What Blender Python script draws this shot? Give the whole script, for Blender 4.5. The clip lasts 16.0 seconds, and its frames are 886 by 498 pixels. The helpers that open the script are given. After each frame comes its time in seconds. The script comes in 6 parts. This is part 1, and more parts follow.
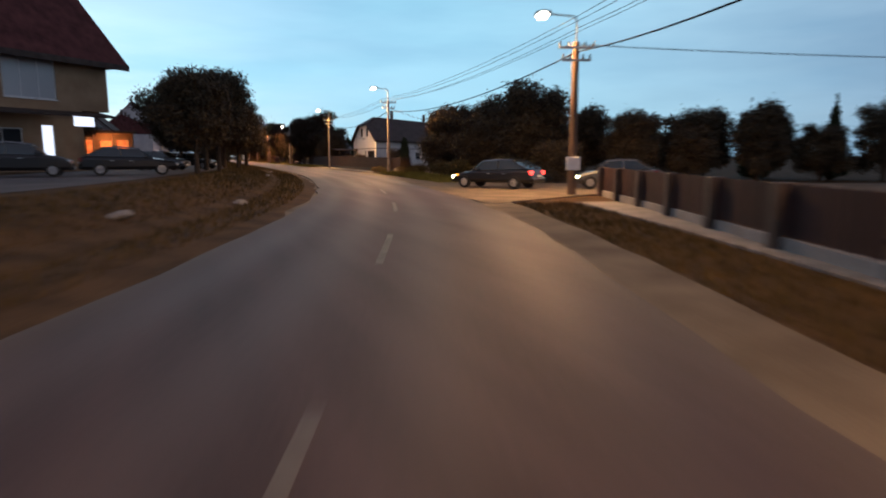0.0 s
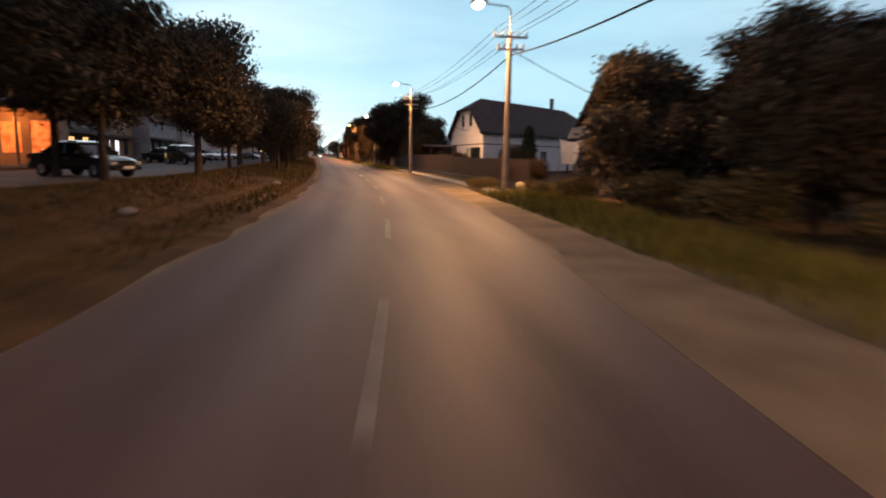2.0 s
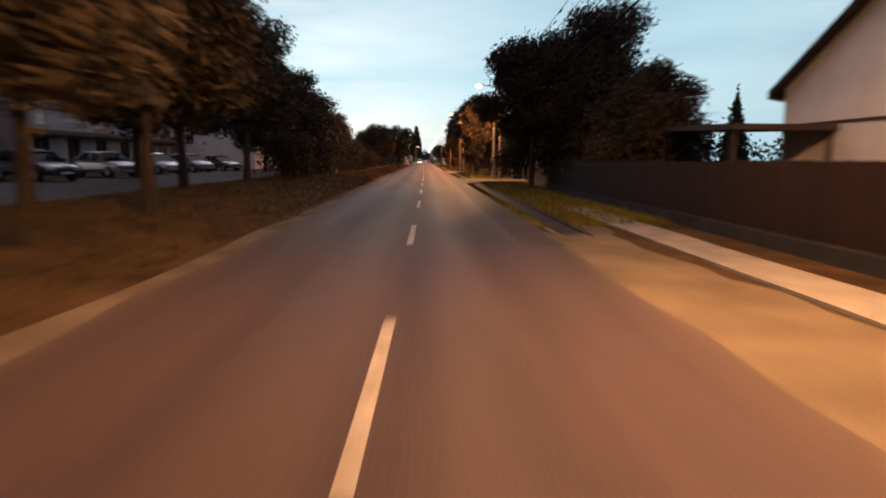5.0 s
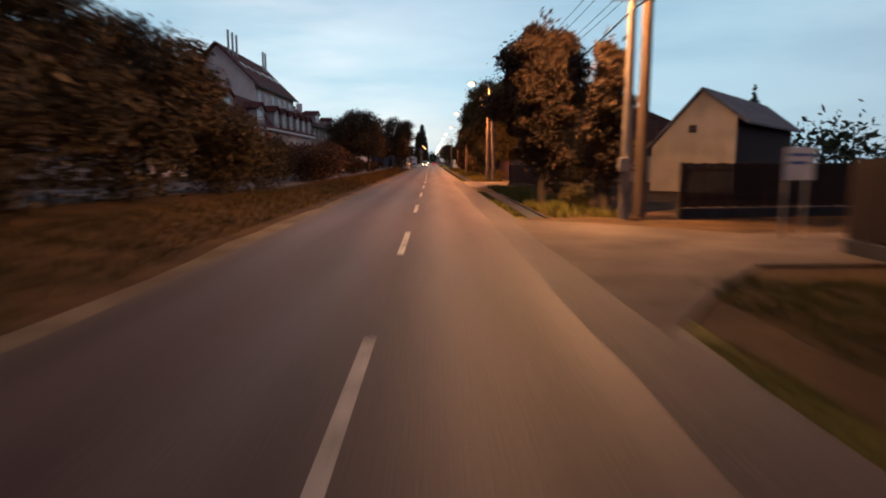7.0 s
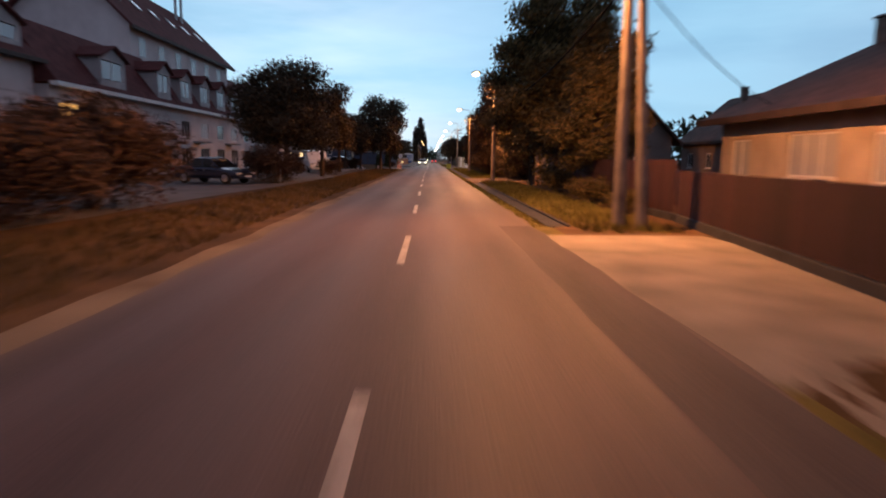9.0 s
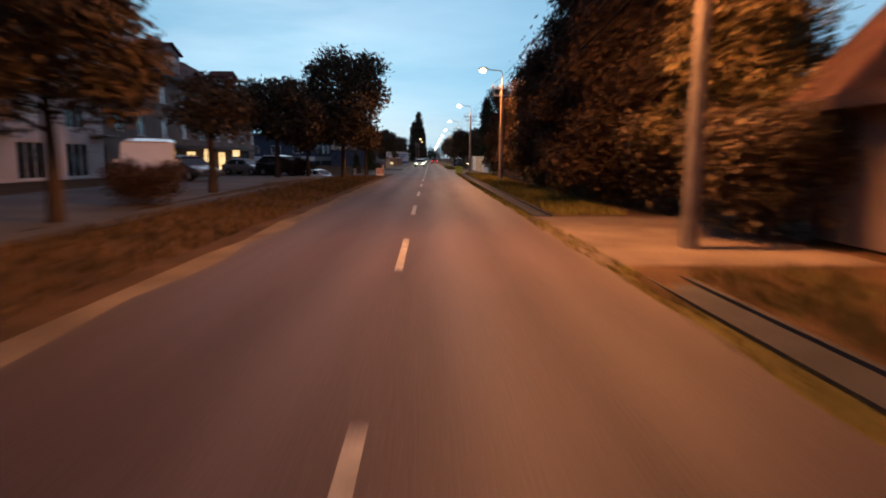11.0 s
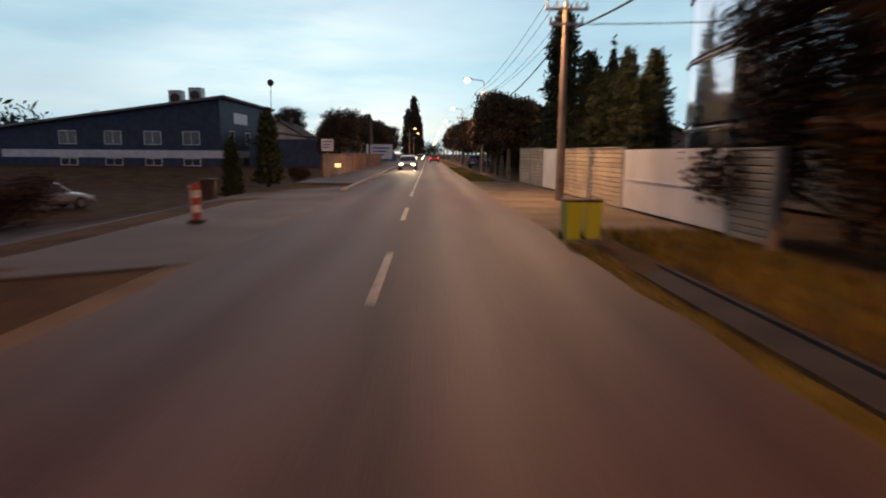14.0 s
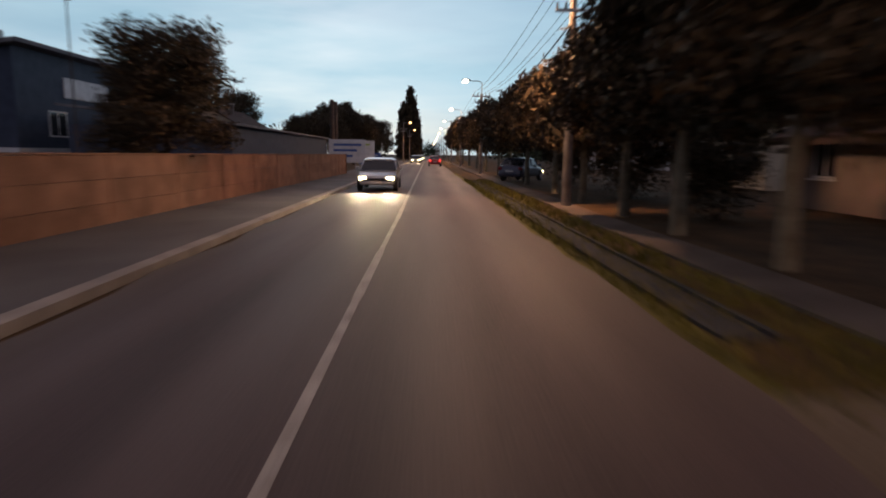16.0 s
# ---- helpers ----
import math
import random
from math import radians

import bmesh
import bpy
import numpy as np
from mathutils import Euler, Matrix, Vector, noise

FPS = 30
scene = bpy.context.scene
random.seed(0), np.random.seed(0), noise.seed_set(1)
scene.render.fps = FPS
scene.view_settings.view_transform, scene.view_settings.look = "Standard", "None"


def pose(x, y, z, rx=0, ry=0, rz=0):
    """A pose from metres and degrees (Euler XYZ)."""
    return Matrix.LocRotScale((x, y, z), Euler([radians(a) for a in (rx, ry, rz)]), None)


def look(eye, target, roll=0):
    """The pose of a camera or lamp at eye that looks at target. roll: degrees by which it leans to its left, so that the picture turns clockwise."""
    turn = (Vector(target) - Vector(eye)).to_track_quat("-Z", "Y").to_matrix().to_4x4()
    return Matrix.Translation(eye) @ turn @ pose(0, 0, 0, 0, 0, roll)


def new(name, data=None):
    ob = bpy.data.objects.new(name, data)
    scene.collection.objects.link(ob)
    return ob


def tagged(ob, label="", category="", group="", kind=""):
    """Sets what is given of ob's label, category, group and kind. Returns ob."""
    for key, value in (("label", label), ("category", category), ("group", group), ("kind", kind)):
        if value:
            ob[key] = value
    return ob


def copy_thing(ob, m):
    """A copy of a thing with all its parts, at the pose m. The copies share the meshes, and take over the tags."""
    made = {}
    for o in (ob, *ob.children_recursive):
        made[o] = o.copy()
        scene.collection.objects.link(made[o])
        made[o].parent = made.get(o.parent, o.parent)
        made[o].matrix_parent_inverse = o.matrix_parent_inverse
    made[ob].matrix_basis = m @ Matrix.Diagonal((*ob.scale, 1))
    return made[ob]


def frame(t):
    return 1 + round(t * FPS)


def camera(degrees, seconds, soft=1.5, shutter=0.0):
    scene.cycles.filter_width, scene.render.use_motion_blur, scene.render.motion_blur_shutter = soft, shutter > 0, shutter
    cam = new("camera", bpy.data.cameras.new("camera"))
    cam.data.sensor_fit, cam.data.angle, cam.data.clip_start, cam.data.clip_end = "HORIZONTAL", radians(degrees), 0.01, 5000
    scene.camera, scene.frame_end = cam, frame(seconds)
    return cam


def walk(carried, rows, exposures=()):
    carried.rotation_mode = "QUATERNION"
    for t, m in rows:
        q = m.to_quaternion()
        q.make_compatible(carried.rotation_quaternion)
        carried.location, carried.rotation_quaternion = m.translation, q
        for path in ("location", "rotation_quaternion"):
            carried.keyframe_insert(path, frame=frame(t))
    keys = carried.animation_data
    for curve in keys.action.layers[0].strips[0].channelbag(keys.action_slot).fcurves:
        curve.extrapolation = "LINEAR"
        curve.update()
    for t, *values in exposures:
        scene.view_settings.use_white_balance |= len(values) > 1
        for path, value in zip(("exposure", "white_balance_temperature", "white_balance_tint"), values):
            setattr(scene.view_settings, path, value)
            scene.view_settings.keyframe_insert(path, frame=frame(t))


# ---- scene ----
cam = camera(70.67, 16.0, soft=1.9, shutter=0.7)
EYE = 1.63
PATH = [
    (0.0, -13.14, -112.93, -21.20, -8.45, -0.04), (0.5, -10.50, -105.31, -19.55, -8.61, 0.47),
    (1.0, -8.07, -97.46, -17.37, -8.58, 1.10), (1.5, -5.94, -89.36, -14.68, -8.45, 1.19),
    (2.0, -4.19, -81.03, -11.46, -8.53, 0.90), (2.5, -2.86, -72.41, -8.67, -8.42, 0.10),
    (3.0, -1.90, -63.57, -6.20, -8.18, 0.00), (3.5, -1.03, -54.70, -4.22, -8.12, 0.36),
    (4.0, -0.69, -45.81, -2.73, -8.18, 0.56), (4.2, -0.61, -42.27, -2.35, -8.12, 0.58),
    (5.0, -0.33, -27.75, -1.55, -8.18, 0.40), (5.8, -0.10, -13.00, -1.12, -8.22, 0.15),
    (6.5, 0.00, 0.00, -0.93, -8.25, 0.00), (7.0, -0.01, 9.43, -0.85, -8.01, 0.20),
    (7.5, -0.07, 18.81, -1.03, -7.89, 0.80), (8.0, -0.10, 28.20, -1.06, -7.97, 0.87),
    (8.5, -0.14, 37.54, -1.00, -8.13, 0.75), (9.0, -0.18, 46.75, -0.95, -8.23, 0.50),
    (9.2, -0.21, 50.41, -0.93, -8.30, 0.40), (10.2, -0.34, 68.80, -0.95, -8.30, 0.30),
    (11.3, -0.48, 88.84, -1.02, -8.27, 0.30), (11.5, -0.49, 92.50, -1.09, -8.27, 0.44),
    (12.0, -0.52, 101.70, -1.11, -8.25, 0.60), (12.5, -0.51, 110.98, -1.10, -8.09, 0.55),
    (13.0, -0.47, 120.27, -1.09, -8.27, 0.35), (13.5, -0.46, 129.48, -1.07, -8.54, 0.46),
    (14.0, -0.51, 138.62, -1.15, -8.65, 0.45), (14.5, -0.52, 147.62, -1.26, -8.62, 0.85),
    (15.0, -0.51, 156.39, -1.40, -8.66, 1.05), (15.5, -0.50, 164.93, -1.27, -8.70, 0.67),
    (16.0, -0.50, 173.37, -1.20, -8.59, 0.54),
]


def view(x, y, yaw, pitch, roll):
    a, b = radians(yaw), radians(pitch)
    eye = Vector((x, y, EYE))
    ahead = Vector((-math.sin(a) * math.cos(b), math.cos(a) * math.cos(b), math.sin(b)))
    return look(eye, eye + ahead, roll)


walk(cam, [(t, view(x, y, yaw, pitch, roll)) for t, x, y, yaw, pitch, roll in PATH], exposures=(
    (0.0, 0.0, 5550, 10), (1.0, -0.1, 5700, 11), (2.0, 0.2, 6200, 16), (3.5, -0.2, 6050, 17), (4.2, 0.1, 6350, 19), (6.5, 0.0, 6900, 26), (7.0, -0.1, 6350, 23), (7.5, -0.4, 5800, 19), (8.0, -0.25, 6150, 20), (8.5, 0.0, 6250, 22), (9.0, -0.1, 5550, 18),
    (11.5, -0.25, 5400, 13), (12.0, 0.25, 6800, 26), (12.5, 0.1, 6900, 25), (13.0, -0.2, 5950, 17), (13.5, -0.05, 5950, 16), (14.0, 0.05, 6600, 21), (15.0, 0.0, 6350, 18), (15.5, 0.15, 6400, 26), (16.0, -0.2, 6400, 23)))

# ---- sky and light ----
world = bpy.data.worlds.new("dusk")
scene.world = world
world.use_nodes = True
wn, wl = world.node_tree.nodes, world.node_tree.links
sky = wn.new("ShaderNodeTexSky")
sky.sky_type, sky.sun_disc = "NISHITA", False
sky.sun_elevation, sky.sun_rotation = radians(14), radians(-12)
sky.air_density, sky.dust_density, sky.ozone_density = 1.0, 0.6, 3.0
coord = wn.new("ShaderNodeTexCoord")
stretch = wn.new("ShaderNodeMapping")
stretch.inputs["Scale"].default_value = (1.0, 1.0, 5.0)
wl.new(coord.outputs["Generated"], stretch.inputs["Vector"])
clouds = wn.new("ShaderNodeTexNoise")
clouds.inputs["Scale"].default_value, clouds.inputs["Detail"].default_value = 2.6, 7.0
clouds.inputs["Roughness"].default_value = 0.5
wl.new(stretch.outputs["Vector"], clouds.inputs["Vector"])
cover = wn.new("ShaderNodeValToRGB")
cover.color_ramp.elements[0].position, cover.color_ramp.elements[1].position = 0.40, 0.64
cover.color_ramp.elements[0].color, cover.color_ramp.elements[1].color = (0.80, 0.80, 0.80, 1), (1.0, 1.0, 1.0, 1)
wl.new(clouds.outputs["Fac"], cover.inputs["Fac"])
mixer = wn.new("ShaderNodeMix")
mixer.data_type = "RGBA"
wl.new(cover.outputs["Color"], mixer.inputs["Factor"])
wl.new(sky.outputs["Color"], mixer.inputs["A"])
veil = wn.new("ShaderNodeTexNoise")
veil.inputs["Scale"].default_value, veil.inputs["Detail"].default_value = 1.7, 5.0
wl.new(stretch.outputs["Vector"], veil.inputs["Vector"])
cloud_tone = wn.new("ShaderNodeValToRGB")
cloud_tone.color_ramp.elements[0].position, cloud_tone.color_ramp.elements[1].position = 0.36, 0.62
cloud_tone.color_ramp.elements[0].color, cloud_tone.color_ramp.elements[1].color = (0.36, 0.655, 0.78, 1), (0.57, 0.91, 0.98, 1)
wl.new(veil.outputs["Fac"], cloud_tone.inputs["Fac"])
bright = wn.new("ShaderNodeMix")
bright.data_type, bright.blend_type = "RGBA", "MULTIPLY"
bright.inputs["Factor"].default_value, bright.inputs["B"].default_value = 1.0, (9.5, 9.5, 9.5, 1)
wl.new(cloud_tone.outputs["Color"], bright.inputs["A"])
wl.new(bright.outputs["Result"], mixer.inputs["B"])
# dusk: the sky is brightest low towards the sunset and dims overhead and behind
parts = wn.new("ShaderNodeSeparateXYZ")
wl.new(coord.outputs["Generated"], parts.inputs[0])
rise = wn.new("ShaderNodeMapRange")
rise.inputs["From Min"].default_value, rise.inputs["From Max"].default_value = 0.24, 0.75
rise.inputs["To Min"].default_value, rise.inputs["To Max"].default_value = 1.0, 0.42
wl.new(parts.outputs["Z"], rise.inputs["Value"])
west = wn.new("ShaderNodeMapRange")
west.inputs["From Min"].default_value, west.inputs["From Max"].default_value = 0.3, 1.0
west.inputs["To Min"].default_value, west.inputs["To Max"].default_value = 0.66, 1.0
wl.new(parts.outputs["Y"], west.inputs["Value"])
fade = wn.new("ShaderNodeMath")
fade.operation = "MULTIPLY"
wl.new(rise.outputs["Result"], fade.inputs[0]), wl.new(west.outputs["Result"], fade.inputs[1])
dim = wn.new("ShaderNodeMix")
dim.data_type, dim.blend_type = "RGBA", "MULTIPLY"
dim.inputs["Factor"].default_value = 1.0
wl.new(mixer.outputs["Result"], dim.inputs["A"]), wl.new(fade.outputs[0], dim.inputs["B"])
# the cloud overhead and behind still carries a rosy afterglow
rosy = wn.new("ShaderNodeMapRange")
rosy.inputs["From Min"].default_value, rosy.inputs["From Max"].default_value = 0.95, 0.45
wl.new(fade.outputs[0], rosy.inputs["Value"])
glow = wn.new("ShaderNodeMix")
glow.data_type, glow.blend_type = "RGBA", "MULTIPLY"
glow.inputs["B"].default_value = (1.55, 0.86, 0.90, 1)
wl.new(rosy.outputs["Result"], glow.inputs["Factor"]), wl.new(dim.outputs["Result"], glow.inputs["A"])
wl.new(glow.outputs["Result"], wn["Background"].inputs["Color"])
wn["Background"].inputs["Strength"].default_value = 0.095
sun = new("sun", bpy.data.lights.new("sun", "SUN"))
sun.data.energy, sun.data.angle, sun.data.color = 0.15, radians(40), (1.0, 0.93, 0.88)
sun.matrix_world = look((0, 0, 60), (60 * math.sin(radians(12)), -60 * math.cos(radians(12)), 45))
LAMP_WATTS = 8500


# ---- materials ----
def node(tree, kind, **values):
    made = tree.nodes.new(kind)
    for key, value in values.items():
        made.inputs[key.replace("_", " ")].default_value = value
    return made


def surface(name, dark, light, rough=0.8, scale=6.0, fine=60.0, bump=0.3, metal=0.0, island=0.0, each=0.0, spec=0.3, stretch_by=None, coat=0.0):
    """A worn surface: two colours mixed by coarse and fine noise, with relief, in metres of the object."""
    m = bpy.data.materials.new(name)
    m.use_nodes = True
    t = m.node_tree
    link = t.links.new
    shade = t.nodes["Principled BSDF"]
    where = t.nodes.new("ShaderNodeTexCoord")
    source = where.outputs["Object"]
    if stretch_by:
        grain = t.nodes.new("ShaderNodeMapping")
        grain.inputs["Scale"].default_value = stretch_by
        link(source, grain.inputs["Vector"])
        source = grain.outputs["Vector"]
    a = node(t, "ShaderNodeTexNoise", Scale=scale, Detail=4.0)
    b = node(t, "ShaderNodeTexNoise", Scale=fine, Detail=3.0)
    link(source, a.inputs["Vector"]), link(source, b.inputs["Vector"])
    both = t.nodes.new("ShaderNodeMath")
    both.operation = "MULTIPLY_ADD"
    link(b.outputs["Fac"], both.inputs[0])
    both.inputs[1].default_value = 0.45
    link(a.outputs["Fac"], both.inputs[2])
    last = both.outputs[0]
    if island or each:
        extra = t.nodes.new("ShaderNodeNewGeometry" if island else "ShaderNodeObjectInfo")
        plus = t.nodes.new("ShaderNodeMath")
        plus.operation = "MULTIPLY_ADD"
        link(extra.outputs["Random Per Island" if island else "Random"], plus.inputs[0])
        plus.inputs[1].default_value = island or each
        link(last, plus.inputs[2])
        shift = t.nodes.new("ShaderNodeMath")
        shift.operation = "SUBTRACT"
        link(plus.outputs[0], shift.inputs[0])
        shift.inputs[1].default_value = (island or each) / 2
        last = shift.outputs[0]
    ramp = t.nodes.new("ShaderNodeValToRGB")
    ramp.color_ramp.elements[0].position, ramp.color_ramp.elements[1].position = 0.45, 0.98
    ramp.color_ramp.elements[0].color, ramp.color_ramp.elements[1].color = (*dark, 1), (*light, 1)
    link(last, ramp.inputs["Fac"])
    link(ramp.outputs["Color"], shade.inputs["Base Color"])
    shade.inputs["Roughness"].default_value, shade.inputs["Metallic"].default_value = rough, metal
    shade.inputs["Specular IOR Level"].default_value, shade.inputs["Coat Weight"].default_value = spec, coat
    if bump:
        relief = node(t, "ShaderNodeBump", Strength=bump, Distance=0.02)
        link(both.outputs[0], relief.inputs["Height"])
        link(relief.outputs["Normal"], shade.inputs["Normal"])
    return m


def plain(name, colour, rough=0.5, metal=0.0, glow=0.0, coat=0.0, spec=0.5):
    m = bpy.data.materials.new(name)
    m.use_nodes = True
    shade = m.node_tree.nodes["Principled BSDF"]
    shade.inputs["Base Color"].default_value = (*colour, 1)
    shade.inputs["Roughness"].default_value, shade.inputs["Metallic"].default_value = rough, metal
    shade.inputs["Coat Weight"].default_value, shade.inputs["Specular IOR Level"].default_value = coat, spec
    if glow:
        shade.inputs["Emission Color"].default_value, shade.inputs["Emission Strength"].default_value = (*colour, 1), glow
    return m


def striped(name, dark, light, along, pitch, rough=0.75, bump=0.8):
    """Courses of tile or ribs: a wave along one axis of the object, over two colours."""
    m = surface(name, dark, light, rough, 1.5, 25.0, 0.25)
    t = m.node_tree
    t.nodes["Principled BSDF"].inputs["Specular IOR Level"].default_value = 0.12
    where = t.nodes.new("ShaderNodeTexCoord")
    wave = node(t, "ShaderNodeTexWave", Scale=0.314 / pitch, Distortion=0.6, Detail=1.0)
    wave.bands_direction, wave.wave_profile = along, "SAW"
    t.links.new(where.outputs["Object"], wave.inputs["Vector"])
    relief = node(t, "ShaderNodeBump", Strength=bump, Distance=0.03)
    t.links.new(wave.outputs["Fac"], relief.inputs["Height"])
    t.links.new(relief.outputs["Normal"], t.nodes["Principled BSDF"].inputs["Normal"])
    return m


ASPHALT = surface("asphalt", (0.024, 0.0160, 0.0165), (0.078, 0.052, 0.052), 0.66, 1.1, 45.0, 0.4, spec=0.25, stretch_by=(1.0, 0.10, 1.0))
t = ASPHALT.node_tree
lane = t.nodes.new("ShaderNodeAttribute")
lane.attribute_name = "across"


def calc(kind, a, b=0.0, c=0.0):
    made = t.nodes.new("ShaderNodeMath")
    made.operation = kind
    for socket, value in zip(made.inputs, (a, b, c)):
        if isinstance(value, float):
            socket.default_value = value
        else:
            t.links.new(value, socket)
    return made.outputs[0]


# wheel tracks rub the two lanes smoother and paler, sand gathers at the edges
run = t.nodes.new("ShaderNodeTexCoord")
long_scale = node(t, "ShaderNodeMapping", Scale=(0.7, 0.07, 1.0))
t.links.new(run.outputs["Object"], long_scale.inputs["Vector"])
streak = node(t, "ShaderNodeTexNoise", Scale=1.0, Detail=3.0)
t.links.new(long_scale.outputs["Vector"], streak.inputs["Vector"])
aside = calc("ABSOLUTE", calc("MULTIPLY_ADD", streak.outputs["Fac"], 0.5, calc("ADD", lane.outputs["Fac"], -0.25)))
track = calc("MULTIPLY_ADD", calc("COSINE", calc("MULTIPLY", calc("ADD", aside, -1.5), 4.363)), -0.5, 0.5)
track = calc("MULTIPLY", track, calc("MULTIPLY_ADD", streak.outputs["Fac"], 1.2, 0.1))
shade = t.nodes["Principled BSDF"]
plain_colour = shade.inputs["Base Color"].links[0].from_socket
worn = t.nodes.new("ShaderNodeMix")
worn.data_type = "RGBA"
worn.inputs["B"].default_value = (0.10, 0.070, 0.062, 1)
t.links.new(calc("MULTIPLY", track, 0.45), worn.inputs["Factor"]), t.links.new(plain_colour, worn.inputs["A"])
dusty = t.nodes.new("ShaderNodeMix")
dusty.data_type = "RGBA"
dusty.inputs["B"].default_value = (0.15, 0.12, 0.085, 1)
edge = node(t, "ShaderNodeMapRange", From_Min=2.45, From_Max=3.1, To_Max=0.35)
t.links.new(aside, edge.inputs["Value"])
t.links.new(edge.outputs["Result"], dusty.inputs["Factor"]), t.links.new(worn.outputs["Result"], dusty.inputs["A"])
t.links.new(dusty.outputs["Result"], shade.inputs["Base Color"])
t.links.new(calc("MULTIPLY_ADD", track, -0.08, 0.68), shade.inputs["Roughness"])
shade.inputs["Specular IOR Level"].default_value = 0.22
PATCH = surface("newer_asphalt", (0.036, 0.028, 0.028), (0.092, 0.074, 0.072), 0.75, 0.8, 40.0, 0.4, spec=0.2, stretch_by=(1.0, 0.15, 1.0))
DUST = surface("dusty_ground", (0.062, 0.049, 0.042), (0.16, 0.128, 0.105), 0.92, 0.6, 25.0, 0.6, spec=0.1)
DARK_STONE = surface("dark_stone", (0.022, 0.018, 0.015), (0.08, 0.062, 0.05), 0.92, 2.5, 40.0, 0.6)
OLD_ASPHALT = surface("old_asphalt", (0.05, 0.048, 0.05), (0.12, 0.115, 0.115), 0.8, 0.4, 30.0, 0.4)
TURF = surface("dry_turf", (0.028, 0.019, 0.009), (0.105, 0.062, 0.028), 0.95, 0.8, 14.0, 0.8, spec=0.1)
SAND = surface("sandy_dirt", (0.085, 0.068, 0.05), (0.205, 0.165, 0.12), 0.95, 0.7, 25.0, 0.6, spec=0.1)
PALE_SAND = surface("pale_gravel", (0.13, 0.115, 0.095), (0.28, 0.25, 0.21), 0.95, 0.8, 30.0, 0.6, spec=0.1)
CONCRETE = surface("concrete", (0.16, 0.15, 0.14), (0.36, 0.33, 0.30), 0.88, 1.2, 40.0, 0.3)
# near-black concrete: shade of drains and fence feet is put into the colour
SHADE_CONCRETE = surface("shade_dark_concrete", (0.013, 0.014, 0.017), (0.042, 0.043, 0.047), 0.9, 1.5, 30.0, 0.5)
WORN_LINE = surface("worn_road_paint", (0.05, 0.044, 0.044), (0.16, 0.15, 0.14), 0.75, 4.0, 30.0, 0.3)
PAINT_LINE = surface("road_paint", (0.07, 0.062, 0.06), (0.50, 0.47, 0.43), 0.7, 3.0, 40.0, 0.3)
LEAF = surface("leaves", (0.024, 0.020, 0.012), (0.092, 0.064, 0.034), 0.7, 0.5, 8.0, 0.0, island=0.7, spec=0.25)
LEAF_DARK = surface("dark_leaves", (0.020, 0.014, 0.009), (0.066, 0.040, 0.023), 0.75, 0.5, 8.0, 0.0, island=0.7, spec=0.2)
# leaves near the lamps: lamp light is put into this paler, yellower colour
LEAF_LAMPLIT = surface("lamplit_leaves", (0.036, 0.034, 0.012), (0.15, 0.110, 0.038), 0.7, 0.5, 8.0, 0.0, island=0.7, spec=0.25)
NEEDLE = surface("needles", (0.012, 0.020, 0.010), (0.05, 0.06, 0.028), 0.75, 0.5, 8.0, 0.0, island=0.6, spec=0.2)
LEAF_RED = surface("reddish_leaves", (0.026, 0.018, 0.013), (0.085, 0.050, 0.034), 0.7, 0.5, 8.0, 0.0, island=0.7, spec=0.25)
GREEN_TURF = surface("green_turf", (0.045, 0.042, 0.010), (0.16, 0.135, 0.032), 0.95, 0.9, 14.0, 0.8, spec=0.1)
GREEN_BLADES = surface("green_grass_blades", (0.05, 0.052, 0.010), (0.21, 0.185, 0.04), 0.8, 0.4, 8.0, 0.0, island=0.7, spec=0.15)
GRASS = surface("grass_blades", (0.035, 0.028, 0.010), (0.14, 0.092, 0.034), 0.8, 0.4, 8.0, 0.0, island=0.7, spec=0.15)
BARK = surface("bark", (0.020, 0.015, 0.012), (0.072, 0.052, 0.038), 0.95, 3.0, 30.0, 0.9, stretch_by=(1, 1, 0.25))
LIMED = surface("limed_bark", (0.085, 0.072, 0.05), (0.22, 0.19, 0.135), 0.95, 3.0, 30.0, 0.7)
WOOD_POLE = surface("weathered_pole", (0.05, 0.034, 0.025), (0.14, 0.095, 0.068), 0.9, 2.0, 40.0, 0.5, stretch_by=(1, 1, 0.1))
POLE = surface("concrete_pole", (0.11, 0.095, 0.085), (0.25, 0.215, 0.19), 0.85, 2.0, 40.0, 0.4)
STEEL = surface("galvanised_steel", (0.25, 0.25, 0.25), (0.45, 0.45, 0.44), 0.45, 4.0, 60.0, 0.1, metal=0.8)
RUBBER = plain("black_rubber", (0.012, 0.012, 0.012), 0.8)
WIRE = plain("wire", (0.008, 0.008, 0.009), 0.95, spec=0.05)
BROWN_WOOD = surface("brown_stained_boards", (0.008, 0.0035, 0.003), (0.030, 0.012, 0.0085), 0.8, 2.0, 30.0, 0.5, each=0.5, stretch_by=(3, 3, 0.4))
RED_WOOD = surface("red_brown_boards", (0.016, 0.006, 0.005), (0.050, 0.017, 0.014), 0.8, 2.0, 30.0, 0.5, each=0.5, stretch_by=(3, 3, 0.4))
GREY_BLOCK = surface("fence_pier_blocks", (0.075, 0.058, 0.05), (0.19, 0.15, 0.125), 0.9, 3.0, 40.0, 0.6)
WHITE_RENDER = surface("white_render", (0.66, 0.64, 0.62), (0.86, 0.83, 0.80), 0.85, 0.8, 30.0, 0.2)
CREAM_RENDER = surface("cream_render", (0.36, 0.29, 0.21), (0.58, 0.49, 0.37), 0.88, 0.7, 30.0, 0.25)
GREY_RENDER = surface("grey_render", (0.26, 0.24, 0.235), (0.46, 0.43, 0.42), 0.88, 0.7, 30.0, 0.25)
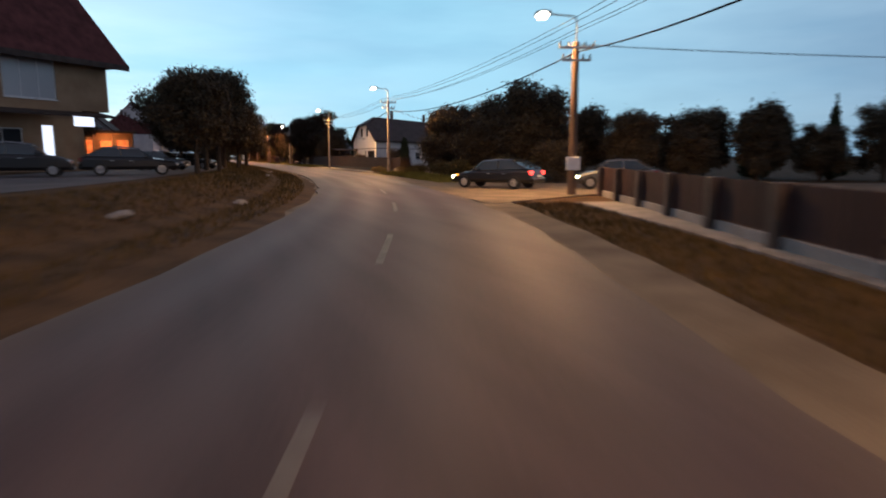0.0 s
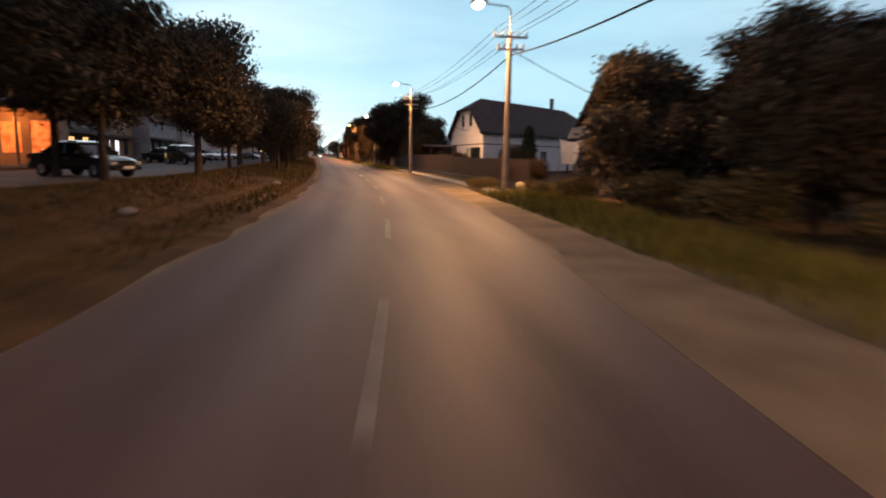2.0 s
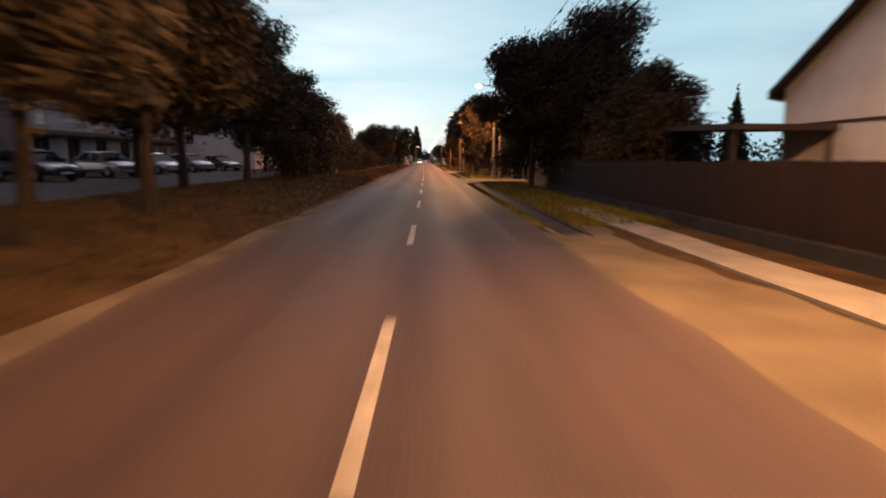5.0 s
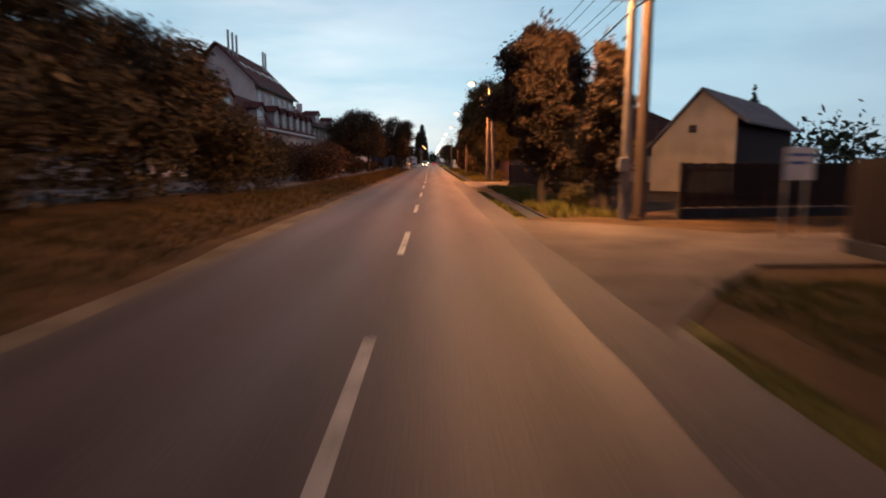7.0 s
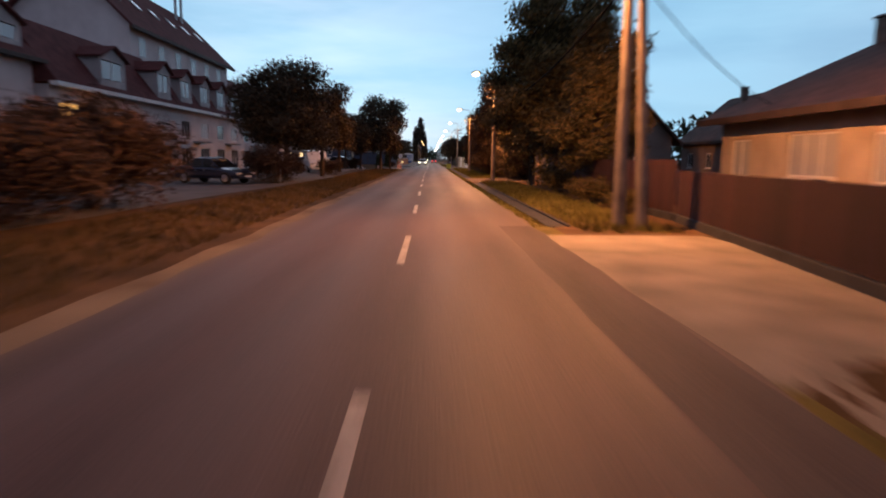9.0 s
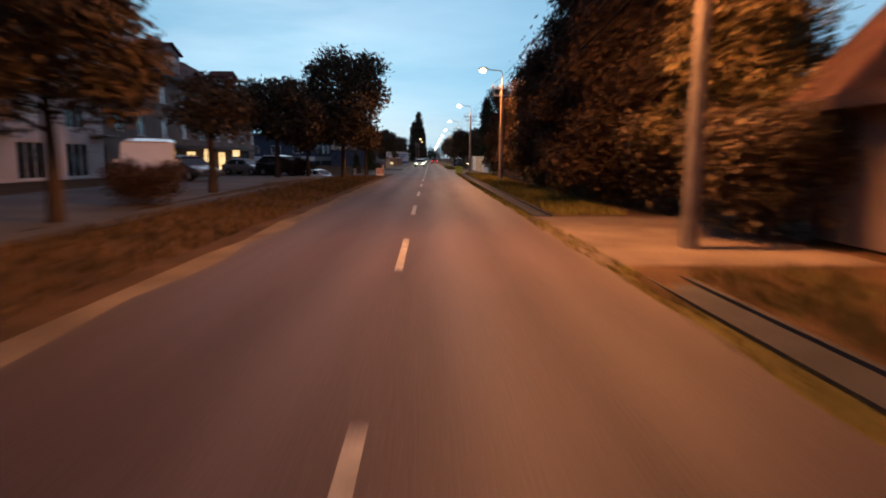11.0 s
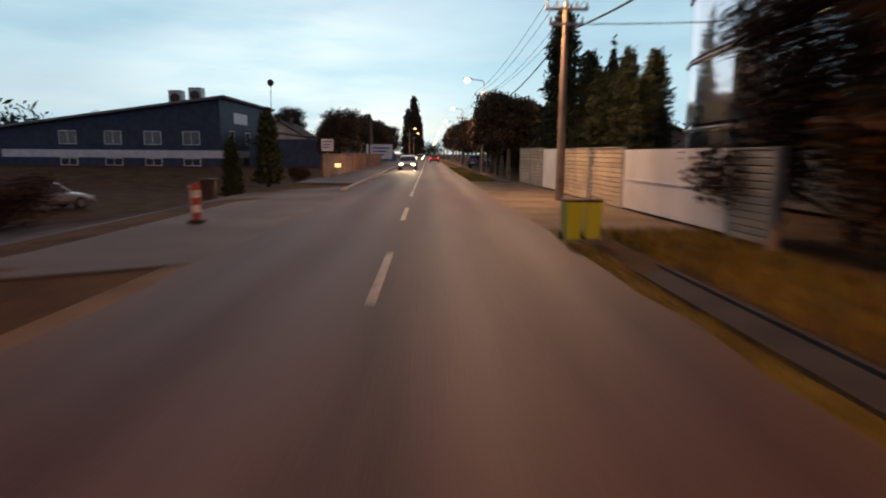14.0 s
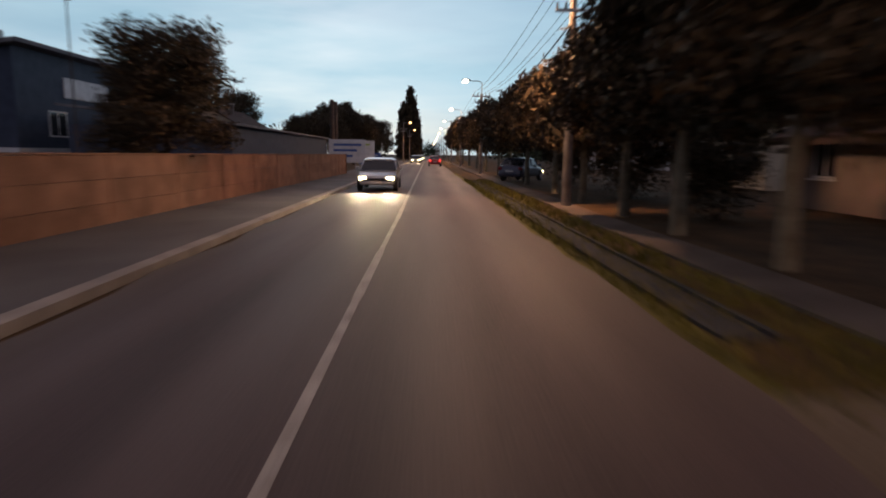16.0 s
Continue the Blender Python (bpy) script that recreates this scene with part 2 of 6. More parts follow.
OCHRE_RENDER = surface("ochre_render", (0.24, 0.15, 0.085), (0.42, 0.28, 0.17), 0.88, 0.7, 30.0, 0.25)
PALE_RENDER = surface("pale_render", (0.46, 0.41, 0.40), (0.68, 0.62, 0.60), 0.88, 0.5, 30.0, 0.25)
BROWN_RENDER = surface("brown_render", (0.13, 0.10, 0.085), (0.25, 0.20, 0.17), 0.88, 0.7, 30.0, 0.25)
BLUE_CLAD = striped("blue_cladding", (0.032, 0.042, 0.068), (0.06, 0.074, 0.112), "Z", 0.25, 0.5, 0.5)
WHITE_CLAD = striped("white_cladding", (0.45, 0.46, 0.48), (0.66, 0.66, 0.67), "Z", 0.25, 0.5, 0.5)
ROOF_BROWN = striped("brown_roof_tiles", (0.030, 0.017, 0.014), (0.085, 0.048, 0.039), "X", 0.33)
ROOF_RED = striped("red_brown_roof_tiles", (0.055, 0.019, 0.018), (0.14, 0.05, 0.046), "X", 0.33)
ROOF_GREY = striped("grey_roof_sheets", (0.10, 0.10, 0.11), (0.22, 0.22, 0.23), "Y", 0.2)
TRIM_DARK = surface("dark_trim", (0.03, 0.02, 0.016), (0.08, 0.055, 0.045), 0.7, 2.0, 30.0, 0.3)
WHITE_TRIM = surface("white_trim", (0.55, 0.54, 0.52), (0.80, 0.79, 0.77), 0.6, 3.0, 30.0, 0.1)
PANEL_BEIGE = surface("beige_panel_concrete", (0.33, 0.27, 0.19), (0.56, 0.48, 0.36), 0.9, 1.2, 40.0, 0.35, each=0.25)
PANEL_BROWN = surface("brown_panel_concrete", (0.11, 0.055, 0.036), (0.24, 0.13, 0.088), 0.9, 1.2, 40.0, 0.35, each=0.25)
WHITE_GATE = surface("white_gate_sheet", (0.55, 0.53, 0.51), (0.80, 0.78, 0.75), 0.6, 0.8, 30.0, 0.12)
GLASS = plain("window_glass", (0.03, 0.035, 0.04), 0.08, spec=0.8)
CURTAIN = plain("curtained_window", (0.42, 0.42, 0.43), 0.25, spec=0.7)
CAR_GLASS = plain("car_glass", (0.012, 0.014, 0.016), 0.05, spec=0.8)
CURTAIN_WALL = plain("facade_glass", (0.46, 0.53, 0.60), 0.07, metal=0.85)
LIT_WARM = plain("lit_window_warm", (1.0, 0.50, 0.10), 0.4, glow=2.0)
LIT_YELLOW = plain("lit_shop_window", (1.0, 0.80, 0.36), 0.4, glow=1.6)
LIT_WHITE = plain("lit_sign_white", (0.95, 0.95, 1.0), 0.4, glow=1.2)
LIT_ORANGE = plain("lit_orange_wall", (1.0, 0.26, 0.04), 0.4, glow=0.6)
for lit, low, high in ((LIT_YELLOW, (0.55, 0.16, 0.02, 1), (1.0, 0.74, 0.28, 1)), (LIT_ORANGE, (0.35, 0.05, 0.01, 1), (1.0, 0.34, 0.07, 1))):
    tree = lit.node_tree
    place = tree.nodes.new("ShaderNodeTexCoord")
    goods = node(tree, "ShaderNodeTexNoise", Scale=2.6, Detail=4.0)
    shelf = tree.nodes.new("ShaderNodeValToRGB")
    shelf.color_ramp.elements[0].position, shelf.color_ramp.elements[1].position = 0.36, 0.56
    shelf.color_ramp.elements[0].color, shelf.color_ramp.elements[1].color = low, high
    tree.links.new(place.outputs["Object"], goods.inputs["Vector"])
    tree.links.new(goods.outputs["Fac"], shelf.inputs["Fac"])
    tree.links.new(shelf.outputs["Color"], tree.nodes["Principled BSDF"].inputs["Emission Color"])
HEAD_ON = plain("headlight_on", (1.0, 0.80, 0.36), 0.3, glow=18.0)
HEAD_OFF = plain("headlight_off", (0.55, 0.56, 0.58), 0.12, metal=0.4)
TAIL_ON = plain("tail_light_on", (1.0, 0.05, 0.03), 0.3, glow=4.0)
TAIL_OFF = plain("tail_light_off", (0.16, 0.012, 0.012), 0.2)
AMBER = plain("indicator_amber", (1.0, 0.42, 0.05), 0.3, glow=1.5)
LAMP_GLOW = plain("street_lamp_lens", (1.0, 0.80, 0.50), 0.3, glow=18.0)
SODIUM_GLOW = plain("sodium_lamp_lens", (1.0, 0.52, 0.16), 0.3, glow=12.0)
RIM = plain("alloy", (0.42, 0.42, 0.43), 0.3, metal=0.9)
PLATE = plain("plate", (0.62, 0.62, 0.60), 0.5)
BIN_GREEN = plain("yellow_green_plastic", (0.30, 0.42, 0.03), 0.45)
SIGN_WHITE = surface("sign_sheet", (0.50, 0.50, 0.50), (0.72, 0.72, 0.72), 0.5, 2.0, 20.0, 0.05)
SIGN_RED = surface("sign_red", (0.20, 0.03, 0.02), (0.36, 0.05, 0.03), 0.5, 4.0, 30.0, 0.05)
SIGN_BLUE = plain("sign_blue", (0.04, 0.10, 0.32), 0.5)
FABRIC = surface("white_sail_cloth", (0.55, 0.56, 0.58), (0.75, 0.76, 0.78), 0.9, 1.5, 40.0, 0.15)


# ---- mesh tools ----
def base(name, at, turn=0.0, label="", category="", group="", kind=""):
    ob = new(name)
    ob.matrix_world = pose(*at, 0, 0, turn)
    ob.empty_display_size = 0.2
    return tagged(ob, label, category, group, kind)


def link_mesh(name, mesh, material, parent=None, label=""):
    if material:
        mesh.materials.append(material)
    ob = new(name, mesh)
    if parent:
        ob.parent = parent
    if label:
        ob["label"] = label
    return ob


def part(name, bm, material, parent=None, label="", smooth=False):
    mesh = bpy.data.meshes.new(name)
    bmesh.ops.remove_doubles(bm, verts=bm.verts, dist=0.0004)
    bmesh.ops.recalc_face_normals(bm, faces=bm.faces)
    bm.to_mesh(mesh)
    bm.free()
    if smooth:
        mesh.polygons.foreach_set("use_smooth", [True] * len(mesh.polygons))
    return link_mesh(name, mesh, material, parent, label)


def raw(name, verts, faces, material, parent=None, label=""):
    mesh = bpy.data.meshes.new(name)
    mesh.from_pydata([tuple(v) for v in verts], [], faces)
    return link_mesh(name, mesh, material, parent, label)


def add_box(bm, x0, x1, y0, y1, z0, z1, bevel=0.0):
    made = bmesh.ops.create_cube(bm, size=1.0, matrix=Matrix.LocRotScale(((x0 + x1) / 2, (y0 + y1) / 2, (z0 + z1) / 2), None, (x1 - x0, y1 - y0, z1 - z0)))
    if bevel:
        edges = list({e for v in made["verts"] for e in v.link_edges})
        bmesh.ops.bevel(bm, geom=edges, offset=bevel, segments=1, affect="EDGES", profile=0.5)
    return bm


def box(x0, x1, y0, y1, z0, z1, bevel=0.0):
    return add_box(bmesh.new(), x0, x1, y0, y1, z0, z1, bevel)


def add_tube(bm, a, b, r0, r1, sides=8):
    a, b = Vector(a), Vector(b)
    turn = (b - a).to_track_quat("Z", "Y").to_matrix().to_4x4()
    bmesh.ops.create_cone(bm, cap_ends=True, segments=sides, radius1=r0, radius2=r1, depth=(b - a).length, matrix=Matrix.Translation((a + b) / 2) @ turn)
    return bm


def tube(a, b, r0, r1, sides=8):
    return add_tube(bmesh.new(), a, b, r0, r1, sides)


def add_prism(bm, outline, axis, lo, hi):
    """Extrude a 2D outline along an axis: 'y' takes (x, z) points, 'x' takes (y, z), 'z' takes (x, y)."""
    put = {"y": lambda p, d: (p[0], d, p[1]), "x": lambda p, d: (d, p[0], p[1]), "z": lambda p, d: (p[0], p[1], d)}[axis]
    low = [bm.verts.new(put(p, lo)) for p in outline]
    top = [bm.verts.new(put(p, hi)) for p in outline]
    n = len(outline)
    bm.faces.new(low), bm.faces.new(top[::-1])
    for i in range(n):
        bm.faces.new((low[i], low[(i + 1) % n], top[(i + 1) % n], top[i]))
    return bm


def prism(outline, axis, lo, hi):
    return add_prism(bmesh.new(), outline, axis, lo, hi)


# ---- the road's line ----
KNOTS = np.array([(-330, -98.0), (-260, -70.5), (-180, -39.6), (-140, -24.5), (-113, -14.0), (-106, -11.45), (-93, -7.15), (-84, -5.05), (-75, -3.6), (-67, -2.65), (-57, -1.8), (-49, -1.32),
                  (-39, -1.0), (-25, -0.76), (15, -0.62), (55, -0.70), (120, -0.95), (155, -1.0), (185, -1.25), (230, -1.5), (700, -3.0)])
SLOPES = np.gradient(KNOTS[:, 1], KNOTS[:, 0])


def line_x(y):
    """The road's middle at y."""
    y = min(max(y, KNOTS[0, 0]), KNOTS[-1, 0])
    i = min(int(np.searchsorted(KNOTS[:, 0], y, "right")) - 1, len(KNOTS) - 2)
    y0, y1 = KNOTS[i, 0], KNOTS[i + 1, 0]
    s = (y - y0) / (y1 - y0)
    a, b, m, n = KNOTS[i, 1], KNOTS[i + 1, 1], SLOPES[i] * (y1 - y0), SLOPES[i + 1] * (y1 - y0)
    return float((2 * s**3 - 3 * s**2 + 1) * a + (s**3 - 2 * s**2 + s) * m + (3 * s**2 - 2 * s**3) * b + (s**3 - s**2) * n)


def along(y, off):
    """The place off metres to the right of the road's middle at y."""
    slope = (line_x(y + 0.5) - line_x(y - 0.5))
    k = math.hypot(1, slope)
    return line_x(y) + off / k, y - off * slope / k


def left_rise(y):
    """How far the ground left of the verge lies above the road."""
    return float(np.interp(y, [-160, -110, -70, -48, 28, 46, 95, 118, 132, 140], [0.5, 0.65, 0.65, 0.5, 0.45, 0.15, 0.12, 0.25, 0.2, 0.0]))


def side_drop(off, y):
    """How far the wide side street falls away from the road."""
    a = min(1.0, max(0.0, (-off - 6.0) / 8.0))
    b = float(np.interp(y, [141, 151, 186, 206], [0, 1, 1, 0])) * max(0.0, 1 - max(0.0, -off - 60) / 60)
    return 1.4 * a * a * (3 - 2 * a) * b * b * (3 - 2 * b)


def ground_z(off, y):
    if off < -3.0:
        s = min(1.0, (-off - 3.0) / 6.0)
        far = max(0.0, 1 - max(0.0, -off - 60) / 200)
        swale = 0.24 * max(0.0, 1 - abs(off + 5.5) / 1.1) if -125 < y < -44 else 0.0
        return -0.05 + (left_rise(y) + 0.04) * s * s * (3 - 2 * s) * far - swale - side_drop(off, y)
    if off > 3.0 and off < 4.4 and (-14 < y < 11.5 or 28 < y < 52 or 62 < y < 92 or 100 < y < 148 or y > 178):
        return -0.05 - 0.10 * max(0.0, 1 - abs(off - 3.7) / 0.5)
    return -0.05


def strip(name, offs, ys, lift, material, wobble=0.0, seed=0, label="", category="", thick=0.0):
    """A surface laid along the road between two offsets, lift metres above the ground."""
    rnd = random.Random(seed)
    lo, hi = offs
    verts, faces, n, sides = [], [], 14 if material is ASPHALT or name == "side_street_3" else 4, []
    for y in ys:
        a = (lo(y) if callable(lo) else lo) + rnd.uniform(-wobble, wobble)
        b = (hi(y) if callable(hi) else hi) + rnd.uniform(-wobble, wobble)
        for k in range(n + 1):
            off = a + (b - a) * k / n
            verts.append((*along(y, off), ground_z(off, y) + lift))
            sides.append(off)
    for j in range(len(ys) - 1):
        for k in range(n):
            q = j * (n + 1) + k
            faces.append((q, q + 1, q + n + 2, q + n + 1))
    if thick:
        top = len(verts)
        verts += [(x, y, z - thick) for x, y, z in verts]
        sides += sides
        rim = [k for k in range(n + 1)] + [j * (n + 1) + n for j in range(1, len(ys))] + [(len(ys) - 1) * (n + 1) + k for k in range(n - 1, -1, -1)] + [j * (n + 1) for j in range(len(ys) - 2, 0, -1)]
        faces += [(rim[i - 1], rim[i], rim[i] + top, rim[i - 1] + top) for i in range(len(rim))]
    made = raw(name, verts, faces, material)
    made.data.attributes.new("across", "FLOAT", "POINT").data.foreach_set("value", sides)
    return tagged(made, label, category, kind="structure")


def steps(a, b, d):
    return [a + (b - a) * i / max(1, round((b - a) / d)) for i in range(max(1, round((b - a) / d)) + 1)]


# ---- ground and road ----
offs = [-3000, -900, -300, -120, -60, -36, -24, -18, -14, -11, -9, -8, -7, -6, -5, -4, -3, 3, 3.2, 3.45, 3.7, 3.95, 4.2, 4.6, 6, 9, 14, 24, 50, 120, 300, 900, 3000]
rows = [-3000, -900, -330] + steps(-250, -120, 10) + steps(-118, 230, 2) + steps(240, 690, 15) + [900, 3000]
verts = []
for y in rows:
    for off in offs:
        x, yy = along(min(max(y, -330), 690), off) if abs(off) < 100 else (off, y)
        verts.append((x if abs(off) < 100 else off + line_x(y) * 0.5, yy if -331 < y < 691 else y, ground_z(off, y)))
n = len(offs)
tagged(raw("ground", verts, [(j * n + k, j * n + k + 1, (j + 1) * n + k + 1, (j + 1) * n + k) for j in range(len(rows) - 1) for k in range(n - 1)], TURF),
       "dry autumn grass and bare earth beside the road", "ground", kind="structure")
road_rows = [-330, -260] + steps(-200, -120, 8) + steps(-118, 230, 1.5) + steps(240, 690, 15)
strip("road", (lambda y: -3.02 + 0.06 * math.sin(y * 1.3) + 0.05 * math.sin(y * 3.1), lambda y: 3.0 + 0.25 * min(1.0, max(0.0, (-92.0 - y) / 5.0)) + 0.06 * math.sin(y * 1.7 + 1) + 0.04 * math.sin(y * 3.7)), road_rows, 0.05, ASPHALT,
      label="worn grey asphalt road with crumbling unkerbed edges", category="road", thick=0.09)
SVC_NEAR = lambda y: float(np.interp(y, [-125, -72, -60, -40, 20, 46, 70, 95, 125, 138], [-10.4, -10.6, -9.7, -9.6, -9.8, -7.9, -8.0, -6.9, -6.9, -6.7]))
strip("service_road", (lambda y: SVC_NEAR(y) - 8.5, SVC_NEAR), steps(-150, 140, 3), 0.012, OLD_ASPHALT, 0.12, 3, "grey asphalt service road with parking along the shops", "road")
strip("verge_shoulder_1", (-3.5, -2.92), steps(-40, 148, 2.0), 0.012, SAND, 0.10, 5, "narrow sandy shoulder along the asphalt", "shoulder")
strip("verge_shoulder_2", (3.1, 4.25), steps(-125, -91.5, 1.2), 0.045, SAND, 0.08, 6, "pale gravel shoulder beside the asphalt", "shoulder")
strip("pavement_1", (6.5, 8.0), steps(-130, -92, 2), 0.05, CONCRETE, 0.05, 7, "dusty concrete pavement along the low fence", "pavement", thick=0.08)
strip("verge_shoulder_3", (2.9, 4.9), steps(-74, -54, 1.2), 0.015, SAND, 0.2, 8, "sandy shoulder beside the curve", "shoulder")
strip("sand_lot", (2.9, lambda y: 4.75 + 0.25 * math.sin(y * 0.5)), steps(-54, -12, 1.0), 0.015, SAND, 0.12, 9, "trodden sandy strip between road and pavement", "shoulder")
strip("pavement_2", (5.05, 6.05), steps(-58, -6, 2), 0.05, CONCRETE, 0.04, 10, "dusty concrete pavement along the brown fence", "pavement", thick=0.08)
strip("verge_shoulder_4", (2.9, 3.42), steps(-12, 176, 1.3), 0.012, GREEN_TURF, 0.10, 11, "narrow strip of short yellow-green grass beside the asphalt", "verge")
strip("verge_shoulder_5", (2.9, 3.42), steps(176, 230, 1.3), 0.012, GREEN_TURF, 0.10, 21, "narrow strip of short yellow-green grass beside the asphalt", "verge")
strip("verge_shoulder_6", (-3.2, -2.95), steps(-96, -40, 1.6), 0.012, SAND, 0.16, 22, "narrow sandy shoulder along the asphalt", "shoulder")
strip("asphalt_patch", (2.15, lambda y: 2.98 + 0.05 * math.sin(y * 2.3)), steps(-16, 62, 1.5), 0.054, PATCH, 0.03, 23, "paler strip of newer asphalt along the road's edge", "road")
strip("dirt_drive_2", (2.9, 7.6), steps(93, 101.5, 1.0), 0.02, DUST, 0.2, 24, "trodden sandy driveway under the trees", "driveway")
strip("dirt_drive", (2.9, 6.6), steps(50, 60.5, 1.0), 0.02, PALE_SAND, 0.15, 12, "pale sandy driveway in front of the fence", "driveway")
strip("gravel_lot", (2.9, 6.6), steps(152.5, 177.5, 1.2), 0.02, SAND, 0.12, 13, "trodden sandy strip in front of the panel wall", "shoulder")
strip("pavement_3", (-6.6, -3.4), steps(172, 330, 3), 0.11, OLD_ASPHALT, 0.02, 14, "asphalt pavement behind a raised kerb", "pavement", thick=0.12)
strip("kerb_1", (-3.4, -3.16), steps(166, 330, 3), 0.13, CONCRETE, 0.0, 15, "raised pale concrete kerb", "kerb", thick=0.14)
strip("pavement_4", (4.8, 5.7), steps(176, 330, 3), 0.05, DUST, 0.05, 16, "concrete pavement under the trees", "pavement", thick=0.08)


def flat(name, outline, z, material, label, category):
    bm = prism(outline, "z", z - 0.1, z)
    return tagged(part(name, bm, material), label, category, kind="structure")


flat("side_street_1", [(-3.9, -93.6), (-1.2, -92.0), (2.6, -90.2), (9, -90.4), (60, -112), (64, -101), (10, -81.5), (3.6, -77.5), (1.2, -72.0), (-0.4, -71.5)], 0.004, SAND, "sandy side street joining the curve", "street")
flat("side_street_2", [(2.2, 15.0), (2.2, 27.0), (4.0, 26.2), (7.2, 23.6), (30, 26), (32, 17), (9, 19.4), (5.2, 19.2), (3.6, 17.2)], 0.006, DUST, "sandy side street joining the road", "street")
far_edge = lambda y: float(np.interp(y, [141, 147, 160, 163, 166, 171], [-44, -44, -44, -24, -6.0, -3.4]))
near_edge = lambda y: float(np.interp(y, [141, 145, 148, 171], [-13.0, -7.6, -2.95, -2.95]))
strip("side_street_3", (far_edge, near_edge), steps(141, 171, 1.0), 0.03, OLD_ASPHALT, 0.0, 31, "wide asphalt side street falling away from the road", "street")

# centre line: dashes, then a solid line
DASH_N, DASH_Y = [-8, 0, 2, 7, 8, 19, 20, 22, 24], [-119.5, -49.7, -32.4, 13.2, 22.05, 121.2, 130.0, 147.1, 164.5]
drift = lambda y: float(np.interp(y, [60, 110, 165, 190], [0.02, -0.16, -0.22, -0.05]))
marks = base("centre_line", (0, 0, 0), 0, "worn white dashed centre line", "road marking", kind="structure")
for k in range(-8, 40):
    mid = float(np.interp(k, DASH_N, DASH_Y)) if k <= 24 else 164.5 + 8.8 * (k - 24)
    v = [(*along(y, drift(y) + o), 0.006) for y in steps(mid - 1.75, mid + 1.75, 0.7) for o in (-0.06, 0.06)]
    raw("dash", v, [(i, i + 1, i + 3, i + 2) for i in range(0, len(v) - 2, 2)], WORN_LINE if mid < -36 else PAINT_LINE, marks)
v = [(*along(y, drift(y) + o), 0.005) for y in steps(167, 330, 1.5) for o in (-0.045, 0.045)]
raw("solid_line", v, [(i, i + 1, i + 3, i + 2) for i in range(0, len(v) - 2, 2)], PAINT_LINE, marks)
# open concrete drains along the right verge: shallow, their shade put into the colour
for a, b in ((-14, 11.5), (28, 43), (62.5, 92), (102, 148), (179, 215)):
    d = base("drain", (0, 0, 0), 0, "shallow open concrete drain, its shade put into the dark colour", "drain", "verge drains", "structure")
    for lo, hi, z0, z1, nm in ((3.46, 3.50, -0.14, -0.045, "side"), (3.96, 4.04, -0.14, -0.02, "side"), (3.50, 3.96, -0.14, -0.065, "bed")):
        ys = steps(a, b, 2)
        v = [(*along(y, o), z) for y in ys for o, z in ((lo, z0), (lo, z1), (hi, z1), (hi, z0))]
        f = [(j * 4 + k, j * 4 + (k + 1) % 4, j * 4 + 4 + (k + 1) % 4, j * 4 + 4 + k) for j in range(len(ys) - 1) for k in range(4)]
        raw(nm, v, f + [(0, 1, 2, 3), tuple(len(v) - 4 + k for k in (3, 2, 1, 0))], SHADE_CONCRETE, d)


# ---- buildings ----
def wall_mesh(w, h, holes, depth=0.14, y=0.0):
    """A wall in x and z at y, facing -y, with openings cut through it and their reveals."""
    xs = sorted({round(v, 4) for v in (0.0, w, *[v for x, z, a, b in holes for v in (x, x + a)])})
    zs = sorted({round(v, 4) for v in (0.0, h, *[v for x, z, a, b in holes for v in (z, z + b)])})
    bm = bmesh.new()
    grid = {}

    def at(x, z, d):
        key = (round(x, 4), round(z, 4), d)
        if key not in grid:
            grid[key] = bm.verts.new((x, y + d, z))
        return grid[key]

    for i in range(len(xs) - 1):
        for j in range(len(zs) - 1):
            cx, cz = (xs[i] + xs[i + 1]) / 2, (zs[j] + zs[j + 1]) / 2
            if any(x < cx < x + a and z < cz < z + b for x, z, a, b in holes):
                continue
            bm.faces.new((at(xs[i], zs[j], 0), at(xs[i + 1], zs[j], 0), at(xs[i + 1], zs[j + 1], 0), at(xs[i], zs[j + 1], 0)))
    for x, z, a, b in holes:
        ring = [(x, z), (x + a, z), (x + a, z + b), (x, z + b)]
        for k in range(4):
            p, q = ring[k], ring[(k + 1) % 4]
            bm.faces.new([at(u, v, d) for (u, v), d in ((p, 0), (q, 0), (q, depth), (p, depth))])
    return bm


def window(parent, x, z, a, b, pane=None, frame_mat=None, y=0.0, bars=1, sill=True):
    """A window set into its opening: frame, mullions, pane and sill."""
    w = new("window")
    w.parent, w.location = parent, (x, y, z)
    bm = bmesh.new()
    f = min(0.07, a * 0.1)
    for x0, x1, z0, z1 in ((0, f, 0, b), (a - f, a, 0, b), (f, a - f, 0, f), (f, a - f, b - f, b)):
        add_box(bm, x0, x1, 0.06, 0.12, z0, z1)
    for k in range(1, bars + 1):
        c = a * k / (bars + 1)
        add_box(bm, c - f * 0.4, c + f * 0.4, 0.065, 0.115, f, b - f)
    part("frame", bm, frame_mat or WHITE_TRIM, w)
    part("pane", box(f, a - f, 0.09, 0.10, f, b - f), pane or GLASS, w)
    if sill:
        part("sill", box(-0.06, a + 0.06, -0.07, 0.02, -0.07, -0.01), WHITE_TRIM, w)
    return w


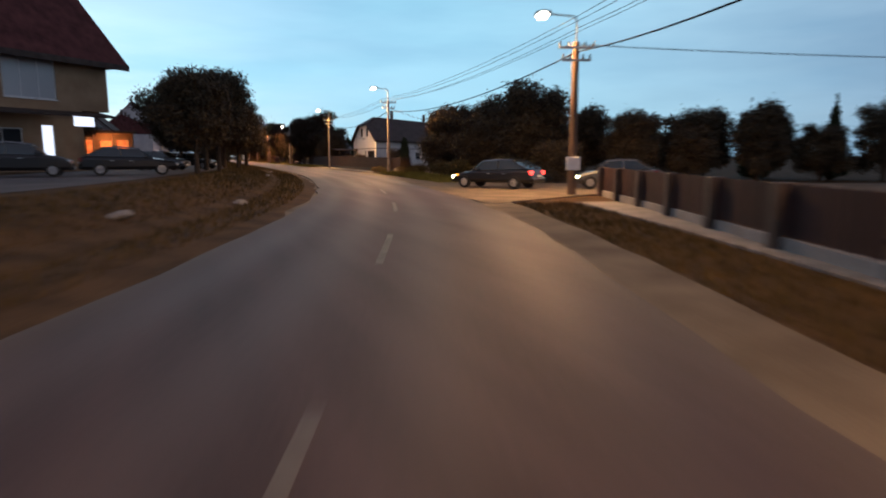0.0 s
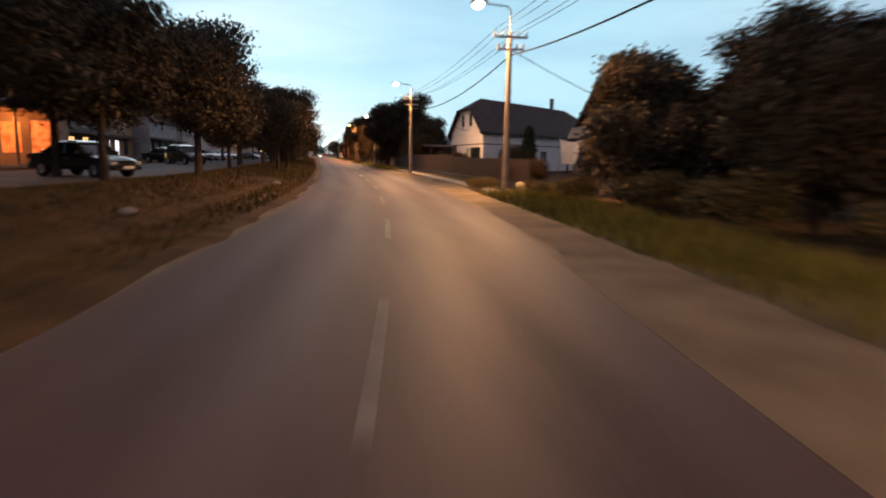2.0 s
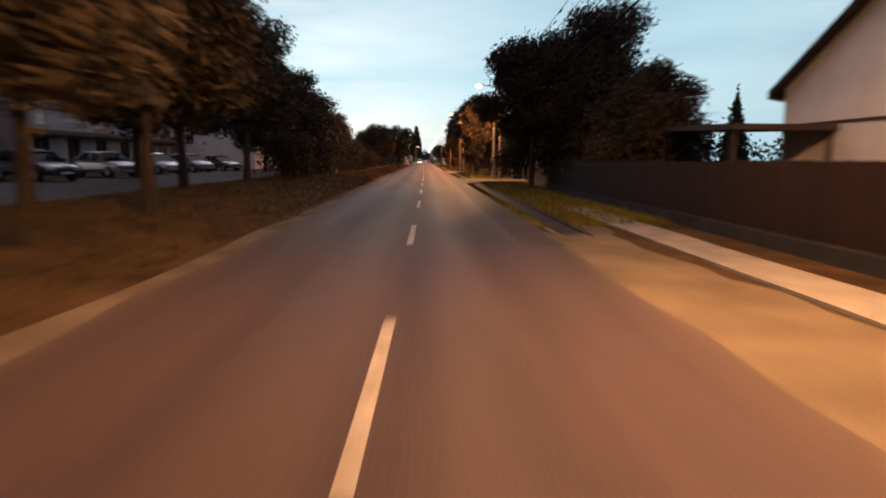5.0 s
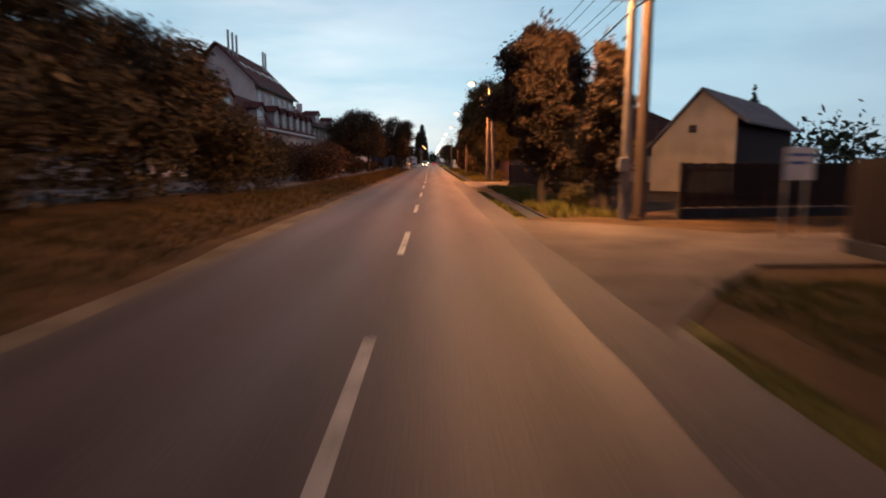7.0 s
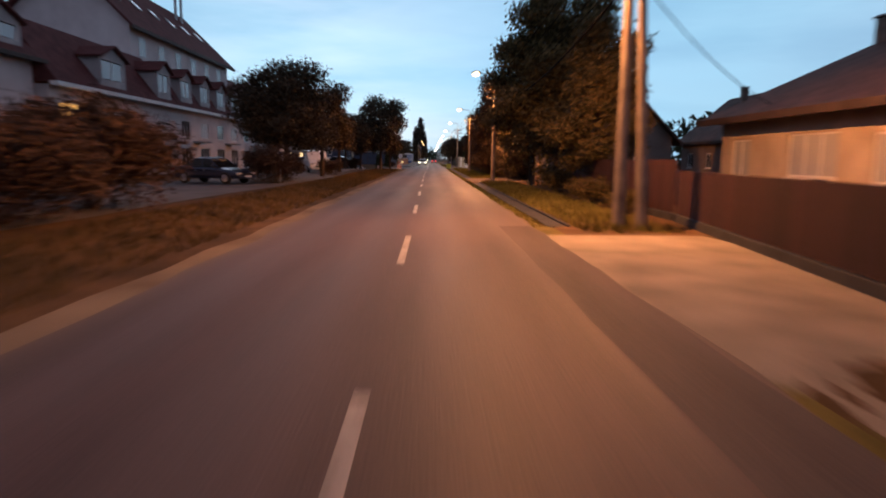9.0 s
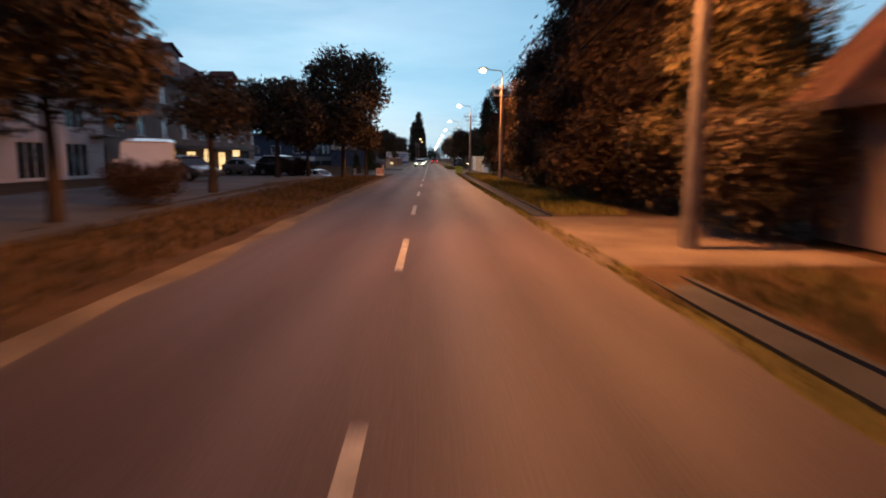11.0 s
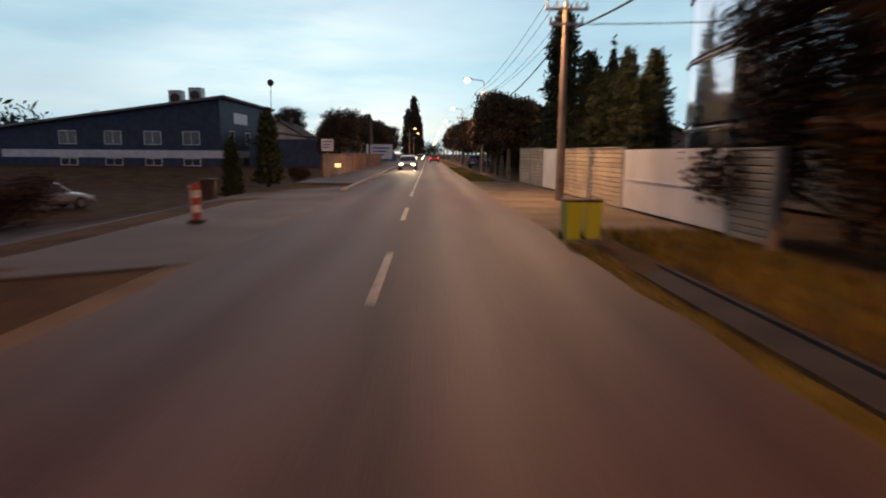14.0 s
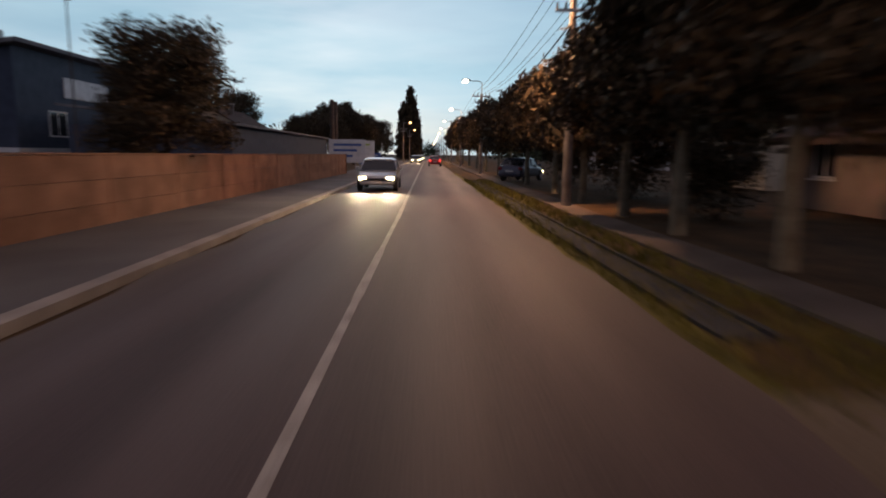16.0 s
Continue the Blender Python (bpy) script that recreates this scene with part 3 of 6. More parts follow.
def gable_roof(parent, w, d, h, rise, material, over=0.5, thick=0.16, ridge="x", hip=0.0, half_hip=0.0):
    """Two (or four) roof slopes as slabs over a w by d plan at height h; ridge along 'x' or 'y'."""
    bm = bmesh.new()
    if ridge == "x":
        run, length = d, w
        put = lambda u, v, z: (u, v, z)
    else:
        run, length = w, d
        put = lambda u, v, z: (v, u, z)
    drop = rise * over / (run / 2)
    mid = run / 2
    e0, e1 = -over, length + over
    r0, r1 = (hip, length - hip) if hip else (-over * 0.8, length + over * 0.8)
    low = h - drop
    for lift in (thick,):
        a, b = put(e0, -over, low + lift), put(e1, -over, low + lift)
        c, e = put(e1, run + over, low + lift), put(e0, run + over, low + lift)
        t = (mid + over) * (1 - half_hip)
        hz = low + (h + rise - low) * (1 - half_hip)
        if half_hip:
            inset = mid * half_hip * 1.0
            p0, q0 = put(e0, -over + t, hz + lift), put(e0, run + over - t, hz + lift)
            p1, q1 = put(e1, -over + t, hz + lift), put(e1, run + over - t, hz + lift)
            m0, m1 = put(e0 + inset, mid, h + rise + lift), put(e1 - inset, mid, h + rise + lift)
            polys = ((a, b, p1, m1, m0, p0), (c, e, q0, m0, m1, q1), (p0, m0, q0), (p1, q1, m1))
        else:
            m0, m1 = put(r0, mid, h + rise + lift), put(r1, mid, h + rise + lift)
            polys = ((a, b, m1, m0), (c, e, m0, m1)) + (((e, a, m0), (b, c, m1)) if hip else ())
        for poly in polys:
            bm.faces.new([bm.verts.new(p) for p in poly])
    bmesh.ops.remove_doubles(bm, verts=bm.verts, dist=0.001)
    bmesh.ops.recalc_face_normals(bm, faces=bm.faces)
    if sum(f.normal.z for f in bm.faces) < 0:
        bmesh.ops.reverse_faces(bm, faces=bm.faces)
    bmesh.ops.solidify(bm, geom=bm.faces[:], thickness=thick)
    part("roof", bm, material, parent)
    for v in (-over, run + over):
        p, q = put(e0, v - 0.06, low - 0.10), put(e1, v + 0.06, low + thick)
        part("gutter", box(min(p[0], q[0]), max(p[0], q[0]), min(p[1], q[1]), max(p[1], q[1]), p[2], q[2]), TRIM_DARK, parent)


def ridge_cap(parent, pts, material):
    bm = bmesh.new()
    for a, b in zip(pts, pts[1:]):
        add_tube(bm, a, b, 0.11, 0.11, 6)
    part("ridge_cap", bm, material, parent)


def chimney(parent, x, y, z0, z1, s=0.5, material=None):
    c = part("chimney", box(x - s / 2, x + s / 2, y - s / 2, y + s / 2, z0, z1, 0.02), material or GREY_BLOCK, parent)
    part("cap", box(x - s / 2 - 0.08, x + s / 2 + 0.08, y - s / 2 - 0.08, y + s / 2 + 0.08, z1 + 0.003, z1 + 0.1, 0.02), CONCRETE, c)


def block(name, at, turn, w, d, h, wall, label, category="house", openings=(), side_openings=(), gable=None, group=""):
    """A building body: front wall at y = 0 facing -y with openings, side wall at x = 0 facing -x, the rest plain, an optional gable on the front or sides."""
    b = base(name, at, turn, label, category, group)
    part("wall", wall_mesh(w, h, [o[:4] for o in openings]), wall, b)
    bm = wall_mesh(d, h, [o[:4] for o in side_openings])
    side = part("wall", bm, wall, b)
    side.matrix_local = pose(0, d, 0, 0, 0, -90)
    far = part("wall", wall_mesh(d, h, [o[:4] for o in side_openings]), wall, b)
    far.matrix_local = pose(w, 0, 0, 0, 0, 90)
    part("wall", box(0.02, w - 0.02, d - 0.2, d, 0, h), wall, b)
    for o in openings:
        window(b, *o[:4], *(o[4:] or ()))
    for host in (side, far):
        for o in side_openings:
            window(host, *o[:4], *(o[4:] or ()))
    if gable:
        kind, rise = gable[:2]
        cut = gable[2] if len(gable) > 2 else 0.0
        if kind == "front":
            tri = [(0, h), (w, h), (w / 2 + w / 2 * cut, h + rise * (1 - cut)), (w / 2 - w / 2 * cut, h + rise * (1 - cut))] if cut else [(0, h), (w, h), (w / 2, h + rise)]
            part("gable", prism(tri, "y", 0.0, 0.2), wall, b)
            part("gable", prism(tri, "y", d - 0.2, d), wall, b)
        else:
            tri = [(0, h), (d, h), (d / 2, h + rise)]
            part("gable", prism(tri, "x", 0.0, 0.2), wall, b)
            part("gable", prism(tri, "x", w - 0.2, w), wall, b)
    return b


# white house with a half-hipped roof
def white_house():
    w, d, h, rise = 14.6, 20.0, 4.1, 3.7
    b = block("white_house", (11.8, -6.4, 0), -90, w, d, h, WHITE_RENDER, "white rendered house with a brown half-hipped tiled roof and two chimneys", "house",
              [(7.6, 1.0, 1.0, 1.5), (9.4, 0.6, 4.2, 1.9, GLASS, TRIM_DARK, 0.0, 2)], [(3.0, 1.0, 1.2, 1.3), (9.0, 1.0, 1.2, 1.3), (15.0, 1.0, 1.2, 1.3)])
    part("gable", prism([(0, h), (w, h), (w / 2 + w / 2 * 0.36, h + rise * 0.64), (w / 2 - w / 2 * 0.36, h + rise * 0.64)], "y", 0.0, 0.25), WHITE_RENDER, b)
    for x in (5.5, 9.0):
        window(b, x, 4.7, 1.0, 1.35, GLASS, TRIM_DARK, -0.12, 1)
    part("ledge", box(4.9, 9.6, -0.10, 0.0, 4.42, 4.54, 0.02), WHITE_TRIM, b)
    part("band", box(0.0, w, -0.03, -0.004, 2.75, 2.85), TRIM_DARK, b)
    gable_roof(b, w, d, h, rise, ROOF_BROWN, 0.55, 0.18, "y", half_hip=0.36)
    chimney(b, 7.3, 6.4, 7.2, 9.2, 0.55)
    chimney(b, 7.3, 15.0, 7.2, 9.2, 0.55)
    part("band", box(w + 0.004, w + 0.03, 0.0, d, 2.75, 2.85), TRIM_DARK, b)
    # the plot is skewed: the side walls run off at an angle to the gable
    bpy.context.view_layer.update()
    for ob in b.children_recursive:
        if ob.type == "MESH":
            to = b.matrix_world.inverted() @ ob.matrix_world
            skew = Matrix.Identity(4)
            skew[0][1] = -0.92
            ob.data.transform(to.inverted() @ skew @ to)
    porch = base("carport", (8.6, -3.2, 0), -90, "low dark timber lean-to roof beside the white house", "carport")
    part("roof", prism([(0, 2.75), (6.2, 2.55), (6.2, 2.73), (0, 2.93)], "y", 0, 3.4), TRIM_DARK, porch)
    for x, y in ((0.2, 0.2), (5.9, 0.2), (0.2, 3.1), (5.9, 3.1)):
        part("post", box(x - 0.06, x + 0.06, y - 0.06, y + 0.06, 0, 2.6), TRIM_DARK, porch)


def gabled_house():
    w, d, h, rise = 11.8, 13.0, 3.3, 4.7
    b = block("gabled_house", (21.5, -20.5, 0), -90, w, d, h, BROWN_RENDER, "house with a steep brown roof, pale boarded gable and balcony", "house",
              [(0.8, 0.9, 1.3, 1.4), (6.0, 0.2, 3.6, 2.2, GLASS, TRIM_DARK, 0.0, 2)], [(3.0, 1.0, 1.2, 1.3), (7.5, 1.0, 1.2, 1.3)], ("front", rise))
    # boarded gable: pale triangle above, a dark loggia with windows, a pale parapet below
    half = lambda z: (w / 2) * (1 - (z - h) / rise)
    part("gable_cladding", prism([(w / 2 - half(5.9), 5.9), (w / 2 + half(5.9), 5.9), (w / 2, h + rise)], "y", -0.06, -0.004), GREY_RENDER, b, "pale boarded gable top")
    part("gable_cladding", prism([(w / 2 - half(3.5), 3.5), (w / 2 + half(3.5), 3.5), (w / 2 + half(4.5), 4.5), (w / 2 - half(4.5), 4.5)], "y", -0.9, -0.82), GREY_RENDER, b, "pale boarded balcony parapet")
    part("beam", box(w / 2 - half(5.9) - 0.2, w / 2 + half(5.9) + 0.2, -0.95, -0.07, 5.72, 5.9), TRIM_DARK, b)
    part("balcony", box(0.5, w - 0.5, -1.0, -0.01, 3.3, 3.48), TRIM_DARK, b)
    for x, wide in ((w / 2 - 2.9, 1.3), (w / 2 - 1.0, 1.9), (w / 2 + 1.6, 1.3)):
        window(b, x, 4.3, wide, 1.35, CURTAIN, TRIM_DARK, -0.12, 1, False)
    for x in (0.6, 4.6, w - 0.6):
        part("post", box(x - 0.09, x + 0.09, -0.95, -0.77, 0, 3.3), TRIM_DARK, b)
    gable_roof(b, w, d, h, rise, ROOF_BROWN, 0.7, 0.18, "y")
    part("bargeboard", prism([(-0.75, h - 0.45), (w / 2, h + rise + 0.12), (w / 2, h + rise + 0.32), (-0.75, h - 0.22)], "y", -0.66, -0.6), TRIM_DARK, b)
    part("bargeboard", prism([(w + 0.75, h - 0.45), (w / 2, h + rise + 0.12), (w / 2, h + rise + 0.32), (w + 0.75, h - 0.22)], "y", -0.66, -0.6), TRIM_DARK, b)
    chimney(b, w - 3.6, 5.0, 5.2, 7.9, 0.8)
    s = base("shade_sail", (19.3, -24.8, 0), 0, "white cloth shade sail stretched between posts", "shade sail")
    ring = [(0, 2.7, 3.45), (0, -3.0, 3.35), (0.3, -0.5, 1.0), (0.3, 2.5, 1.0)]
    verts, n = [], 9
    for i in range(n):
        for j in range(n):
            u, v = i / (n - 1), j / (n - 1)
            p = (Vector(ring[0]) * (1 - u) + Vector(ring[1]) * u) * (1 - v) + (Vector(ring[3]) * (1 - u) + Vector(ring[2]) * u) * v
            pull = 4 * u * (1 - u) * 0.34
            verts.append((p.x + pull * 0.6, p.y, p.z - pull * (1 - v)))
    cloth = raw("cloth", verts, [(i * n + j, i * n + j + 1, i * n + n + j + 1, i * n + n + j) for i in range(n - 1) for j in range(n - 1)], FABRIC, s)
    cloth.data.polygons.foreach_set("use_smooth", [True] * len(cloth.data.polygons))
    part("post", tube((0, 2.75, 0), (0, 2.75, 3.6), 0.04, 0.04), STEEL, s)
    part("post", tube((0, -3.05, 0), (0, -3.05, 3.5), 0.04, 0.04), STEEL, s)


def barn():
    """An outbuilding with a long roof slope on one side and a short one on the other."""
    w, d = 4.4, 14.0
    b = base("barn", (12.3, 45.0, 0), -40, "cream rendered outbuilding with a grey sheet catslide roof", "outbuilding")
    part("wall", prism([(0, 0), (w, 0), (w, 4.0), (w * 0.6, 5.4), (0, 2.45)], "y", 0.0, 0.25), CREAM_RENDER, b)
    part("wall", prism([(0, 0), (w, 0), (w, 4.0), (w * 0.6, 5.4), (0, 2.45)], "y", d - 0.25, d), CREAM_RENDER, b)
    part("wall", box(0.0, 0.2, 0.253, d - 0.253, 0, 2.45), CREAM_RENDER, b)
    part("wall", box(w - 0.2, w, 0.253, d - 0.253, 0, 4.0), RED_WOOD, b, "dark red boarded side wall")
    part("roof", prism([(-0.5, 1.95), (w * 0.6, 5.43), (w * 0.6, 5.57), (-0.5, 2.09)], "y", -0.3, d + 0.3), ROOF_GREY, b)
    part("roof", prism([(w * 0.6 + 0.004, 5.43), (w + 0.6, 3.60), (w + 0.6, 3.74), (w * 0.6 + 0.004, 5.57)], "y", -0.3, d + 0.3), ROOF_GREY, b)
    part("vent", box(2.0, 2.4, -0.03, -0.004, 3.2, 3.6), TRIM_DARK, b)


def hip_house():
    w, d, h = 13.5, 9.5, 3.65
    b = block("bungalow", (12.5, 74.4, 0), -90, w, d, h, CREAM_RENDER, "cream bungalow with a brown hipped tile roof and shuttered windows", "house",
              [(1.0, 1.0, 1.5, 1.5, CURTAIN), (5.2, 1.1, 2.8, 1.5, CURTAIN, None, 0.0, 2), (9.6, 1.0, 1.6, 1.5, CURTAIN)], [(2.0, 1.0, 1.4, 1.4, CURTAIN), (6.0, 1.0, 1.4, 1.4)])
    gable_roof(b, w, d, h, 2.5, ROOF_BROWN, 0.8, 0.16, "x", hip=2.6)
    chimney(b, 2.6, 4.9, 5.3, 7.2, 0.5)
    c = block("grey_house", (7.6, 88.5, 0), 0, 8.0, 8, 3.2, BROWN_RENDER, "dark grey house behind trees with a steep roof", "house", [(5, 1, 1.2, 1.3)], (), ("front", 4.2))
    gable_roof(c, 8, 8, 3.2, 4.2, ROOF_BROWN, 0.5, 0.16, "y")
    chimney(c, 5.6, 3.0, 4.6, 7.2, 0.45)


def left_house():
    w, d, h, jut = 18.0, 11.0, 9.2, 2.2
    b = block("corner_house", (-33.5, -73.2, 0.6), 45, w, d, h, OCHRE_RENDER, "ochre house with shops below and a steep brown hipped roof", "house",
              [(2.0, 0.3, 2.6, 2.6), (6.0, 0.3, 2.6, 2.6), (11.0, 0.3, 2.6, 2.6), (14.9, 0.6, 0.9, 2.6, LIT_WHITE, None, 0.0, 0, False), (12.6, 4.9, 3.6, 3.1, CURTAIN, None, 0.0, 2), (5.0, 4.9, 2.6, 2.8, CURTAIN)], [(2.0, 4.7, 1.2, 1.4), (6.5, 4.7, 1.2, 1.4)])
    part("jetty", box(w + 0.004, w + jut, 0.0, d, 4.3, h), OCHRE_RENDER, b)
    roof = new("roof_frame")
    roof.parent = b
    gable_roof(roof, w + jut, d, h, 8.6, ROOF_RED, 1.1, 0.3, "x", hip=2.0)
    part("awning", prism([(-1.6, 3.75), (0, 4.05), (0, 4.2), (-1.6, 3.9)], "x", 0.2, w + 1.6), TRIM_DARK, b)
    part("light_sign", box(16.1, 17.6, -1.72, -1.62, 3.1, 3.75, 0.02), LIT_WHITE, b, "white lit shop sign")
    k = base("lit_porch", (-25.0, -39.6, 0.5), 10, "orange-lit shop porch with columns and a flat roof", "porch")
    part("wall", wall_mesh(5.6, 3.5, [(0.5, 0.2, 1.5, 2.6), (2.6, 0.9, 1.0, 1.8), (4.1, 0.2, 1.1, 2.6)]), OCHRE_RENDER, k)
    part("wall", box(0, 0.12, 0.02, 3.0, 0, 3.5), OCHRE_RENDER, k)
    part("wall", box(5.48, 5.6, 0.02, 3.0, 0, 3.5), OCHRE_RENDER, k)
    part("lit_door", box(0.5, 2.0, 0.08, 0.13, 0.2, 2.8), LIT_ORANGE, k)
    part("lit_window", box(2.6, 3.6, 0.08, 0.13, 0.9, 2.7), LIT_ORANGE, k)
    part("lit_door", box(4.1, 5.2, 0.08, 0.13, 0.2, 2.8), LIT_ORANGE, k)
    part("roof", box(-0.3, 5.9, -1.6, 3.0, 3.51, 3.75, 0.02), TRIM_DARK, k)
    for x in (0.1, 1.9, 3.7, 5.5):
        part("column", tube((x, -1.4, 0), (x, -1.4, 3.5), 0.09, 0.08, 10), OCHRE_RENDER, k)
    part("step", box(-0.1, 5.7, -1.7, -0.01, 0, 0.18, 0.02), CONCRETE, k)
    bulb = new("porch_light", bpy.data.lights.new("porch_light", "POINT"))
    bulb.data.energy, bulb.data.color, bulb.data.shadow_soft_size = 130, (1.0, 0.33, 0.08), 0.3
    bulb.location = (-21.6, -40.3, 3.3)


def town_row():
    """Three-storey shop houses behind the service road."""
    for i, (y, w, d, h, rise, wall, roof) in enumerate(((-50.0, 14.0, 10, 7.6, 4.4, BROWN_RENDER, ROOF_BROWN), (-35.0, 15.0, 10, 6.8, 4.2, GREY_RENDER, ROOF_RED), (-19.0, 17.0, 10, 6.2, 4.6, BROWN_RENDER, ROOF_BROWN),
                                                      (-1.0, 16.0, 10, 6.6, 4.2, OCHRE_RENDER, ROOF_RED), (16.0, 18.0, 10, 6.0, 4.4, GREY_RENDER, ROOF_BROWN), (35.0, 14.0, 10, 6.0, 4.4, BROWN_RENDER, ROOF_BROWN))):
        lit = {2: LIT_YELLOW, 3: LIT_WHITE}.get(i, GLASS)
        ops = [(0.8 + k * (w - 1.6) / 4, 0.5, 1.9, 2.0, lit if k in (1, 2) else GLASS, TRIM_DARK, 0.0, 1, False) for k in range(4)]
        ops += [(1.2 + k * (w - 2.0) / 4, 3.5, 1.2, 1.5, LIT_WARM if (i, k) in ((1, 0), (0, 3)) else CURTAIN) for k in range(4)]
        if h > 6.7:
            ops += [(1.2 + k * (w - 2.0) / 4, 5.6, 1.1, 1.0) for k in range(4)]
        b = block("town_house", (-27.5 - (2 if i % 2 else 0), y, 0.45), 90, w, d, h, wall, "three-storey shop house with a tiled roof behind trees" if h > 6.7 else "two-storey shop house with a tiled roof and shop windows", "town house",
                  ops, [(3, 3.5, 1.1, 1.4)], ("side", rise), "town houses by the service road")
        gable_roof(b, w, d, h, rise, roof, 0.6, 0.18, "x")
        part("awning", prism([(-1.1, 2.7), (0, 2.95), (0, 3.1), (-1.1, 2.85)], "x", 0.2, w - 0.2), TRIM_DARK, b)
        chimney(b, w * 0.3, 3.5, h + rise * 0.5, h + rise + 0.9, 0.6)


def dormer(parent, x, y, z, w, h, dp, roof, pane):
    """A gabled dormer standing out of the roof slope, facing -y."""
    dm = new("dormer")
    dm.parent, dm.location = parent, (x, y, z)
    part("wall", wall_mesh(w, h, [(0.25, 0.55, w - 0.5, h - 0.75)]), GREY_RENDER, dm)
    for x0 in (0, w - 0.12):
        part("cheek", box(x0, x0 + 0.12, 0.02, dp, 0, h), GREY_RENDER, dm)
    bm = bmesh.new()
    for p in (((-0.25, -0.3, h - 0.1), (w / 2, -0.3, h + 0.75), (w / 2, dp, h + 0.75), (-0.25, dp, h - 0.1)), ((w / 2, -0.3, h + 0.75), (w + 0.25, -0.3, h - 0.1), (w + 0.25, dp, h - 0.1), (w / 2, dp, h + 0.75))):
        bm.faces.new([bm.verts.new(q) for q in p])
    bmesh.ops.remove_doubles(bm, verts=bm.verts, dist=0.001)
    bmesh.ops.solidify(bm, geom=bm.faces[:], thickness=-0.12)
    part("roof", bm, roof, dm)
    part("gable", prism([(0.0, h), (w, h), (w / 2, h + 0.7)], "y", 0.0, 0.1), GREY_RENDER, dm)
    part("pane", box(0.3, w - 0.3, 0.10, 0.12, 0.6, h - 0.25), pane, dm)
    for c in (0.27, w / 2 - 0.04, w - 0.35):
        part("mullion", box(c, c + 0.08, 0.05, 0.12, 0.55, h - 0.2), WHITE_TRIM, dm)


def skylight(parent, x, y, z, tilt):
    s = part("skylight", box(-0.4, 0.4, -0.6, 0.6, 0.0, 0.09, 0.02), STEEL, parent)
    s.matrix_local = pose(x, y, z, tilt, 0, 0)
    part("pane", box(-0.32, 0.32, -0.52, 0.52, 0.094, 0.10), CURTAIN_WALL, s)


def apartments():
    # long lower block with a dark red mansard
    w, d, h = 27.0, 13.0, 6.8
    ops = [(1.6 + 4.2 * k, 3.5, 1.1, 1.4) for k in range(6)] + [(1.2 + 4.2 * k, 0.3, 2.4, 2.0, GLASS if k % 3 else CURTAIN, WHITE_TRIM, 0.0, 2, False) for k in range(6)]
    b = block("apartment_house", (-23.2, 57.0, 0.15), 90, w, d, h, PALE_RENDER, "cream apartment block with a dark red roof and wide dormers", "apartment house", ops, [(4, 3.2, 1.1, 1.4)])
    part("gutter", box(-0.4, w + 0.4, -0.75, -0.35, h - 0.1, h + 0.12), TRIM_DARK, b)
    part("roof", prism([(-0.7, h + 0.1), (2.6, h + 3.0), (d / 2, h + 4.7), (d + 0.7, h + 0.1)], "x", -0.3, w + 0.3), ROOF_RED, b)
    part("canopy", box(0.0, w, -0.9, -0.01, 2.45, 2.7, 0.03), TRIM_DARK, b)
    for k in range(5):
        dormer(b, 1.2 + 5.4 * k, -0.1, h + 0.35, 3.3, 1.55, 2.4, ROOF_RED, CURTAIN)
    for k in range(7):
        skylight(b, 2.0 + 3.8 * k, 4.2, h + 3.75, 23.5)
    for x in (6, 15, 24):
        chimney(b, x, 7.0, h + 4.2, h + 6.0, 0.6)
    # taller block
    w, d, h = 42.0, 15.0, 5.6
    ops = [(1.0 + 4.6 * k, 3.2, 2.1, 1.5, LIT_WARM if k == 0 else (CURTAIN if k % 2 else GLASS), WHITE_TRIM, 0.0, 2) for k in range(9)] + [(0.8 + 4.6 * k, 0.2, 2.5, 2.1, GLASS, WHITE_TRIM, 0.0, 2, False) for k in range(9)]
    b = block("apartment_house", (-22.6, 84.4, 0.15), 90, w, d, h, PALE_RENDER, "tall grey apartment block with dormers and a steep red roof", "apartment house", ops, [(4, 3.2, 1.1, 1.4), (9, 3.2, 1.1, 1.4)])
    part("gutter", box(-0.4, w + 0.4, -0.8, -0.35, h - 0.1, h + 0.15), WHITE_TRIM, b)
    part("lower_roof", prism([(-0.8, h + 0.1), (2.2, h + 4.0), (6.5, h + 5.2), (d, h + 0.1)], "x", -0.3, 17.0), ROOF_RED, b)
    part("lower_roof", prism([(-0.8, h + 0.1), (1.4, h + 3.6), (3.3, h + 3.6), (3.3, h + 0.1)], "x", 17.003, w + 0.3), ROOF_RED, b)
    part("upper_wall", prism([(3.0, h + 0.12), (3.0, h + 7.2), (8.2, h + 12.0), (13.4, h + 7.2), (13.4, h + 0.12)], "x", 17.0, w - 0.2), PALE_RENDER, b)
    for k in range(6):
        window(b, 18.4 + 3.9 * k, h + 4.4, 1.3, 1.6, CURTAIN, WHITE_TRIM, 2.86, 1, False)
    up = new("upper_roof")
    up.parent, up.location = b, (16.8, 3.0, 0)
    gable_roof(up, w - 16.8, 10.4, h + 7.1, 5.2, ROOF_RED, 0.7, 0.2, "x")
    dormer(b, 5.0, -0.5, h + 0.4, 3.4, 2.0, 2.6, ROOF_RED, CURTAIN)
    for k in range(6):
        dormer(b, 13.6 + 4.6 * k, -0.5, h + 0.4, 2.5, 2.2, 2.6, ROOF_RED, CURTAIN)
    for k in range(6):
        skylight(up, 2.6 + 3.9 * k, 2.3, h + 7.1 + 2.55, 45)
    for x in (18.5, 20.5, 22.4, 37.0, 38.6):
        part("flue", tube((x, 7.0, h + 9.0), (x, 7.0, h + 14.4), 0.17, 0.17), STEEL, b)
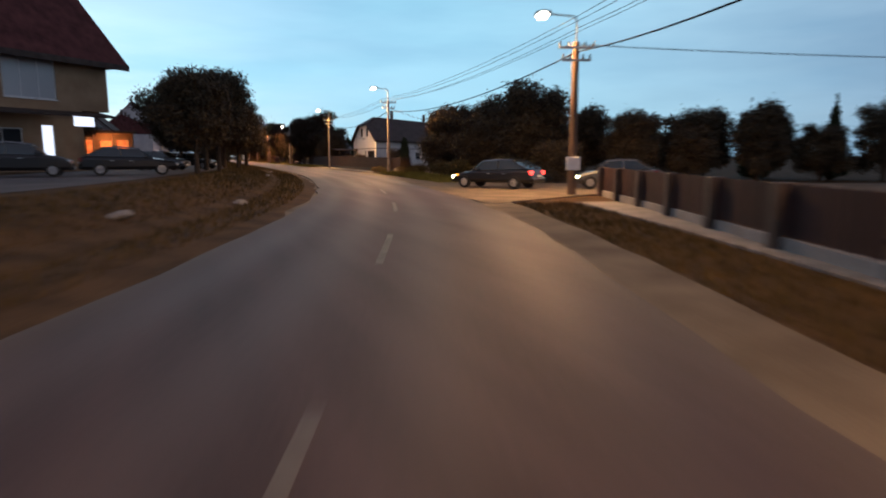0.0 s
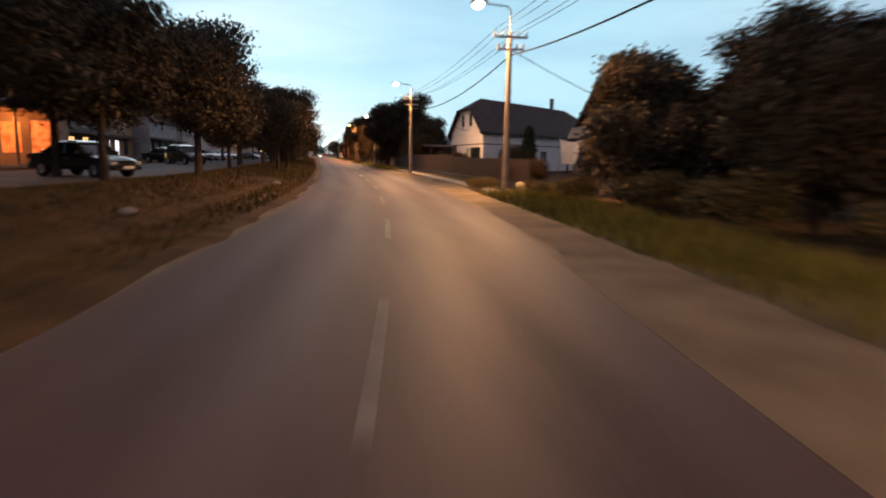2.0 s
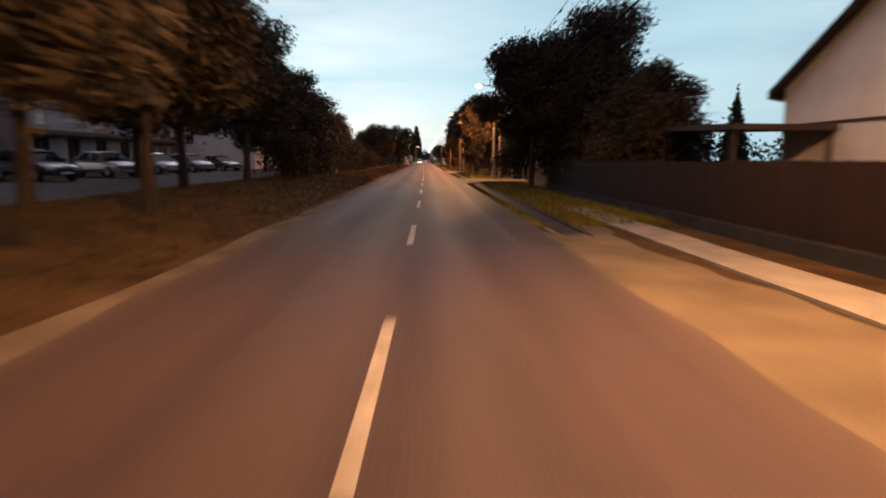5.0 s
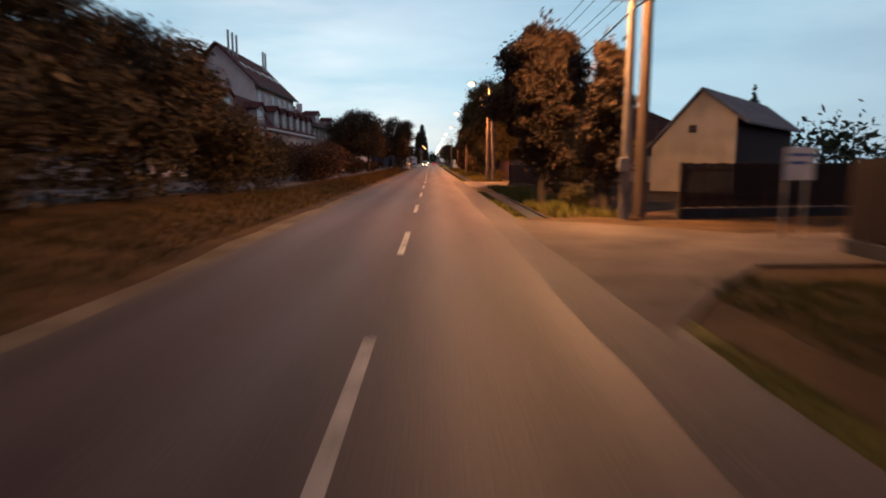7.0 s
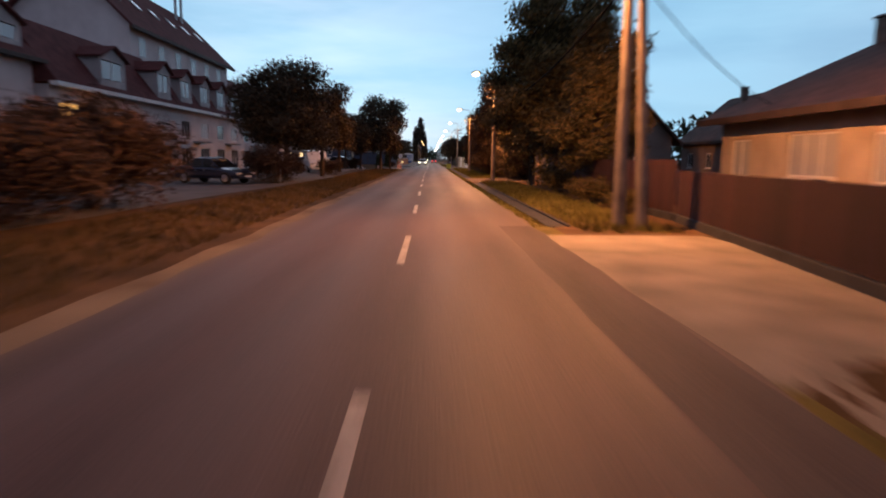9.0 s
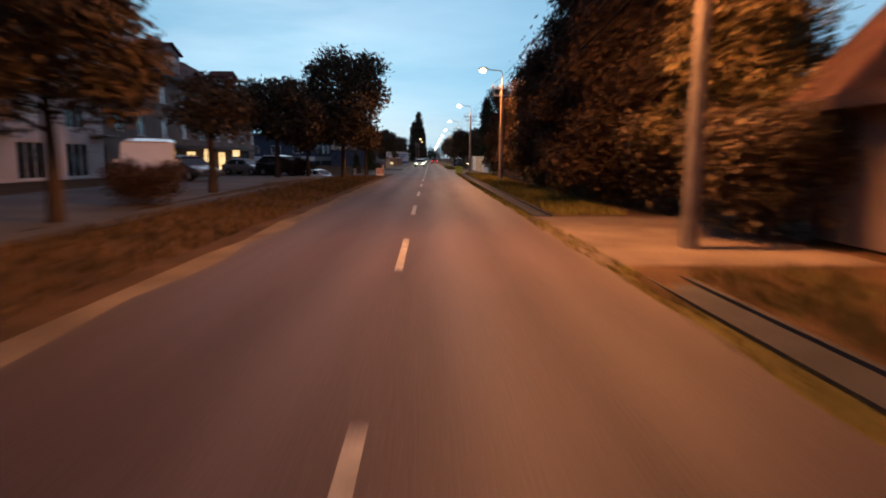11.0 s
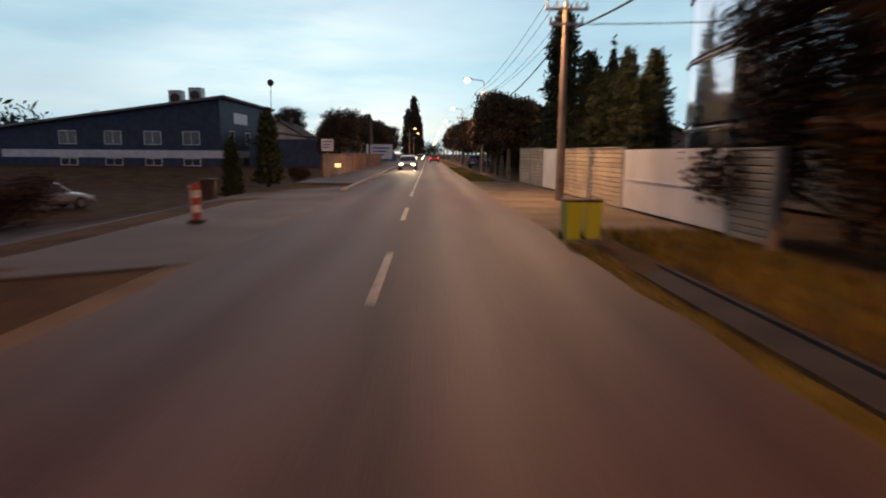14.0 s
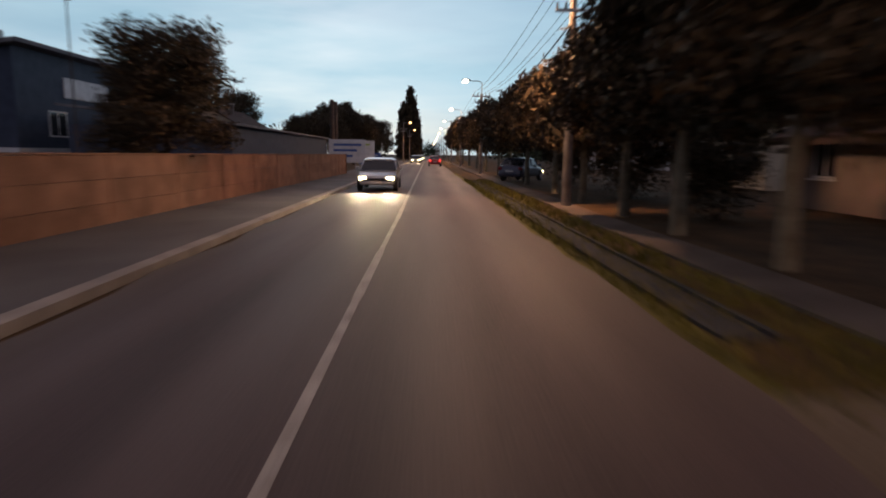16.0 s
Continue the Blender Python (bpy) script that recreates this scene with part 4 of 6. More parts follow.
    for k in range(5):
        part("balcony", box(3.4 + 9.2 * k, 5.3 + 9.2 * k, -1.1, -0.01, 2.75, 2.9, 0.02), CONCRETE, b)
    # narrow house with a steep dormered roof
    w, h = 7.4, 6.7
    b = block("dormer_house", (-24.2, 126.7, 0.1), 90, w, 12, h, BROWN_RENDER, "narrow dark house with a steep red roof and a wide dormer", "house", [(1.0, 0.3, 2.2, 2.1, GLASS, TRIM_DARK, 0.0, 1, False), (1.2, 3.5, 1.4, 1.6, CURTAIN), (4.6, 3.5, 1.4, 1.6)], [(3.0, 3.5, 1.2, 1.4)])
    part("roof", prism([(-0.7, h + 0.05), (0.5, h + 3.0), (6.0, h + 6.1), (12.7, h + 0.05)], "x", -0.15, w + 0.25), ROOF_RED, b)
    part("gutter", box(-0.1, w + 0.2, -0.85, -0.68, h - 0.05, h + 0.12), WHITE_TRIM, b)
    dormer(b, 1.4, -0.5, h + 0.2, 4.4, 2.1, 2.4, ROOF_RED, CURTAIN)
    chimney(b, 6.6, 6.4, h + 4.6, h + 7.2, 0.6)
    # shop house with a hipped roof further on
    w, h = 32.8, 9.3
    ops = [(2.4 + 4.6 * k, 0.3, 2.6, 2.1, LIT_YELLOW if k in (2, 3, 4) else GLASS, TRIM_DARK, 0.0, 1, False) for k in range(7)] + [(1.5 + 4.6 * k, z, 1.4, 1.6, CURTAIN if (k + int(z)) % 3 else GLASS) for k in range(8) for z in (3.6, 6.6)]
    b = block("shop_house", (-24.6, 134.3, -0.2), 90, w, 12.5, h, BROWN_RENDER, "brown-red shop house with lit shop windows and a hipped tiled roof", "shop house", ops, [(2.5, 3.6, 1.3, 1.5), (6.5, 3.6, 1.3, 1.5)])
    gable_roof(b, w, 12.5, h, 3.7, ROOF_RED, 0.8, 0.18, "x", hip=4.0)
    part("plinth", box(0.0, w, 0.01, 12.5, -2.2, -0.004), DARK_STONE, b)
    part("awning", prism([(-1.5, 2.55), (0, 2.8), (0, 2.95), (-1.5, 2.7)], "x", 0.2, w - 0.2), TRIM_DARK, b)
    part("light_sign", box(12.2, 14.4, -1.62, -1.52, 2.1, 2.6, 0.02), LIT_YELLOW, b, "yellow lit shop sign")
    part("light_sign", box(21.0, 23.4, -1.62, -1.52, 1.9, 2.6, 0.02), LIT_YELLOW, b, "yellow lit shop sign")
    dormer(b, 6.0, -0.3, h + 0.2, 4.2, 1.7, 2.6, ROOF_RED, CURTAIN)
    dormer(b, 24.0, -0.3, h + 0.2, 3.2, 1.5, 2.4, ROOF_RED, CURTAIN)
    chimney(b, 18.6, 5.6, h + 2.6, h + 5.0, 1.1, WHITE_RENDER)
    chimney(b, 20.4, 7.2, h + 2.6, h + 4.6, 0.7)


def blue_works():
    """Blue clad works with a long low-pitched roof and a white band."""
    b = base("works_building", (-55.4, 210.0, 0), 0, "blue clad works building with a white band and white framed windows", "works building")
    L, D = 31.3, 22.0
    top = lambda x: 3.1 + 4.4 * x / L
    part("wall", prism([(0, 0), (L, 0), (L, top(L)), (0, top(0))], "y", 0.17, D), BLUE_CLAD, b)
    part("band", box(7.0, L + 0.05, 0.10, 0.155, 0.95, 1.8), WHITE_CLAD, b)
    part("band", box(L + 0.004, L + 0.06, 0.16, D, 0.95, 1.8), WHITE_CLAD, b)
    for x in (13.4, 18.4, 22.8, 27.1):
        window(b, x, 2.4, 1.9, 1.5, GLASS, WHITE_TRIM, 0.05, 1, False)
        window(b, x, 0.06, 1.9, 0.85, GLASS, WHITE_TRIM, 0.05, 1, False)
    side = new("road_face")
    side.parent = b
    side.matrix_local = pose(L, 0, 0, 0, 0, 90)
    for x, z, a, c in ((3.2, 2.5, 1.9, 1.6), (9.6, 2.5, 1.9, 1.6), (16.0, 2.5, 1.9, 1.6), (6.2, 0.06, 1.9, 0.85)):
        window(side, x, z, a, c, GLASS, WHITE_TRIM, -0.125, 1, False)
    part("sign", box(L + 0.01, L + 0.09, 5.0, 10.5, 5.0, 6.3, 0.03), SIGN_WHITE, b, "pale blank sign panel")
    part("roof", prism([(-0.6, top(0) - 0.06), (L + 0.7, top(L) + 0.12), (L + 0.7, top(L) + 0.36), (-0.6, top(0) + 0.2)], "y", -0.5, D + 0.5), ROOF_GREY, b)
    for x in (24.6, 26.9):
        u = part("cooling_unit", box(x, x + 1.5, 3.0, 4.2, top(x) + 0.1, top(x) + 2.1, 0.04), STEEL, b)
        part("fan_grille", tube((x + 0.75, 2.99, top(x) + 1.2), (x + 0.75, 2.94, top(x) + 1.2), 0.55, 0.55, 16), TRIM_DARK, u)
    m = base("ball_mast", (-16.3, 202.0, 0), 0, "thin mast carrying a dark ball-shaped lamp", "mast")
    part("pole", tube((0, 0, 0), (0, 0, 8.1), 0.045, 0.03), TRIM_DARK, m)
    bm = bmesh.new()
    bmesh.ops.create_uvsphere(bm, u_segments=16, v_segments=10, radius=0.33, matrix=Matrix.Translation((0, 0, 8.4)))
    part("ball", bm, TRIM_DARK, m, smooth=True)
    sh = block("store_shed", (-11.6, 209.0, 0), 90, 32.0, 9.0, 3.1, BLUE_CLAD, "long low grey-blue store behind the panel wall", "shed")
    part("roof", prism([(-0.4, 3.12), (9.4, 4.1), (9.4, 4.24), (-0.4, 3.26)], "x", -0.4, 32.4), ROOF_GREY, sh)


def glass_tower():
    b = base("office_tower", (10.3, 167.6, 0), -90, "tall office building with a curved blue-grey glass facade", "office building")
    R, n, H = 12.0, 14, 14.4
    arc = [(R * math.sin(math.pi * (k / n - 0.5)) + 11, R * (1 - math.cos(math.pi * (k / n - 0.5))) * 0.12) for k in range(n + 1)]
    part("core", prism([(0, 8.0), *[(x, y + 0.3) for x, y in arc], (22.5, 8.0), (22.5, 9.5), (0, 9.5)], "z", 0, H), GREY_RENDER, b)
    for f in range(5):
        for k in range(n):
            (x0, y0), (x1, y1) = arc[k], arc[k + 1]
            z0, z1 = f * 2.86 + 0.1, f * 2.86 + 2.62
            bm = bmesh.new()
            vs = [bm.verts.new(p) for p in ((x0, y0, z0), (x1, y1, z0), (x1, y1, z1), (x0, y0, z1), (x0, y0 + 0.08, z0), (x1, y1 + 0.08, z0), (x1, y1 + 0.08, z1), (x0, y0 + 0.08, z1))]
            for q in ((0, 1, 2, 3), (7, 6, 5, 4), (0, 4, 5, 1), (3, 2, 6, 7), (0, 3, 7, 4), (1, 5, 6, 2)):
                bm.faces.new([vs[i] for i in q])
            part("pane", bm, CURTAIN_WALL, b)
        band = bmesh.new()
        for k in range(n):
            (x0, y0), (x1, y1) = arc[k], arc[k + 1]
            add_tube(band, (x0, y0 - 0.05, f * 2.86 + 2.74), (x1, y1 - 0.05, f * 2.86 + 2.74), 0.07, 0.07, 6)
        part("floor_band", band, STEEL, b)


def far_houses():
    for at, turn, w, d, h, rise, wall in (((11.8, 195, 0), -90, 10, 8, 2.4, 2.0, BROWN_RENDER),
                                          ((22, 8, 0), -90, 10, 9, 3.2, 3.6, BROWN_RENDER), ((24, 108, 0), -90, 11, 9, 3.6, 3.8, BROWN_RENDER), ((16, 215, 0), -90, 11, 9, 3.4, 3.2, CREAM_RENDER),
                                          ((-22, 250, 0), 90, 14, 10, 4.0, 3.0, CREAM_RENDER), ((18, 260, 0), -90, 12, 10, 3.6, 3.4, WHITE_RENDER)):
        b = block("distant_house", at, turn, w, d, h, wall, "distant house with a tiled roof behind trees", "house", [(1.5, 1.0, 1.2, 1.3), (5.5, 1.0, 1.2, 1.3)], [(3, 1.0, 1.1, 1.2)], ("side", rise), "distant houses")
        gable_roof(b, w, d, h, rise, ROOF_BROWN, 0.5, 0.16, "x")
        chimney(b, w * 0.4, d * 0.4, h + rise * 0.5, h + rise + 0.7, 0.5)


white_house()
gabled_house()
barn()
hip_house()
left_house()
town_row()
apartments()
blue_works()
glass_tower()
far_houses()


# ---- poles, lamps and wires ----
def street_pole(x, y, wooden=False, lit=True, height=7.1, twin=False, turn=0.0, light=True, glow=None, watts=1.0, warm=(1.0, 0.47, 0.14)):
    p = base("street_lamp" if lit else "utility_pole", (x, y, 0), turn,
             ("weathered wooden pole" if wooden else "pale concrete pole") + (" with a lit lamp, crossarms and insulators" if lit else " with crossarms and insulators"), "street lamp" if lit else "utility pole", "poles along the road")
    part("pole", tube((0, 0, -0.3), (0, 0, height), 0.17 if not wooden else 0.2, 0.10 if not wooden else 0.14, 12), WOOD_POLE if wooden else POLE, p, smooth=False)
    if twin:
        part("brace_pole", tube((0.52, -0.25, -0.3), (0.27, -0.12, height - 0.9), 0.15, 0.10, 12), POLE, p)
    for z, wdt in ((height - 0.25, 0.75), (height - 0.75, 0.6)):
        part("crossarm", box(-wdt, wdt, -0.22, -0.14, z - 0.05, z + 0.05, 0.01), STEEL, p)
        for k in (-1, -0.5, 0.5, 1):
            part("insulator", tube((k * wdt * 0.92, -0.18, z + 0.05), (k * wdt * 0.92, -0.18, z + 0.24), 0.045, 0.03, 8), TRIM_DARK, p)
    if lit:
        bm = bmesh.new()
        pts = [(0, 0, height - 0.4), (0.02, 0, height + 0.85), (-0.12, 0, height + 1.02), (-1.15, 0, height + 1.10)]
        for a, b in zip(pts, pts[1:]):
            add_tube(bm, a, b, 0.035, 0.035, 8)
        part("bracket", bm, STEEL, p)
        z = height + 1.06
        head = part("lamp_head", prism([(-1.75, z), (-1.05, z + 0.02), (-1.05, z + 0.14), (-1.35, z + 0.2), (-1.7, z + 0.13)], "y", -0.13, 0.13), STEEL, p)
        lens = bmesh.new()
        bmesh.ops.create_uvsphere(lens, u_segments=14, v_segments=8, radius=1.0, matrix=Matrix.LocRotScale((-1.42, 0, z - 0.02), None, (0.27, 0.22, 0.17)))
        part("lens", lens, glow or LAMP_GLOW, head, "glowing lamp lens", smooth=True)
        if light:
            bulb = new("street_light", bpy.data.lights.new("street_light", "SPOT"))
            bulb.data.energy, bulb.data.color, bulb.data.spot_size, bulb.data.spot_blend, bulb.data.shadow_soft_size = LAMP_WATTS * watts, warm, radians(178), 0.35, 0.15
            bulb.parent = p
            bulb.location = (-1.42, 0, z - 0.22)
    return p


SODIUM = (1.0, 0.34, 0.07)
POLES = [(-7.0, -120.5), (1.7, -89.9), (4.0, -54.3), (4.35, -23.2), (5.6, 27.8), (4.5, 62.4), (4.4, 95.0), (4.6, 130.0), (4.2, 161.5), (4.0, 194.0), (3.9, 229.0), (3.8, 264.0)]
for i, (x, y) in enumerate(POLES):
    street_pole(x, y, wooden=i in (1,), twin=i == 5, height=6.3 if i == 1 else 6.9, glow=SODIUM_GLOW if i in (5, 6, 7) else None, warm=SODIUM if i in (5, 6, 7) else (1.0, 0.49, 0.16) if i < 5 else (1.0, 0.56, 0.27), watts=1.5 if i in (5, 6) else 1.2 if i == 7 else 0.8 if i == 1 else 1.0 if i in (2, 3) else 1.2 if i == 4 else 1.0 if i < 5 else 0.5, turn=-19 if i < 2 else 0)
street_pole(6.25, 28.4, wooden=True, lit=False, height=7.6)
for k in range(10):
    street_pole(3.6 - 0.08 * k, 299 + 35 * k, light=k < 2, glow=SODIUM_GLOW if k % 3 == 2 else None)
for y in (306, 345):
    street_pole(-6.2, y, light=False, glow=SODIUM_GLOW, turn=180)
b = base("ball_lamp", (-23.3, -42.6, 0.5), 0, "short post with a glowing round orange lamp", "garden lamp")
part("post", tube((0, 0, 0), (0, 0, 4.0), 0.07, 0.05), TRIM_DARK, b)
bm = bmesh.new()
bmesh.ops.create_uvsphere(bm, u_segments=14, v_segments=10, radius=0.26, matrix=Matrix.Translation((0, 0, 4.2)))
part("globe", bm, plain("orange_globe", (1.0, 0.45, 0.12), 0.3, glow=5.0), b, smooth=True)
bulb = new("globe_light", bpy.data.lights.new("globe_light", "POINT"))
bulb.data.energy, bulb.data.color, bulb.data.shadow_soft_size = 160, (1.0, 0.42, 0.12), 0.25
bulb.location = (-22.9, -43.0, 4.6)


def cable(a, b, sag, r=0.016):
    a, b = Vector(a), Vector(b)
    data = bpy.data.curves.new("cable", "CURVE")
    data.dimensions, data.bevel_depth, data.bevel_resolution = "3D", r, 1
    run = data.splines.new("POLY")
    run.points.add(16)
    for k, knot in enumerate(run.points):
        q = a.lerp(b, k / 16) - Vector((0, 0, sag * 4 * k / 16 * (1 - k / 16)))
        knot.co = (*q, 1)
    data.materials.append(WIRE)
    return tagged(new("cable", data), "thin dark overhead cable sagging between poles", "cable", "overhead cables")


for (x0, y0), (x1, y1) in zip(POLES, POLES[1:]):
    for dx, z, sag, r in ((-0.65, 6.98, 0.45, 0.011), (0.65, 6.98, 0.5, 0.011), (-0.30, 6.98, 0.5, 0.011), (0.30, 6.98, 0.55, 0.011), (0.0, 5.9, 0.85, 0.028)):
        cable((x0 + dx, y0 - 0.18, z), (x1 + dx, y1 - 0.18, z), sag, r)
for i, (dx, dy, z) in {1: (32, -22, 4.5), 2: (22, 24, 5.0), 3: (9, 10, 4.2), 5: (9, 9, 3.6), 8: (16, -8, 6.5)}.items():
    cable((POLES[i][0], POLES[i][1], 6.2), (POLES[i][0] + dx, POLES[i][1] + dy, z), 0.5, 0.02)


# ---- trees and shrubs ----
def leaf_mesh(name, blobs, count, size, seed, material, hollow=0.55, droop=0.0, flat_leaf=0.85):
    """Many small leaf sprays spread through uneven blobs (centre, radii), thicker near their surface."""
    rnd = np.random.RandomState(seed)
    weight = np.array([a * b + b * c + a * c for _, (a, b, c) in blobs])
    pick = rnd.choice(len(blobs), count, p=weight / weight.sum())
    way = rnd.normal(size=(count, 3))
    way /= np.linalg.norm(way, axis=1)[:, None]
    far = hollow + (1.08 - hollow) * rnd.rand(count) ** 0.7
    inner = rnd.rand(count) < 0.2
    far[inner] = 0.1 + 0.65 * rnd.rand(int(inner.sum()))
    sprig = rnd.rand(count) < 0.10
    far[sprig] = 1.0 + 0.35 * rnd.rand(int(sprig.sum())) * np.abs(np.sin(way[sprig, 0] * 9 + way[sprig, 2] * 7))
    lump = 1 + 0.22 * np.sin(way[:, 0] * 7 + pick) * np.sin(way[:, 1] * 6 + 2 * pick) * np.sin(way[:, 2] * 8)
    mid = np.array([b[0] for b in blobs])[pick] + way * np.array([b[1] for b in blobs])[pick] * (far * lump)[:, None]
    u = rnd.normal(size=(count, 3))
    u[:, 2] -= droop
    u /= np.linalg.norm(u, axis=1)[:, None]
    v = np.cross(u, rnd.normal(size=(count, 3)))
    v /= np.linalg.norm(v, axis=1)[:, None]
    s = size * (0.55 + 0.9 * rnd.rand(count))[:, None]
    s[inner] *= 1.5
    k = 0.5 * flat_leaf
    quads = np.stack([mid - u * s, mid + v * s * k, mid + u * s, mid - v * s * k], 1)
    mesh = bpy.data.meshes.new(name)
    mesh.from_pydata(quads.reshape(-1, 3).tolist(), [], np.arange(count * 4).reshape(-1, 4).tolist())
    if material:
        mesh.materials.append(material)
    return mesh


def limbs(height, base_r, crown_z, spread, seed, lean=0.0):
    rnd = random.Random(seed)
    bm = bmesh.new()
    pts = [Vector((0, 0, -0.2)), Vector((lean * 0.3, 0.05, height * 0.22)), Vector((lean * 0.7, -0.05, height * 0.45)), Vector((lean, 0.0, height * 0.78))]
    rs = [base_r * 1.25, base_r * 0.9, base_r * 0.65, base_r * 0.22]
    for i in range(3):
        add_tube(bm, pts[i], pts[i + 1], rs[i], rs[i + 1], 10)
    for k in range(9):
        z = crown_z + (height * 0.75 - crown_z) * k / 9
        a = k * 2.4 + rnd.uniform(-0.4, 0.4)
        start = Vector((lean * z / height, 0, z))
        reach = spread * rnd.uniform(0.5, 0.9) * (1 - 0.4 * k / 9)
        elbow = start + Vector((math.cos(a) * reach * 0.5, math.sin(a) * reach * 0.5, reach * 0.28))
        end = start + Vector((math.cos(a) * reach, math.sin(a) * reach, reach * rnd.uniform(0.45, 0.75)))
        add_tube(bm, start, elbow, base_r * 0.34, base_r * 0.22, 6)
        add_tube(bm, elbow, end, base_r * 0.22, base_r * 0.06, 6)
    return bm


def crown_blobs(height, crown_z, spread, seed, n=15):
    rnd = random.Random(seed)
    out = [((0, 0, (crown_z + height) / 2), (spread * 0.62, spread * 0.62, (height - crown_z) * 0.42))]
    for k in range(n):
        z = crown_z + (height - crown_z) * (0.12 + 0.8 * (k + 0.5) / n)
        s = (z - crown_z) / (height - crown_z)
        rim = spread * math.sqrt(max(0.08, 1 - (2 * s - 0.75) ** 2 / 1.9))
        a = k * 2.4 + rnd.uniform(-0.5, 0.5)
        q = rim * rnd.uniform(0.42, 0.72)
        r = spread * rnd.uniform(0.22, 0.40)
        out.append(((math.cos(a) * q, math.sin(a) * q, z), (r, r, r * rnd.uniform(0.6, 0.9))))
    return out


def make_tree(name, at, height, crown_z, spread, seed, count=7000, leaf=0.16, material=None, trunk=None, base_r=0.17, label="", lean=0.0):
    t = base(name, at, 0, label, "tree")
    part("trunk", limbs(height, base_r, crown_z, spread, seed, lean), trunk or BARK, t)
    link_mesh("crown", leaf_mesh("crown", crown_blobs(height, crown_z, spread, seed), count, leaf, seed, None), material or LEAF, t)
    return t


def cone_tree(name, at, height, radius, seed, count=4200, leaf=0.16, material=None, skirt=0.15, power=1.0, label="", tiers=0):
    t = base(name, at, 0, label, "tree")
    part("trunk", tube((0, 0, -0.2), (0, 0, height * 0.9), radius * 0.12 + 0.05, 0.03, 8), BARK, t)
    rnd = random.Random(seed)
    blobs = []
    for k in range(24):
        s = (k + 0.5) / 24
        r = radius * (1 - s) ** power * (0.8 + 0.2 * rnd.random())
        if tiers:
            r *= 0.65 + 0.35 * ((s * tiers) % 1.0)
        r = max(r, 0.10)
        a = rnd.uniform(0, 6.28)
        blobs.append(((math.cos(a) * r * 0.15, math.sin(a) * r * 0.15, skirt + (height - skirt) * s), (r, r, height / 24 * 1.25)))
    link_mesh("crown", leaf_mesh("crown", blobs, count, leaf, seed, None, 0.5, -1.0 if not tiers else 0.6), material or NEEDLE, t)
    return t


def make_bush(name, at, sx, sy, h, seed, count=2200, leaf=0.11, material=None, label="", turn=0.0, category="shrub"):
    t = base(name, at, turn, label, category)
    rnd = random.Random(seed)
    blobs = [((0, 0, h * 0.45), (sx * 0.8, sy * 0.8, h * 0.48))]
    for k in range(12):
        a, q = k * 2.4, rnd.uniform(0.35, 0.75)
        r = rnd.uniform(0.28, 0.45) * min(sx, sy)
        blobs.append(((math.cos(a) * sx * q, math.sin(a) * sy * q, h * rnd.uniform(0.25, 0.85)), (r, r, r * 0.8)))
    stems = bmesh.new()
    for k in range(7):
        a = k * 0.9
        add_tube(stems, (0.05 * math.cos(a), 0.05 * math.sin(a), -0.1), (sx * 0.5 * math.cos(a), sy * 0.5 * math.sin(a), h * 0.7), 0.03, 0.01, 5)
    part("woody_base", stems, BARK, t)
    link_mesh("leaves", leaf_mesh("leaves", blobs, count, leaf, seed, None, 0.45), material or LEAF, t)
    return t


def planted(kinds, spots, group):
    """Copies of a few grown trees at places (x, y, z, size, kind)."""
    for i, (x, y, z, size, k) in enumerate(spots):
        z -= side_drop(x - line_x(y), y)
        ob = copy_thing(kinds[k], Matrix.Translation((x, y, z)) @ Matrix.Rotation(i * 2.1, 4, "Z") @ Matrix.Diagonal((size, size, size * (1 + 0.08 * math.sin(i * 3.3)), 1)))
        ob["group"] = group


AVENUE = [make_tree("avenue_tree", (-10.6, -44, 0.45), 8.2, 2.3, 3.7, 11, 26000, 0.10, label="leafy roadside tree with a broad rounded crown"),
          make_tree("avenue_tree", (-10.0, 15, 0.42), 7.2, 2.1, 3.4, 12, 24000, 0.10, label="leafy roadside tree with an uneven crown"),
          make_tree("tall_tree", (-11.5, 128.5, 0.25), 6.8, 2.5, 3.6, 13, 17000, 0.125, label="dark round-crowned tree beside the service road"),
          make_tree("open_tree", (-6.9, 144.8, 0.0), 4.8, 2.2, 1.9, 14, 2200, 0.12, label="thin open-crowned tree on the verge")]
planted(AVENUE, [(-11.2, -19, 0.42, 0.85, 1), (-13.2, -76, 0.6, 0.74, 1), (-11.9, -70, 0.6, 0.72, 0), (-14.5, -53, 0.5, 0.98, 0), (-11.5, -57, 0.5, 0.9, 1), (-12.6, -63, 0.55, 0.92, 0), (-9.6, -50, 0.4, 0.85, 1), (-10.4, -33, 0.42, 0.77, 1), (-10.8, -24, 0.42, 0.72, 0), (-6.9, -20, 0.3, 0.95, 0), (-7.2, -12, 0.3, 0.95, 1), (-7.3, -28, 0.35, 0.78, 1), (-9.6, -13, 0.42, 1.05, 1), (-9.4, -4, 0.42, 1.0, 0),
                 (-9.6, 5, 0.42, 1.0, 1), (-10.0, 24, 0.38, 0.8, 0), (-9.8, 32, 0.3, 0.7, 0), (-14.5, 28, 0.4, 0.85, 2), (-14.0, 40, 0.2, 0.7, 1), (-16.5, 8, 0.4, 1.1, 2), (-24, -52, 0.5, 1.0, 0)], "trees on the verge by the service road")
